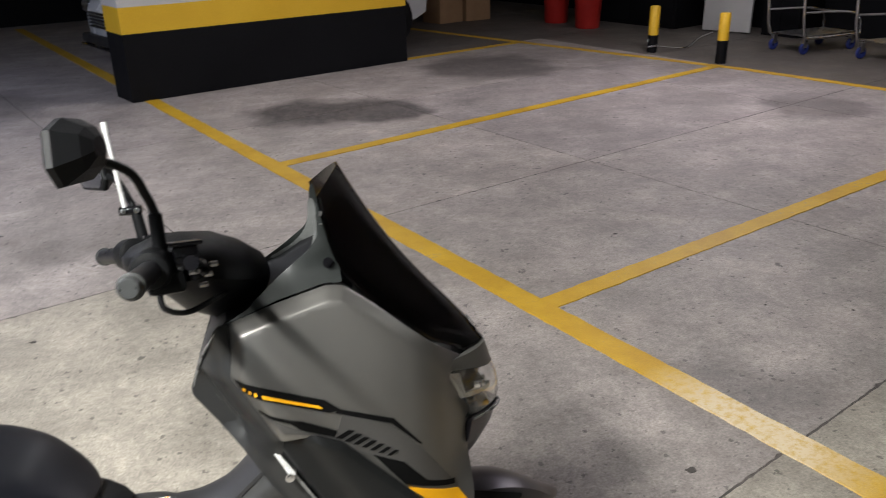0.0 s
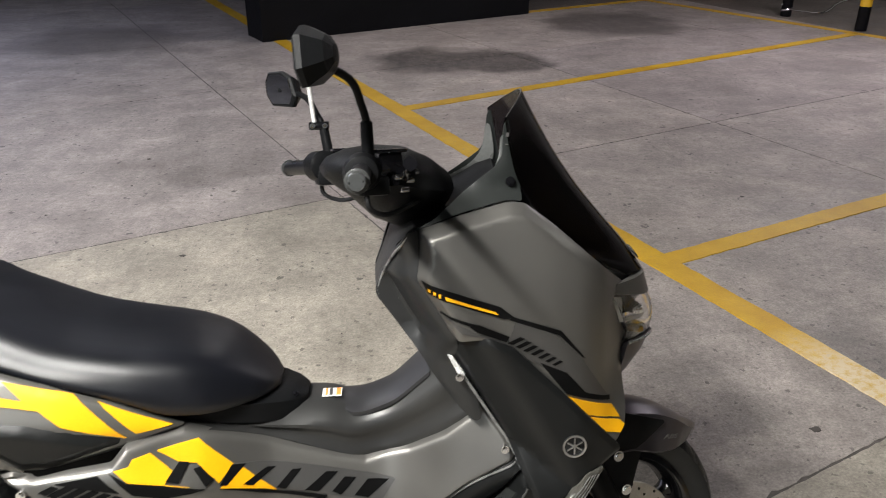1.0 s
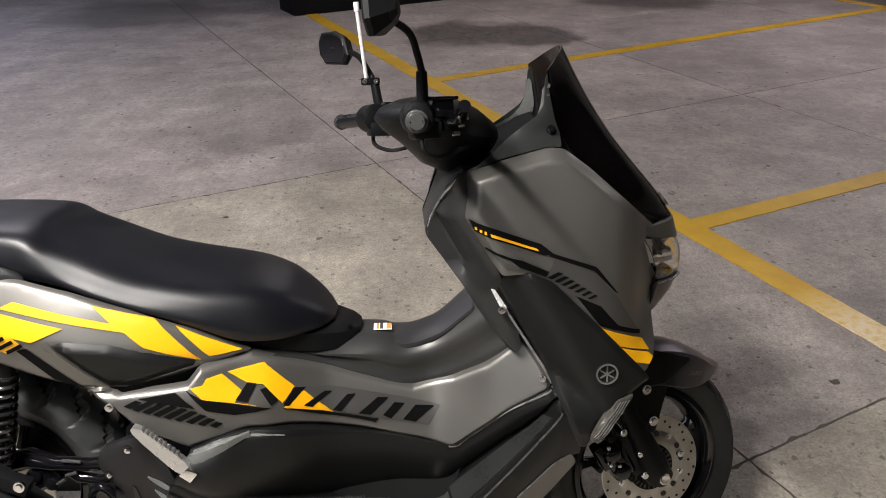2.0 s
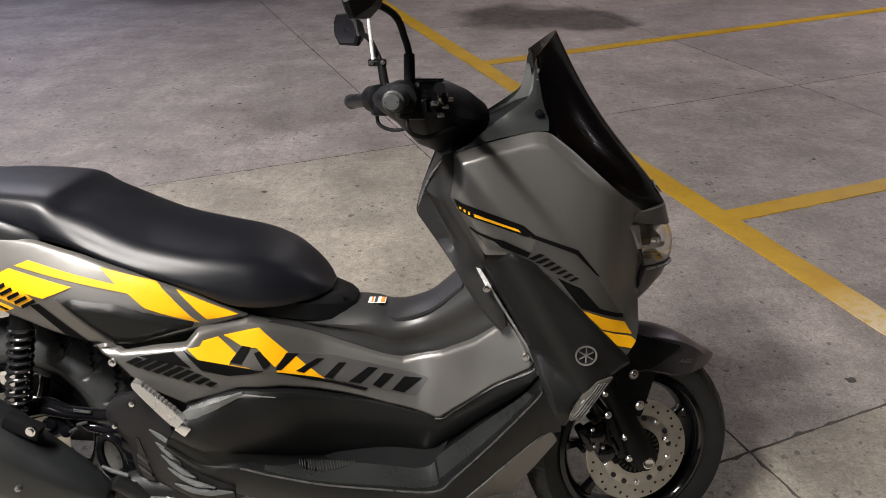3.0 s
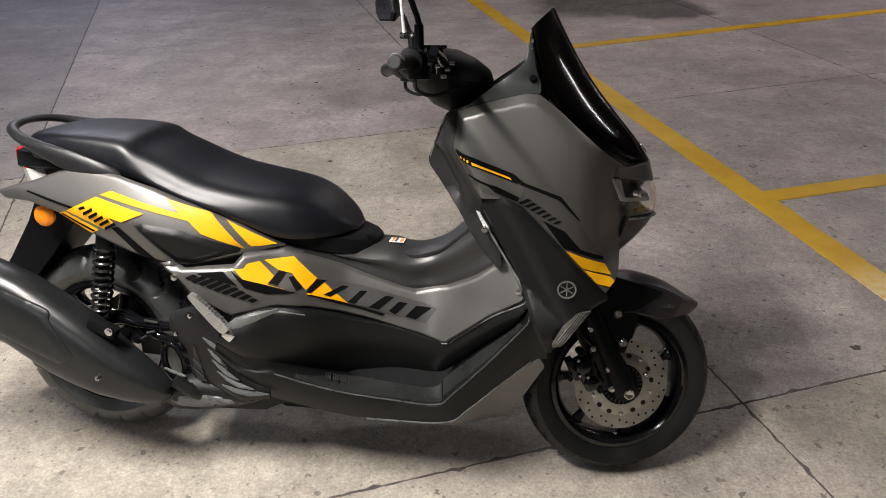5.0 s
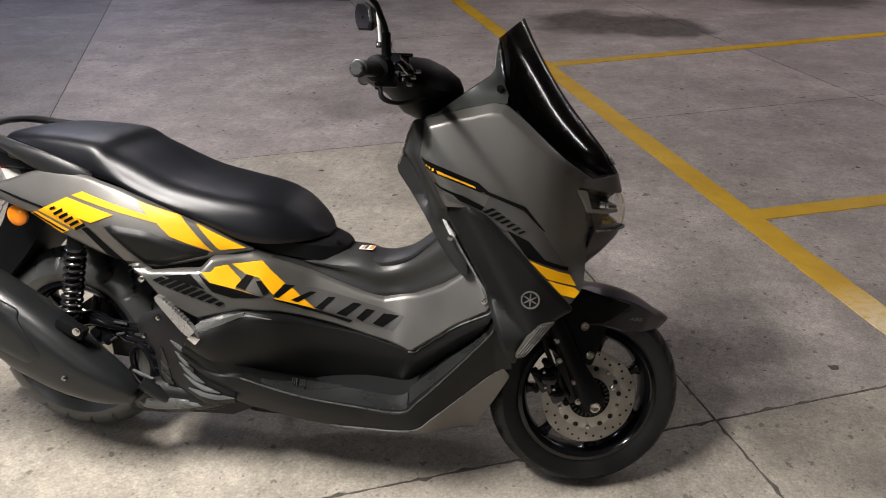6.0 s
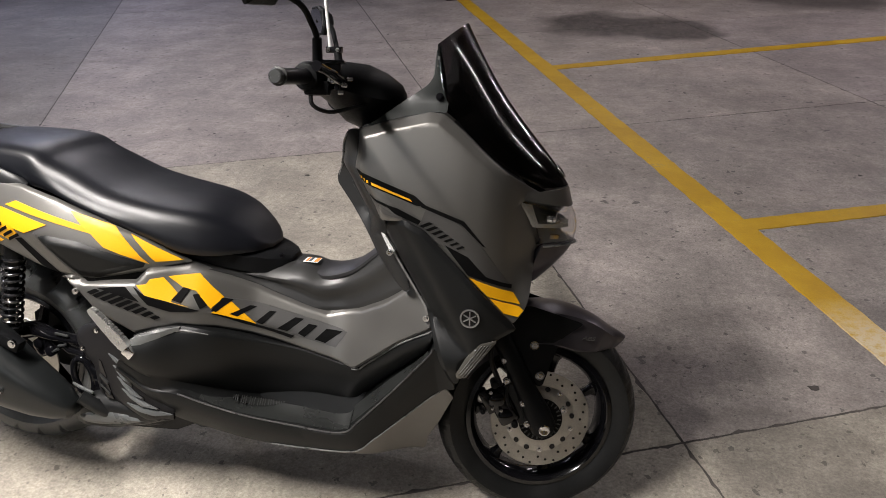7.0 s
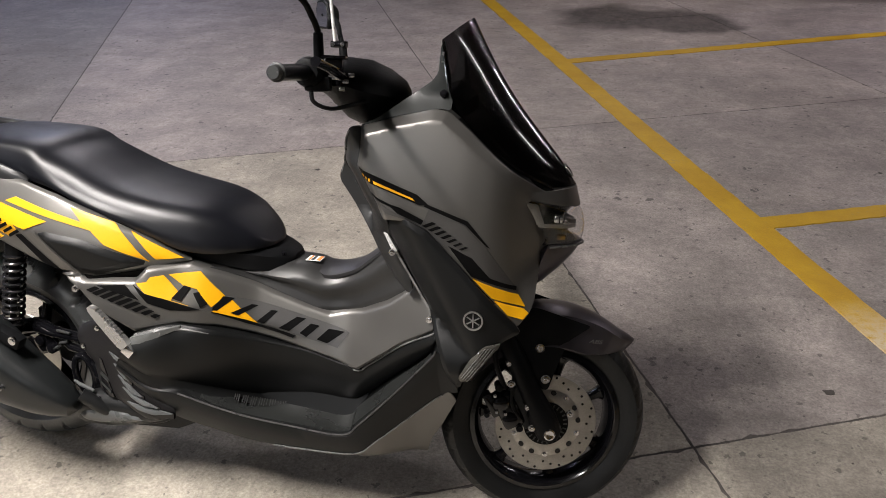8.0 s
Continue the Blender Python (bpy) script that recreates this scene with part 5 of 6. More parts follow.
    q = (0.62, 1, 1, 1, 1, 0.95, 0.8, 0.6, 0.36)[k]
    x += 0.030 * (1 - q) * 0.4
    decal("decal", [(x, z), (x + 0.031 * q, z + 0.0135 * q), (x + 0.031 * q + 0.0105, z + 0.0135 * q - 0.0045), (x + 0.0105, z - 0.0055)], d_side, M_DECB, side, "black hatch decal", 0.0016)
decal("decal", [(0.621, 0.507), (0.717, 0.481), (0.898, 0.431), (0.872, 0.394), (0.781, 0.417), (0.689, 0.445)], d_side, M_FILM, side, "grey film decal", 0.0008)
# the maker's word mark, as loose plain bars
MARKS = [
    [(0.5214, 0.5103), (0.5414, 0.5351), (0.5557, 0.5308), (0.5405, 0.5034)], [(0.5630, 0.5190), (0.5740, 0.5205), (0.5930, 0.4945), (0.5815, 0.4890)], [(0.6024, 0.4830), (0.6192, 0.5067), (0.6406, 0.5007), (0.6120, 0.4790)],
    [(0.6373, 0.4707), (0.6740, 0.4839), (0.6880, 0.4808), (0.6520, 0.4635)], [(0.6890, 0.4475), (0.7162, 0.4706), (0.7315, 0.4690), (0.7042, 0.4417)],
    [(0.7366, 0.4327), (0.7746, 0.4574), (0.7950, 0.4545), (0.7603, 0.4268)], [(0.7842, 0.4233), (0.8070, 0.4440), (0.8270, 0.4400), (0.8000, 0.4150)],
    [(0.8235, 0.4105), (0.8480, 0.4342), (0.8860, 0.4309), (0.8480, 0.4030)],
]
for mark in MARKS:
    decal("decal", mark, d_side, M_DECB, side, "black slanted bar", 0.0018)

TUN = [(0.50, 0.602, 0.600, 0.100, 0.588, 0.132), (0.60, 0.588, 0.576, 0.092, 0.560, 0.142), (0.70, 0.571, 0.553, 0.085, 0.517, 0.124), (0.78, 0.568, 0.546, 0.076, 0.487, 0.097), (0.83, 0.556, 0.532, 0.073, 0.472, 0.088), (0.89, 0.572, 0.546, 0.074, 0.476, 0.086), (0.95, 0.618, 0.586, 0.080, 0.502, 0.096), (1.0, 0.665, 0.630, 0.088, 0.530, 0.108), (1.045, 0.705, 0.662, 0.084, 0.556, 0.104)]
bm = bmesh.new()
rings = []
for i in range(33):
    x = 0.50 + 0.545 * i / 32
    zc, zs, ys, ze, ye = (curve(x, [(r[0], r[k]) for r in TUN]) for k in range(1, 6))
    ye = min(ye, w_side(x, ze) - 0.009)
    ys = min(ys, ye - 0.003)
    half = [(ye - 0.010, ze - 0.03), (ye, ze), (ye * 0.62 + ys * 0.38 - 0.006, ze + (zs - ze) * 0.40), (ys * 1.03, zs - 0.010), (ys * 0.6, zc - 0.005), (0, zc)]
    half = half[:1] + [(p.y, p.z) for p in bend([(0, y, z) for y, z in half[1:]], 3)]
    row = [Vector((x, -y, z)) for y, z in half] + [Vector((x, y, z)) for y, z in half[-2::-1]]
    rings.append(row)
add_rings(bm, rings)
tunnel = part("tunnel_cover", bm, M_TUN, scooter, "dark satin centre tunnel")
bm = bmesh.new()
rings = []
for i in range(17):
    x = 0.806 + 0.16 * i / 16
    zc, zs, ys = (curve(x, [(r[0], r[k]) for r in TUN]) for k in (1, 2, 3))
    w = ys * 0.80 * curve(i, [(0, 0.75), (2, 1), (16, 1)])
    row = [Vector((x, w * t, zc + 0.0025 - (0.010 if abs(t) > 0.99 else 0.009 * t * t))) for t in (-1, -0.9, -0.5, 0, 0.5, 0.9, 1)]
    rings.append(row + [p - Vector((0, 0, 0.008)) for p in row[::-1]])
add_rings(bm, rings)
part("filler_lid", bm, M_LID, tunnel, "dark grey filler lid")
bm = bmesh.new()
add_box(bm, (0.787, -0.012, 0.5695), (0.036, 0.034, 0.0012), 0)
stick = part("warning_sticker", bm, M_STICK, tunnel, "white and orange warning sticker with bars")
for dx, m, sx in ((0.012, M_STICKO, 0.008), (-0.010, M_STICKO, 0.004), (-0.002, M_FILM, 0.006)):
    bm = bmesh.new()
    add_box(bm, (0.787 + dx, -0.012, 0.5705), (sx, 0.029, 0.001), 0)
    part("print_bar", bm, m, stick, "printed bar")

FOOT = [
    [(0.438, 0.225, 0.428), (0.404, 0.238, 0.364), (0.400, 0.238, 0.360), (0.395, 0.236, 0.350), (0.385, 0.225, 0.335), (0.400, 0.150, 0.330)],
    [(0.490, 0.225, 0.447), (0.464, 0.229, 0.325), (0.460, 0.230, 0.315), (0.455, 0.228, 0.300), (0.450, 0.200, 0.260), (0.460, 0.130, 0.260)],
    [(0.538, 0.205, 0.452), (0.534, 0.197, 0.304), (0.530, 0.205, 0.292), (0.530, 0.219, 0.288), (0.500, 0.190, 0.215), (0.500, 0.120, 0.210)],
    [(0.605, 0.190, 0.442), (0.602, 0.150, 0.272), (0.600, 0.195, 0.254), (0.600, 0.214, 0.268), (0.600, 0.186, 0.190), (0.600, 0.120, 0.185)],
    [(0.694, 0.142, 0.412), (0.690, 0.090, 0.236), (0.690, 0.188, 0.232), (0.690, 0.210, 0.249), (0.700, 0.185, 0.174), (0.700, 0.120, 0.170)],
    [(0.794, 0.115, 0.386), (0.790, 0.070, 0.226), (0.800, 0.182, 0.221), (0.800, 0.205, 0.237), (0.810, 0.185, 0.172), (0.810, 0.120, 0.168)],
    [(0.912, 0.108, 0.352), (0.885, 0.063, 0.222), (0.905, 0.176, 0.214), (0.912, 0.200, 0.230), (0.935, 0.185, 0.178), (0.930, 0.120, 0.170)],
    [(0.950, 0.112, 0.372), (0.930, 0.075, 0.262), (0.945, 0.174, 0.246), (0.955, 0.200, 0.264), (0.985, 0.185, 0.215), (0.980, 0.120, 0.205)],
    [(1.029, 0.127, 0.435), (1.005, 0.100, 0.335), (1.030, 0.178, 0.335), (1.036, 0.203, 0.353), (1.050, 0.172, 0.272), (1.050, 0.115, 0.260)],
    [(1.100, 0.142, 0.476), (1.085, 0.120, 0.405), (1.105, 0.182, 0.425), (1.112, 0.204, 0.443), (1.115, 0.164, 0.330), (1.115, 0.110, 0.320)],
    [(1.112, 0.146, 0.488), (1.118, 0.150, 0.465), (1.120, 0.187, 0.455), (1.123, 0.203, 0.459), (1.135, 0.168, 0.345), (1.130, 0.110, 0.340)],
    [(1.134, 0.150, 0.480), (1.140, 0.160, 0.460), (1.150, 0.188, 0.442), (1.158, 0.200, 0.432), (1.164, 0.172, 0.356), (1.155, 0.110, 0.350)],
]


def foot_rings(s):
    tracks = [bend([(p[0], s * p[1], p[2]) for p in col], 5) for col in zip(*FOOT)]
    out = []
    for k in range(len(tracks[0])):
        a, b, c, l, m, u = (t[k] for t in tracks)
        tuck = min(1.0, max(0.0, (abs(a.y) - abs(b.y)) / 0.045))
        bulge = 0.018 - 0.006 * tuck
        fold = curve(a.x, [(0.43, 0.010), (0.56, 0.009), (0.70, 0.004), (0.85, 0.002)])
        brim = a + Vector((0, s * fold, -fold * 1.1))
        mids = [brim.lerp(b, f) + Vector((0, s * bulge * 4 * f * (1 - f) * (1.25 - f * 0.5), 0)) for f in (0.03, 0.16, 0.32, 0.5, 0.68, 0.84)]
        inn = b + (c - b).normalized() * 0.012 + Vector((0, 0, 0.0))
        lip_in, lip_out = l + (c - l) * 0.12 + Vector((0, -s * 0.003, 0.001)), l + (m - l) * 0.06 + Vector((0, s * 0.003, 0))
        face = l.lerp(m, 0.55) + Vector((0, s * 0.006, 0))
        core = Vector((a.x, s * 0.05, a.z - 0.01))
        out.append([a, brim, *mids, b + Vector((0, 0, 0.006)), inn, c + (b - c).normalized() * 0.010, c, lip_in, l, lip_out, face, m, u, core])
    return out


for s in (-1, 1):
    bm = bmesh.new()
    add_rings(bm, foot_rings(s))
    board = part("footboard", bm, M_BODY, scooter, "black moulded footboard")
    # smooth inlays of the ramp and the tray
    tr = [bend([(p[0], s * p[1], p[2]) for p in col], 5) for col in zip(*FOOT)]
    bm = bmesh.new()
    rings = []
    for k in range(33, 47):
        b, c = tr[1][k], tr[2][k]
        n = Vector((-0.75, 0, 0.66)) * 0.004
        p, q = b.lerp(c, 0.22) + n, b.lerp(c, 0.86) + n
        rings.append([p, q, q - n * 2.2, p - n * 2.2])
    add_rings(bm, rings)
    part("foot_inlay", bm, M_TRAY, board, "smooth dark foot inlay")
    bm = bmesh.new()
    rings = []
    for k in range(13, 33):
        b, c = tr[1][k], tr[2][k]
        n = Vector((0, 0, 1)) * 0.003
        lo = 0.15 + 0.45 * step(19, 13, k)
        p, q = b.lerp(c, lo) + n, b.lerp(c, 0.90) + n
        rings.append([p, q, q - n * 3, p - n * 3])
    add_rings(bm, rings)
    part("foot_inlay", bm, M_TRAY, board, "smooth dark foot inlay")
    # Pale tubes put the edge highlights, and the lip's wear, into the colour.
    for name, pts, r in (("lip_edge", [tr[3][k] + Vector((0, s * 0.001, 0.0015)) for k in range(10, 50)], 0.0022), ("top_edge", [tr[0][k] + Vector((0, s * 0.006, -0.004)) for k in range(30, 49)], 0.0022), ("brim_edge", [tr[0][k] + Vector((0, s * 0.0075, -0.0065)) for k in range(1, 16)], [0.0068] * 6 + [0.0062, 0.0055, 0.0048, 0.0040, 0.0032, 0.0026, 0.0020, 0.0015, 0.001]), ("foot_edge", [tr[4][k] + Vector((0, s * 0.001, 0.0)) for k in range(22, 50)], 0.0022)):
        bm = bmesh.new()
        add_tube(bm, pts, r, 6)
        part(name, bm, M_RIB if name == "lip_edge" else M_EDGE, board, "pale edge line, rubbing and painted highlight")
    # Pale wedge paints the light caught by the brim's rear chamfer.
    BRIM = [(0.430, 0.416), (0.438, 0.425), (0.490, 0.4425), (0.545, 0.4535), (0.545, 0.4465), (0.502, 0.430), (0.467, 0.410), (0.446, 0.386), (0.436, 0.368), (0.430, 0.388)]
    w_brim = lambda x, z: curve(x, [(0.43, 0.2440), (0.47, 0.2455), (0.49, 0.2425), (0.517, 0.2310), (0.54, 0.2190), (0.605, 0.204)]) + 0.10 * max(0, 0.43 - z)
    part("brim_highlight", sheet(BRIM, w_brim, 0.012, 0.010, 0.003, 0.003, s), M_PALEPL, board, "pale wedge painting the highlight of the footboard's rear chamfer")
    for k in range(20):
        x = 0.632 + 0.0056 * k
        j = min(range(len(tr[1])), key=lambda i: abs(tr[1][i].x - x))
        e, o = tr[1][j], tr[2][j]
        ln = 0.010 + 0.026 * math.sin(math.pi * min(1, (k + 2) / 21))
        c = e.lerp(o, 0.16) + (o - e).normalized() * ln * 0.5
        slope = math.atan2(o.z - e.z, abs(o.y - e.y))
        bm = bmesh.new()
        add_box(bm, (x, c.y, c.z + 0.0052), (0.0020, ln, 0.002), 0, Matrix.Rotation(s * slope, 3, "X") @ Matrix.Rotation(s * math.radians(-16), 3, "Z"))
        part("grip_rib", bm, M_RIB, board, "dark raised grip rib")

BELLY = [(0.741, 0.166), (0.822, 0.163), (0.935, 0.172), (1.038, 0.256), (1.105, 0.320), (1.146, 0.357), (1.160, 0.330), (1.120, 0.240), (1.092, 0.186), (1.080, 0.140), (0.917, 0.128), (0.822, 0.136)]
panel("belly_panel", BELLY, lambda x, z: 0.072 + 0.48 * (z - 0.14) + 0.05 * step(1.06, 0.94, x), M_PAINT, "satin grey lower cowl", cut=0.004)
bm = bmesh.new()
add_rings(bm, [[Vector((x, y, z)) for y, z in ((-w, a), (-w * 0.6, b), (w * 0.6, b), (w, a), (w, c), (-w, c))] for x, w, a, b, c in ((0.36, 0.10, 0.22, 0.17, 0.34), (0.50, 0.12, 0.17, 0.12, 0.235), (0.75, 0.100, 0.15, 0.115, 0.195), (0.95, 0.088, 0.15, 0.125, 0.195), (1.07, 0.080, 0.17, 0.15, 0.27))])
part("underbody", bm, M_BLK, scooter, "black underbody")

# ---- seat, tail and rear end
SEAT = [(-0.118, 0.798, 0.790, 0.774, 0.030), (-0.104, 0.815, 0.803, 0.768, 0.085), (-0.07, 0.825, 0.814, 0.764, 0.122), (0.0, 0.830, 0.817, 0.760, 0.144), (0.08, 0.829, 0.812, 0.752, 0.152), (0.15, 0.825, 0.802, 0.741, 0.157), (0.175, 0.819, 0.792, 0.737, 0.160), (0.20, 0.804, 0.774, 0.732, 0.162), (0.25, 0.784, 0.740, 0.716, 0.168), (0.30, 0.761, 0.719, 0.695, 0.172), (0.36, 0.738, 0.699, 0.675, 0.174), (0.46, 0.717, 0.680, 0.638, 0.171), (0.54, 0.704, 0.666, 0.606, 0.158), (0.60, 0.685, 0.647, 0.600, 0.138), (0.645, 0.656, 0.630, 0.600, 0.108), (0.678, 0.626, 0.615, 0.600, 0.074), (0.695, 0.607, 0.605, 0.600, 0.034)]
bm = bmesh.new()
rings = []
N = 70
for i in range(N + 1):
    x = -0.118 + 0.813 * i / N
    zt, zs, zb, w = (curve(x, [(r[0], r[k]) for r in SEAT]) for k in range(1, 5))
    h, c = zs - zb, zt - zs
    half = [(w * 0.70, zb - 0.002), (w * 0.965, zb), (w * 0.995, zb + h * 0.16), (w, zb + h * 0.36), (w * 0.985, zb + h * 0.62), (w * 0.955, zb + h * 0.88), (w * 0.930, zs + c * 0.10), (w * 0.905, zs + c * 0.28), (w * 0.870, zs + c * 0.46), (w * 0.820, zs + c * 0.62), (w * 0.75, zs + c * 0.76), (w * 0.62, zs + c * 0.87), (w * 0.45, zs + c * 0.945), (w * 0.24, zs + c * 0.985), (0, zt)]
    rings.append([Vector((x, -y, z)) for y, z in half] + [Vector((x, y, z)) for y, z in half[-2::-1]])
add_rings(bm, rings)
seat = part("seat", bm, M_SEAT, scooter, "black vinyl double seat")
bm = bmesh.new()
add_rings(bm, [[Vector((x, y, z)) for y, z in ((-w, a), (-w, b), (-w * 0.7, b + 0.01), (w * 0.7, b + 0.01), (w, b), (w, a))] for x, w, a, b in ((0.50, 0.120, 0.58, 0.602), (0.60, 0.112, 0.568, 0.600), (0.66, 0.094, 0.556, 0.592), (0.70, 0.074, 0.550, 0.584), (0.728, 0.052, 0.550, 0.578), (0.744, 0.030, 0.552, 0.570))])
part("seat_hinge_cover", bm, M_BLK, scooter, "black cover before the seat")
bolt((0.722, -0.045, 0.584), 0.005, (0, -0.5, 1), M_GLOSSB)

TAIL = [(-0.160, 0.690), (-0.090, 0.713), (-0.045, 0.724), (0.017, 0.746), (0.079, 0.755), (0.167, 0.744), (0.253, 0.720), (0.352, 0.682), (0.457, 0.636), (0.549, 0.585), (0.459, 0.565), (0.328, 0.541), (0.257, 0.549), (0.196, 0.567), (0.100, 0.607), (0.031, 0.650), (-0.064, 0.674), (-0.140, 0.672)]
d_tail = with_chamfer(TAIL, w_tail, 0.006, 0.0036)
tail = panel("tail_panel", TAIL, d_tail, M_PAINT, "satin grey tail panel", grid=0.0095, cut=0.004, rows=(0.0055, 0.0068))
INSET = [(0.217, 0.642), (0.243, 0.648), (0.321, 0.636), (0.456, 0.588), (0.464, 0.575), (0.430, 0.568), (0.341, 0.545), (0.303, 0.547), (0.267, 0.581), (0.232, 0.622)]
d_in = with_chamfer(INSET, w_tail, 0.018, 0.012)
for s, p in zip((-1, 1), tail):
    part("side_inset", sheet(INSET, lambda x, z: d_in(x, z) + 0.010, 0.02, 0.009, 0.004, 0.0, s, (0.0172, 0.0188)), M_BODY, p, "black inset cover")
    part("inset_edge", sheet([(0.207, 0.642), (0.217, 0.650), (0.232, 0.622), (0.267, 0.581), (0.306, 0.545), (0.290, 0.545), (0.255, 0.583), (0.222, 0.620)], lambda x, z: w_tail(x, z) + 0.004, 0.01, 0.009, 0.002, 0.002, s), M_PAINT, p, "grey raised edge")
decal("decal", [(0.137, 0.704), (0.161, 0.713), (0.324, 0.667), (0.345, 0.651), (0.319, 0.658)], d_tail, Y, tail, "yellow stripe decal", 0.0016)
decal("decal", [(0.291, 0.699), (0.389, 0.668), (0.463, 0.584), (0.373, 0.623), (0.340, 0.654), (0.321, 0.668)], d_tail, Y, tail, "yellow block decal", 0.0012)
decal("decal", [(0.051, 0.664), (0.125, 0.699), (0.244, 0.667), (0.192, 0.647), (0.160, 0.656), (0.174, 0.638), (0.142, 0.625)], d_tail, Y, tail, "yellow block decal")
decal("decal", [(0.024, 0.654), (0.042, 0.660), (0.125, 0.621), (0.103, 0.611)], d_tail, Y, tail, "yellow stripe decal")
decal("decal", [(0.034, 0.6545), (0.038, 0.656), (0.116, 0.6185), (0.110, 0.616)], d_tail, M_DECB, tail, "black line decal", 0.002)
decal("decal", [(0.424, 0.650), (0.531, 0.591), (0.478, 0.589)], d_tail, Y, tail, "yellow wedge decal")
decal("decal", [(0.162, 0.630), (0.180, 0.634), (0.259, 0.550), (0.216, 0.568)], d_tail, M_DECB, tail, "black wedge decal", 0.0008)
decal("decal", [(-0.060, 0.700), (-0.055, 0.702), (0.075, 0.672), (0.070, 0.668), (0.0, 0.684)], d_tail, M_DECB, tail, "black line decal", 0.0008)
decal("decal", [(0.085, 0.673), (0.098, 0.678), (0.102, 0.673), (0.088, 0.668)], d_tail, M_DECB, tail, "black hatch decal", 0.0026)
for k in range(5):
    x, z, l = 0.096 + 0.0121 * k, 0.663 - 0.0083 * k, 0.022 + 0.0015 * k
    poly = [(x, z), (x + l, z + 0.52 * l), (x + l + 0.003, z + 0.52 * l - 0.0062), (x + 0.0015, z - 0.0068)]
    decal("decal", poly, d_tail, M_DECB, tail, "black hatch decal", 0.0026)

# grab rail: a loop round the tail of the seat
RAIL = [(0.165, 0.158, 0.738), (0.12, 0.168, 0.747), (0.04, 0.164, 0.772), (-0.04, 0.148, 0.797), (-0.105, 0.122, 0.815), (-0.150, 0.075, 0.829), (-0.164, 0.0, 0.834)]
RAIL = [(x, -y, z) for x, y, z in RAIL] + RAIL[-2::-1]
line = bend(RAIL, 5)
bm = bmesh.new()
rings = []
for i, p in enumerate(line):
    d = (line[min(i + 1, len(line) - 1)] - line[max(i - 1, 0)]).normalized()
    o = d.cross(Vector((0, 0, 1))).normalized()
    u = o.cross(d).normalized()
    t = abs(2 * i / (len(line) - 1) - 1)
    hu, ho = curve(t, [(0, 0.009), (0.35, 0.012), (0.75, 0.026), (0.95, 0.016), (1, 0.006)]), curve(t, [(0, 0.013), (0.5, 0.015), (1, 0.010)])
    rings.append([p + o * ho * math.cos(a) * (1 if abs(math.cos(a)) < 0.9 else 0.95) + u * hu * math.sin(a) for a in (2 * math.pi * k / 14 for k in range(14))])
add_rings(bm, rings)
part("grab_rail", bm, M_RAIL, scooter, "dark grey grab rail loop")
bm = bmesh.new()
add_rings(bm, [[Vector((x, y, z)) for y, z in ((-w, a), (-w * 0.96, b), (w * 0.96, b), (w, a), (w * 0.6, a - 0.02), (-w * 0.6, a - 0.02))] for x, w, a, b in ((-0.15, 0.08, 0.735, 0.772), (-0.05, 0.128, 0.745, 0.772), (0.08, 0.142, 0.740, 0.765), (0.2, 0.142, 0.705, 0.738), (0.35, 0.135, 0.645, 0.685), (0.5, 0.115, 0.565, 0.615))])
part("seat_base", bm, M_BLK, scooter, "black tail core under the seat")
# Black core added to close the open gap between tail and side panel.
bm = bmesh.new()
add_rings(bm, [[Vector((x, y, z)) for y, z in ((-w, a), (-w, b), (w, b), (w, a))] for x, w, a, b in ((0.235, 0.100, 0.500, 0.640), (0.300, 0.125, 0.455, 0.620), (0.400, 0.130, 0.440, 0.600), (0.520, 0.110, 0.430, 0.545))])
part("gap_core", bm, M_BLK, scooter, "black core added to fill the gap under the seat")

# tail lamp
lampt = lambda w, x0: [(x0, -w), (x0 - 0.035, -w * 0.7), (x0 - 0.05, 0), (x0 - 0.035, w * 0.7), (x0, w)]
for name, zs, mat_, lab in (("tail_lamp", ((0.733, 0.092, -0.122), (0.752, 0.086, -0.130), (0.770, 0.072, -0.136)), M_REDL, "red tail lamp"), ("rear_indicator_lens", ((0.678, 0.090, -0.110), (0.702, 0.105, -0.100), (0.731, 0.096, -0.118)), M_PALE, "clear rear lamp lens")):
    bm = bmesh.new()
    add_rings(bm, [[Vector((x, y, z)) for x, y in lampt(w, x0)] + [Vector((x0 + 0.04, w * 0.9, z)), Vector((x0 + 0.04, -w * 0.9, z))] for z, w, x0 in zs])
    part(name, bm, mat_, scooter, lab)
# rear mudguard, plate holder and side reflectors
bm = bmesh.new()
add_rings(bm, [[Vector((x, y, z)) for x, y, z in ((x0, -w, z0), (x1, -w, z1), (x1, w, z1), (x0, w, z0))] for x0, z0, x1, z1, w in ((-0.085, 0.68, 0.03, 0.655, 0.11), (-0.13, 0.60, -0.02, 0.585, 0.10), (-0.20, 0.50, -0.09, 0.505, 0.09), (-0.275, 0.40, -0.185, 0.402, 0.085), (-0.30, 0.36, -0.22, 0.36, 0.08))])
guard = part("rear_mudguard", bm, M_BLK, scooter, "black rear mudguard arm")
for s in (-1, 1):
    bm = bmesh.new()
    add_tube(bm, [(-0.045, s * 0.11, 0.635), (-0.05, s * 0.152, 0.632)], 0.010, 12)
    stalk = part("indicator_stalk", bm, M_BLK, guard, "black indicator stalk")
    bm = bmesh.new()
    add_rings(bm, [[Vector((-0.045 + r * math.cos(a), s * y, 0.632 + r * math.sin(a))) for a in (2 * math.pi * k / 24 for k in range(24))] for y, r in ((0.146, 0.018), (0.150, 0.026), (0.158, 0.026), (0.163, 0.020), (0.165, 0.006))])
    part("reflector", bm, M_ORANGE, stalk, "round orange reflector")

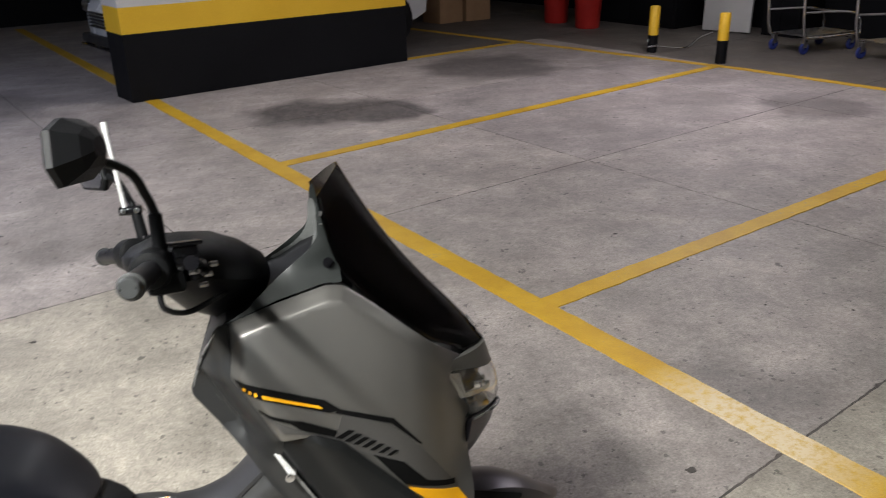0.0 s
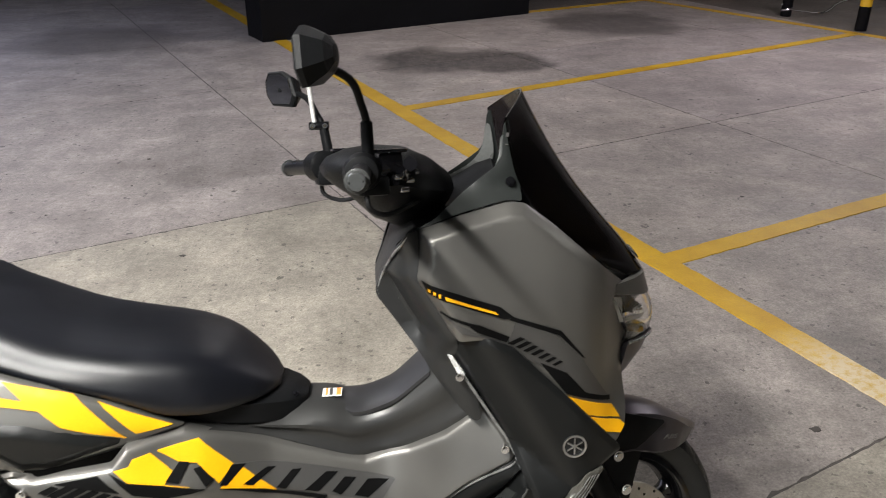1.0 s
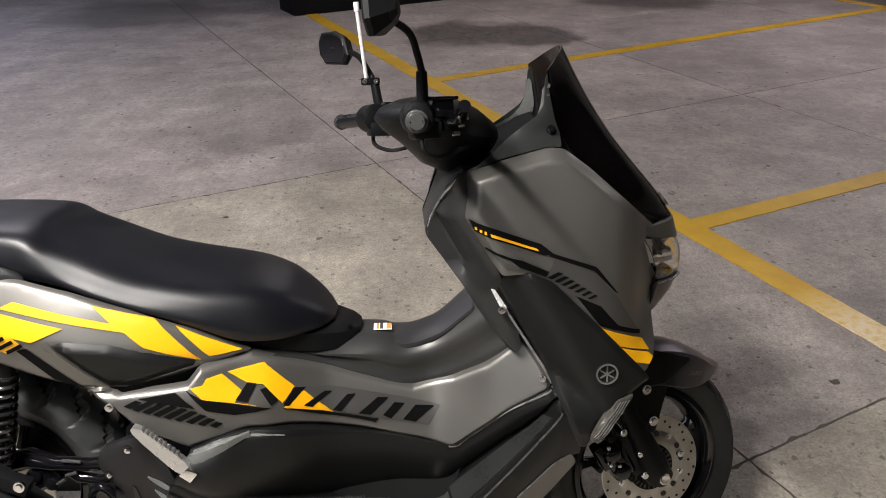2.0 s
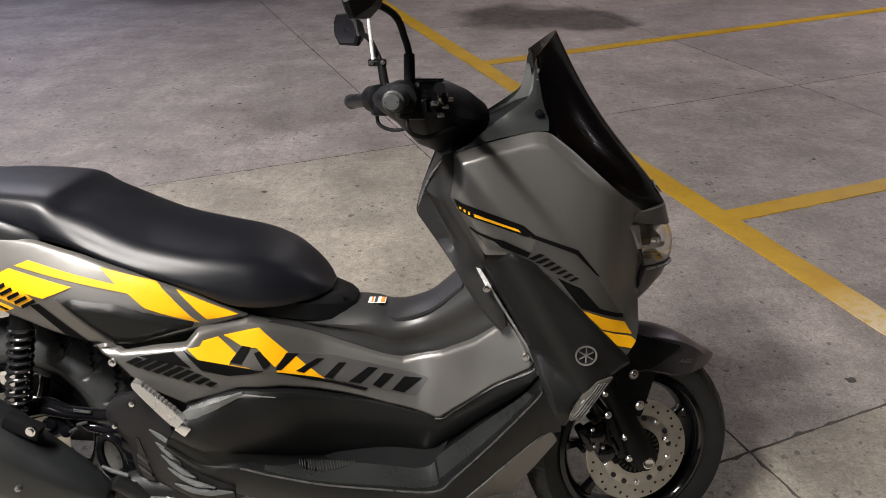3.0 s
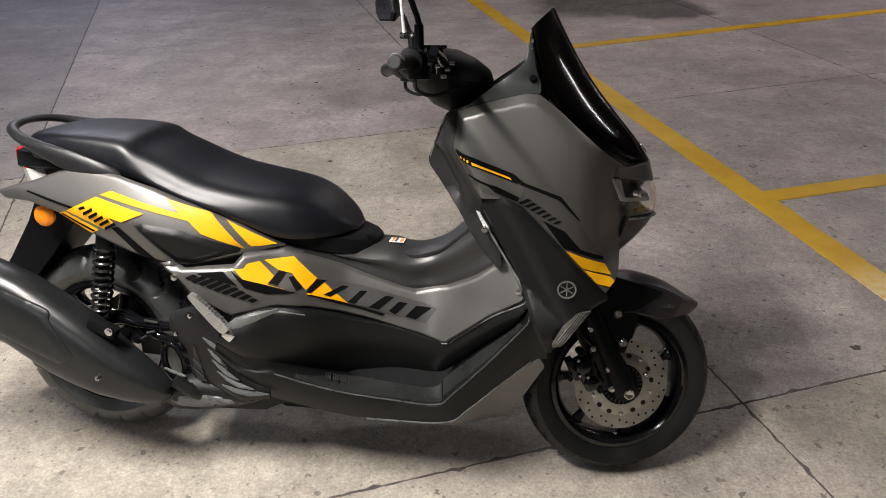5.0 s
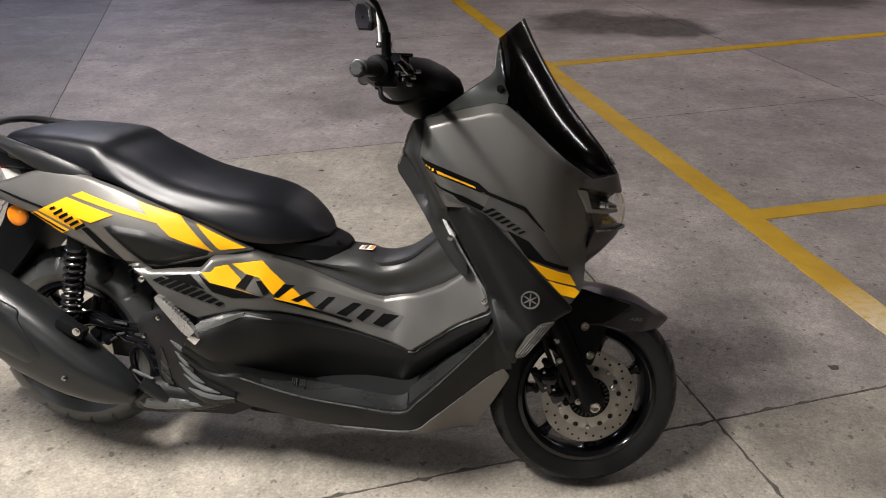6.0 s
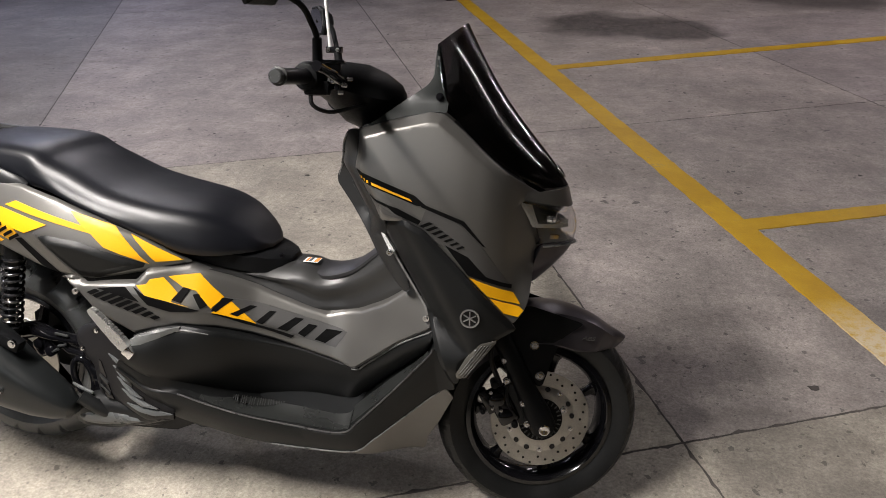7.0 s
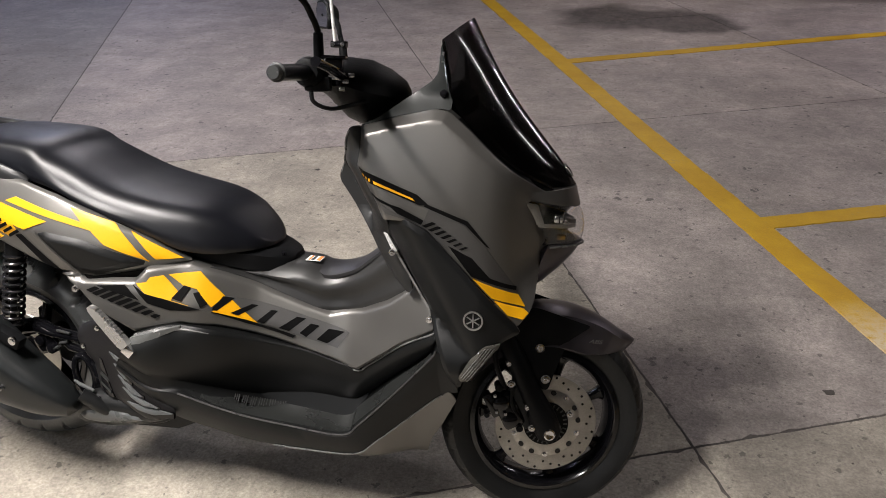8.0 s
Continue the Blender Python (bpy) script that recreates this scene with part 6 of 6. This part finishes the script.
# shock absorbers
for s in (-1, 1):
    top, foot = Vector((0.112, s * 0.162, 0.60)), Vector((0.055, s * 0.150, 0.345))
    d = (foot - top).normalized()
    bm = bmesh.new()
    add_tube(bm, [top, top + d * 0.05], 0.022, 16)
    add_tube(bm, [top + d * 0.05, top + d * 0.13], 0.013, 16)
    add_tube(bm, [top + d * 0.12, foot], 0.008, 12)
    add_tube(bm, [foot - d * 0.03, foot + d * 0.01], 0.020, 14)
    shock = part("shock_absorber", bm, M_BLK, scooter, "black rear shock absorber")
    side_v = d.cross(Vector((0, 1, 0))).normalized()
    v2 = d.cross(side_v)
    bm = bmesh.new()
    L = (foot - top).length - 0.06
    pts = []
    for k in range(11 * 14 + 1):
        a = 2 * math.pi * k / 14
        pts.append(top + d * (0.035 + L * k / (11 * 14)) + (side_v * math.cos(a) + v2 * math.sin(a)) * 0.0225)
    add_tube(bm, pts, 0.0042, 8)
    part("spring", bm, M_SPRING, shock, "gloss black coil spring")

# swing arm, engine and cooling cover
bm = bmesh.new()
for line, r in (([(0.045, -0.100, 0.345), (0.100, -0.112, 0.362), (0.150, -0.120, 0.352), (0.215, -0.122, 0.348), (0.300, -0.118, 0.352)], [0.022, 0.021, 0.015, 0.013, 0.016]), ([(0.150, -0.112, 0.345), (0.190, -0.118, 0.318), (0.232, -0.122, 0.312), (0.300, -0.118, 0.330)], [0.010, 0.012, 0.011, 0.014])):
    add_tube(bm, line, r, 14)
add_tube(bm, [(0.0, -0.10, RZ), (0.0, 0.14, RZ)], 0.024, 16)
swing = part("swing_arm", bm, M_GLOSSB, scooter, "black swing arm")
# Short grey bars paint the glints on the dark swing arm.
for p, q in (((0.168, -0.136, 0.366), (0.203, -0.136, 0.362)), ((0.168, -0.131, 0.330), (0.190, -0.131, 0.336)), ((0.150, -0.131, 0.312), (0.166, -0.131, 0.322))):
    bm = bmesh.new()
    add_tube(bm, [p, q], 0.0035, 8)
    part("glint_bar", bm, M_SLAT, swing, "short grey bar standing in for a glint")
bm = bmesh.new()
add_box(bm, (0.118, -0.098, 0.318), (0.070, 0.046, 0.050), 0.016, Matrix.Rotation(math.radians(-28), 3, "Y"), 3)
for dx, dz in ((-0.012, 0.008), (0.018, -0.010)):
    add_tube(bm, [(0.118 + dx, -0.11, 0.318 + dz), (0.118 + dx, -0.126, 0.318 + dz), (0.118 + dx, -0.128, 0.318 + dz)], [0.014, 0.013, 0.009], 16)
part("rear_caliper", bm, M_GLOSSB, scooter, "gloss black rear brake caliper")
bm = bmesh.new()
loop = [(0.244 + 0.026 * math.cos(a) - 0.006 * math.sin(a), -0.150, 0.266 + 0.048 * math.sin(a)) for a in (2 * math.pi * k / 24 for k in range(26))]
add_tube(bm, loop, 0.0085, 10)
add_rings(bm, [[Vector((x, y, z)) for x, z in ((0.268, a), (0.300, a), (0.300, b), (0.268, b))] for y, a, b in ((-0.120, 0.205, 0.335), (-0.152, 0.212, 0.325), (-0.156, 0.222, 0.315))])
part("casting_loop", bm, M_GLOSSB, scooter, "dark cast bracket with an open loop")
bm = bmesh.new()
add_tube(bm, [(0.229, -0.172, 0.258), (0.250, -0.176, 0.251), (0.284, -0.178, 0.241)], [0.0030, 0.0045, 0.0040], 8)
part("casting_rib", bm, M_GUARD, scooter, "thin pale casting rib")
bm = bmesh.new()
add_rings(bm, [[Vector((x, y, z)) for y, z in ((-w, a), (-w * 1.08, (a + b) / 2), (-w, b), (w, b), (w * 1.08, (a + b) / 2), (w, a))] for x, w, a, b in ((0.268, 0.085, 0.20, 0.35), (0.29, 0.115, 0.16, 0.42), (0.34, 0.125, 0.13, 0.46), (0.46, 0.115, 0.13, 0.44), (0.54, 0.09, 0.16, 0.36))])
part("engine", bm, M_ENG, scooter, "dark cast engine block")
bm = bmesh.new()
add_rings(bm, [[Vector((x, y, z)) for y, z in ((0.09, a), (0.15, a + 0.02), (0.165, (a + b) / 2), (0.15, b - 0.02), (0.09, b))] for x, a, b in ((-0.07, 0.20, 0.31), (0.0, 0.16, 0.36), (0.2, 0.15, 0.37), (0.42, 0.16, 0.36), (0.5, 0.2, 0.32))])
part("belt_case", bm, M_ENG, scooter, "dark cast belt case")
COVER = [(0.250, 0.393), (0.266, 0.408), (0.316, 0.426), (0.362, 0.420), (0.382, 0.380), (0.400, 0.342), (0.440, 0.292), (0.515, 0.236), (0.500, 0.214), (0.440, 0.202), (0.376, 0.224), (0.345, 0.232), (0.303, 0.240), (0.296, 0.290), (0.293, 0.318), (0.270, 0.338), (0.250, 0.370)]
w_cover = lambda x, z: 0.180 - 0.12 * max(0, 0.285 - x) + 0.03 * step(0.3, 0.45, x) - 0.010 * step(0.36, 0.42, z)
cover = part("cooling_cover", sheet(COVER, w_cover, 0.02, 0.012, 0.006, 0.005), M_COVER, scooter, "dark cooling cover")
SLAT = [((0.342, 0.356), (0.402, 0.334)), ((0.353, 0.329), (0.409, 0.299)), ((0.362, 0.302), (0.440, 0.266)), ((0.374, 0.274), (0.478, 0.243)), ((0.387, 0.241), (0.513, 0.232))]
for k, ((x, z), (x2, z2)) in enumerate(SLAT):
    dx, dz = x2 - x, z2 - z
    # Black sheet paints the shade in the gap below each slat.
    gap = [(x + 0.12 * dx, z + 0.12 * dz - 0.006), (x + 0.55 * dx, z + 0.55 * dz - 0.003), (x2, z2 - 0.001), (x2, z2 - 0.014), (x + 0.6 * dx, z + 0.6 * dz - 0.020)]
    part("cover_slot", sheet(gap, lambda a, b: w_cover(a, b) + 0.0035, 0.008, 0.012, 0.0, 0.0), M_GLOSSB, cover, "black sheet for the shaded gap under the slat")
    wide = 0.010 + 0.002 * k
    blade = [(x, z), (x + 0.45 * dx, z + 0.45 * dz + 0.003), (x2, z2), (x + 0.62 * dx, z + 0.62 * dz - wide * 0.62), (x + 0.30 * dx, z + 0.30 * dz - wide * 0.50)]
    part("cover_slat", sheet(blade, lambda a, b, z0=z + 0.4 * dz: w_cover(a, b) + 0.008 - 0.25 * (b - z0), 0.006, 0.006, 0.002, 0.002), M_GUARD, cover, "grey cover slat")
for poly in ([(0.312, 0.334), (0.318, 0.330), (0.331, 0.288), (0.314, 0.299)], [(0.312, 0.291), (0.331, 0.280), (0.346, 0.237), (0.322, 0.239), (0.311, 0.262)]):
    part("cover_slot", sheet(poly, lambda a, b: w_cover(a, b) + 0.003, 0.008, 0.012, 0.0, 0.0), M_GLOSSB, cover, "dark slot")
for poly in ([(0.312, 0.297), (0.333, 0.279), (0.333, 0.275), (0.312, 0.292)], [(0.311, 0.273), (0.338, 0.252), (0.339, 0.247), (0.311, 0.268)]):
    part("slot_rib", sheet(poly, lambda a, b: w_cover(a, b) + 0.007, 0.008, 0.012, 0.0, 0.001), M_SLAT, cover, "grey rib across the slot")
for x, z, r in ((0.307, 0.404, 0.0095), (0.270, 0.357, 0.0075)):
    bm = bmesh.new()
    y = -w_cover(x, z)
    add_tube(bm, [(x, y + 0.01, z), (x, y - 0.0022, z), (x, y - 0.0030, z), (x, y + 0.0005, z)], [r, r, r * 0.86, r * 0.80], 18)
    part("screw_recess", bm, M_GLOSSB, cover, "dark screw recess")
    bolt((x + 0.001, y - 0.001, z - 0.001), r * 0.46, parent=cover)
LOW = [(0.224, 0.205), (0.244, 0.226), (0.290, 0.240), (0.328, 0.250), (0.377, 0.236), (0.483, 0.214), (0.500, 0.206), (0.453, 0.184), (0.400, 0.164), (0.320, 0.146), (0.242, 0.142), (0.221, 0.160)]
w_low = lambda x, z: 0.176 + 0.014 * step(0.15, 0.20, z) - 0.025 * step(0.21, 0.25, z)
lower = part("lower_case", sheet(LOW, w_low, 0.06, 0.010, 0.010, 0.010), M_ENG, scooter, "dark lower engine case")
GUARD = [(0.240, 0.178), (0.268, 0.194), (0.300, 0.206), (0.337, 0.210), (0.380, 0.203), (0.430, 0.190), (0.400, 0.180), (0.360, 0.170), (0.300, 0.162), (0.256, 0.163)]
part("case_guard", sheet(GUARD, lambda x, z: w_low(x, z) + 0.010 - 0.25 * (z - 0.17), 0.02, 0.010, 0.010, 0.006), M_GUARD, lower, "grey lower guard")
bm = bmesh.new()
add_tube(bm, [(0.298, -0.170, 0.219), (0.298, -0.190, 0.217), (0.298, -0.1905, 0.217)], [0.010, 0.010, 0.004], 16)
part("screw_recess", bm, M_GLOSSB, lower, "dark screw recess")

# muffler
bm = bmesh.new()
MUF = [(-0.360, 0.520, 0.050, 0.040), (-0.345, 0.514, 0.070, 0.055), (-0.25, 0.472, 0.085, 0.062), (-0.105, 0.408, 0.088, 0.066), (0.0, 0.341, 0.090, 0.067), (0.06, 0.305, 0.082, 0.066), (0.11, 0.273, 0.070, 0.062), (0.17, 0.244, 0.055, 0.054), (0.215, 0.225, 0.040, 0.045), (0.250, 0.210, 0.022, 0.030), (0.258, 0.206, 0.008, 0.012)]
rings = []
for x, z, hz, hy in MUF:
    ring = []
    for k in range(28):
        a = 2 * math.pi * k / 28
        c, s_ = math.cos(a), math.sin(a)
        q = (abs(c) ** 3.0 + abs(s_) ** 3.0) ** (-1 / 3.0)
        ring.append(Vector((x + 0.35 * hz * s_ * q, -0.208 - hy * c * q - 0.008 * s_, z + hz * s_ * q)))
    rings.append(ring)
add_rings(bm, rings)
muffler = part("muffler", bm, M_MUF, scooter, "large black muffler")


def w_muf(x, z):
    zc = curve(x, [(r[0], r[1]) for r in MUF])
    x -= 0.35 * (z - zc)
    zc, hz, hy = (curve(x, [(r[0], r[k]) for r in MUF]) for k in (1, 2, 3))
    d = min(0.97, abs(z - zc) / hz)
    return 0.208 + hy * (1 - d ** 3) ** (1 / 3) + 0.008 * (z - zc) / hz


SHIELD = [(-0.330, 0.566), (-0.090, 0.478), (-0.020, 0.447), (0.008, 0.432), (0.007, 0.412), (0.061, 0.322), (0.020, 0.300), (-0.10, 0.352), (-0.29, 0.440)]
part("heat_shield", sheet(SHIELD, lambda x, z: w_muf(x, z) + 0.005, 0.01, 0.012, 0.006, 0.004), M_MUF, muffler, "black heat shield plate")
bm = bmesh.new()
add_box(bm, (0.118, -0.232, 0.385), (0.075, 0.03, 0.030), 0.008, Matrix.Rotation(math.radians(24), 3, "Y"))
part("muffler_bracket", bm, M_BLK, muffler, "black muffler bracket")
bolt((0.142, -0.250, 0.384), 0.008)
bolt((0.112, -0.274, 0.272), 0.005, material=M_STEEL)
bm = bmesh.new()
add_tube(bm, bend([(0.265, -0.20, 0.240), (0.33, -0.175, 0.19), (0.42, -0.12, 0.16), (0.50, -0.06, 0.2)], 5), 0.016, 12)
part("exhaust_pipe", bm, M_ENG, muffler, "dark exhaust pipe")

# folded pillion pegs
for s in (-1, 1):
    bm = bmesh.new()
    a, b = Vector((0.352, s * 0.248, 0.492)), Vector((0.436, s * 0.252, 0.408))
    d = (b - a).normalized()
    o = Vector((d.z, 0, -d.x))
    rings = []
    for t, w in ((0, 0.003), (0.06, 0.007), (0.3, 0.010), (0.75, 0.013), (0.9, 0.013), (1, 0.010)):
        p = a.lerp(b, t)
        rings.append([p + o * w + Vector((0, -s * 0.008, 0)), p + o * w + Vector((0, s * 0.008, 0)), p - o * w + Vector((0, s * 0.008, 0)), p - o * w + Vector((0, -s * 0.008, 0))])
    add_rings(bm, rings)
    for k in range(9):
        add_box(bm, a.lerp(b, 0.12 + 0.078 * k) - o * (0.008 + 0.0006 * k), (0.005, 0.015, 0.005), 0.001, Matrix.Rotation(math.radians(45), 3, "Y"))
    peg = part("pillion_peg", bm, M_ALU, scooter, "serrated aluminium pillion peg, folded")
    bm = bmesh.new()
    add_box(bm, b + Vector((0.004, -s * 0.010, -0.010)), (0.026, 0.034, 0.024), 0.004, Matrix.Rotation(math.radians(40), 3, "Y"))
    part("peg_bracket", bm, M_CHROME, peg, "cast peg bracket")

# side stand on the left
bm = bmesh.new()
add_tube(bm, bend([(0.50, 0.10, 0.16), (0.46, 0.20, 0.09), (0.43, 0.295, 0.0640)], 4), 0.011, 10)
add_box(bm, (0.43, 0.30, 0.0625), (0.05, 0.04, 0.008), 0.002, Matrix.Rotation(math.radians(11), 3, "X"))
part("side_stand", bm, M_BLK, scooter, "black side stand")
# ---- handlebar (turns with the fork)
bm = bmesh.new()
rings = []
for x, zc, hw, hz in ((0.790, 0.990, 0.04, 0.010), (0.805, 0.990, 0.095, 0.024), (0.835, 0.985, 0.130, 0.040), (0.875, 0.968, 0.155, 0.062), (0.925, 0.955, 0.150, 0.070), (0.965, 0.950, 0.120, 0.058), (0.998, 0.950, 0.075, 0.034), (1.008, 0.952, 0.03, 0.012)):
    rings.append([Vector((x, hw * math.cos(a) * (1 - 0.42 * max(0, -math.sin(a))), zc + hz * (math.sin(a) if math.sin(a) > 0 else 1.06 * math.sin(a)))) for a in (2 * math.pi * k / 24 for k in range(24))])
add_rings(bm, rings)
cowl = part("handlebar_cowl", steered(bm), M_BLK, scooter, "black handlebar cowl")
for s in (-1, 1):
    a, b = Vector((0.825, s * 0.150, 0.992)), Vector((0.772, s * 0.340, 0.984))
    d = (b - a).normalized()
    bm = bmesh.new()
    pts, rad = [], []
    for k in range(25):
        t = 0.30 + 0.62 * k / 24
        pts.append(a.lerp(b, t))
        rad.append(0.0152 if k % 2 else 0.0146)
    add_tube(bm, pts, rad, 18)
    grip = part("grip", steered(bm), M_GRIP, scooter, "black ribbed rubber grip")
    bm = bmesh.new()
    add_tube(bm, [a.lerp(b, q) for q in (0.90, 0.905, 0.92, 0.925)], [0.0145, 0.0172, 0.0172, 0.0145], 24)
    add_tube(bm, [a.lerp(b, q) for q in (0.93, 0.935, 0.975, 0.995, 0.996, 0.98)], [0.0115, 0.0138, 0.0142, 0.0115, 0.0085, 0.007], 20)
    part("bar_end", steered(bm), M_SLAT, grip, "grey bar end weight with a flange")
    bm = bmesh.new()
    add_tube(bm, [a.lerp(b, 0.97), a.lerp(b, 0.992), a.lerp(b, 0.993)], [0.0072, 0.0072, 0.005], 18)
    part("bar_end_cap", steered(bm), M_STEEL, grip, "bright bar end cap")
    bm = bmesh.new()
    add_tube(bm, [a.lerp(b, 0.04), a.lerp(b, 0.06), a.lerp(b, 0.24), a.lerp(b, 0.30), a.lerp(b, 0.31)], [0.022, 0.029, 0.029, 0.025, 0.018], 20)
    add_box(bm, a.lerp(b, 0.13) + Vector((0.012, 0, -0.022)), (0.05, 0.05, 0.03), 0.008)
    switch = part("switch_housing", steered(bm), M_BLK, scooter, "black switch housing")
    bm = bmesh.new()
    add_box(bm, a.lerp(b, 0.12) + Vector((0.042, 0, 0.012)), (0.034, 0.038, 0.030), 0.005)
    add_box(bm, a.lerp(b, 0.12) + Vector((0.042, 0, 0.029)), (0.046, 0.050, 0.006), 0.002)
    add_tube(bm, [a.lerp(b, 0.12) + Vector((0.048, 0, -0.004)), a.lerp(b, 0.12) + Vector((0.048, 0, -0.024))], 0.011, 14)
    part("brake_reservoir", steered(bm), M_GLOSSB, switch, "gloss black brake fluid reservoir")
    bm = bmesh.new()
    piv = a.lerp(b, 0.16) + Vector((0.055, 0, -0.004))
    add_tube(bm, bend([piv, piv + Vector((0.006, s * 0.035, -0.002)), piv + Vector((-0.010, s * 0.10, 0.010)), piv + Vector((-0.026, s * 0.160, 0.018))], 5), [0.0100] * 10 + [0.0085] * 5 + [0.0095], 10)
    part("brake_lever", steered(bm), M_GLOSSB, switch, "gloss black brake lever")
    bm = bmesh.new()
    for k, (dx, dz) in enumerate(((0.045, -0.010), (0.065, -0.016), (0.058, -0.030), (0.075, -0.004))):
        add_box(bm, a.lerp(b, 0.10) + Vector((dx, s * (0.034 - 0.004 * k), dz)), (0.012, 0.012, 0.008), 0.002)
    part("lever_fitting", steered(bm), M_CHROME, switch, "bright lever fittings")
    bm = bmesh.new()
    add_tube(bm, bend([a.lerp(b, 0.22) + Vector((0.005, 0, -0.030)), a.lerp(b, 0.22) + Vector((0.010, 0, -0.055)), a.lerp(b, 0.12) + Vector((0.035, 0, -0.068)), a.lerp(b, 0.0) + Vector((0.07, 0, -0.060)), a.lerp(b, -0.2) + Vector((0.10, 0, -0.05))], 5), 0.0042, 8)
    part("throttle_cable" if s < 0 else "cable", steered(bm), M_RUBBER, switch, "black cable loop")


# mirrors, placed as they stand with the bar turned
def mirror(stem, centre, yaw, tilt, size, label):
    bm = bmesh.new()
    add_tube(bm, [stem[0], Vector(stem[0]).lerp(Vector(stem[1]), 0.96), stem[1]], [0.0105, 0.0095, 0.007], 14)
    ob = part("mirror", bm, M_BLK, scooter, label)
    bm = bmesh.new()
    add_tube(bm, bend([Vector(p) for p in stem[1:]] + [Vector(centre)], 5), 0.0062, 10)
    part("stem", bm, M_BLK, ob, "black bent stem")
    turn = Matrix.Translation(centre) @ Matrix.Rotation(math.radians(yaw), 4, "Z") @ Matrix.Rotation(math.radians(tilt), 4, "Y") @ Matrix.Scale(size, 4)
    shape = [(-0.078, -0.014), (-0.060, -0.042), (0.042, -0.044), (0.072, -0.018), (0.076, 0.018), (0.058, 0.043), (-0.006, 0.048), (-0.056, 0.034)]
    bm = bmesh.new()
    rings = []
    for x, k in ((-0.004, 0.93), (0.0, 1.0), (0.009, 0.99), (0.036, 0.62), (0.046, 0.30), (0.047, 0.05)):
        rings.append([Vector((x, y * k, z * k)) for y, z in shape])
    add_rings(bm, rings)
    bmesh.ops.transform(bm, matrix=turn, verts=bm.verts[:])
    part("housing", bm, M_BLK, ob, "black angular mirror housing", smooth=False)
    bm = bmesh.new()
    add_rings(bm, [[Vector((x, y * k, z * k)) for y, z in shape] for x, k in ((-0.003, 0.84), (-0.0052, 0.83))])
    bmesh.ops.transform(bm, matrix=turn, verts=bm.verts[:])
    part("mirror_glass", bm, M_MIRROR, ob, "mirror glass")


mirror([(0.873, -0.188, 1.020), (0.872, -0.186, 1.088), (0.866, -0.196, 1.112), (0.850, -0.225, 1.152)], (0.797, -0.288, 1.183), -9, -8, 0.88, "black rear-view mirror on a bent stem")
mirror([(0.792, 0.196, 0.985), (0.783, 0.205, 1.040), (0.772, 0.222, 1.060), (0.745, 0.268, 1.094)], (0.690, 0.328, 1.106), 36, 0, 0.80, "black rear-view mirror on a bent stem")
bm = bmesh.new()
add_tube(bm, [(0.766, 0.200, 1.048), (0.752, 0.204, 1.190)], 0.0042, 12)
add_tube(bm, [(0.7525, 0.204, 1.185), (0.751, 0.204, 1.204)], 0.0062, 10)
rod = part("clamp_rod", bm, M_ROD, scooter, "bright metal rod clamped to the mirror stem")
bm = bmesh.new()
add_box(bm, (0.775, 0.206, 1.042), (0.040, 0.022, 0.016), 0.004)
part("rod_clamp", bm, M_GLOSSB, rod, "black clamp")
for dx in (-0.012, 0.012):
    bolt((0.775 + dx, 0.194, 1.043), 0.004, parent=rod)

# ---------------------------------------------------------------- the floor's slabs
def slab_mesh(material):
    rng = random.Random(11)
    bm = bmesh.new()
    corners = [(-1.20, -1.1625), (1.20, -1.1625), (1.20, 1.1625), (-1.20, 1.1625)]
    edge = []
    for (ax, ay), (bx, by) in zip(corners, corners[1:] + corners[:1]):
        for k in range(110):
            t = k / 110
            j = rng.uniform(0.0, 0.0030) + (rng.uniform(0.003, 0.009) if rng.random() < 0.07 else 0)
            edge.append((ax + (bx - ax) * t, ay + (by - ay) * t, j))
    def ring(inset, z):
        return [bm.verts.new((x * (1 - (inset + j) / 1.20), y * (1 - (inset + j) / 1.1625), z)) for x, y, j in edge]
    rows = [ring(0.0012, -0.02), ring(0.0012, -0.003), ring(0.0026, 0.0)]
    n = len(edge)
    for a, b in zip(rows, rows[1:]):
        for k in range(n):
            bm.faces.new((a[k], a[(k + 1) % n], b[(k + 1) % n], b[k]))
    bm.faces.new(rows[-1])
    bmesh.ops.recalc_face_normals(bm, faces=bm.faces[:])
    me = bpy.data.meshes.new("slab")
    bm.to_mesh(me)
    bm.free()
    me.materials.append(material)
    return me


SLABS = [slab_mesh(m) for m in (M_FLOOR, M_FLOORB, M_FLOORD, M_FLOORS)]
JU = [-9.6, -7.6, -5.2, -2.95, -0.57, 1.673, 4.195, 6.58, 7.68, 9.3, 11.0]
JV = [-9.9, -7.55, -5.2, -2.83, -0.47, 1.95, 4.24, 6.02, 8.4, 11.3, 13.2]
back = floor.matrix_world.inverted()
for u0, u1 in zip(JU, JU[1:]):
    for v0, v1 in zip(JV, JV[1:]):
        beige = v1 < 2.0 and (u1 < 1.8 or v1 < 0)
        # Slabs past the far line and behind the pillar use a darker tone.
        darker = u0 > 7.6 or (v0 > 6.0 and u0 > 4.0)
        ob = new("slab", SLABS[2 if darker else 1 if beige else 3 if u1 < 0 and v0 > 1.9 else 0])
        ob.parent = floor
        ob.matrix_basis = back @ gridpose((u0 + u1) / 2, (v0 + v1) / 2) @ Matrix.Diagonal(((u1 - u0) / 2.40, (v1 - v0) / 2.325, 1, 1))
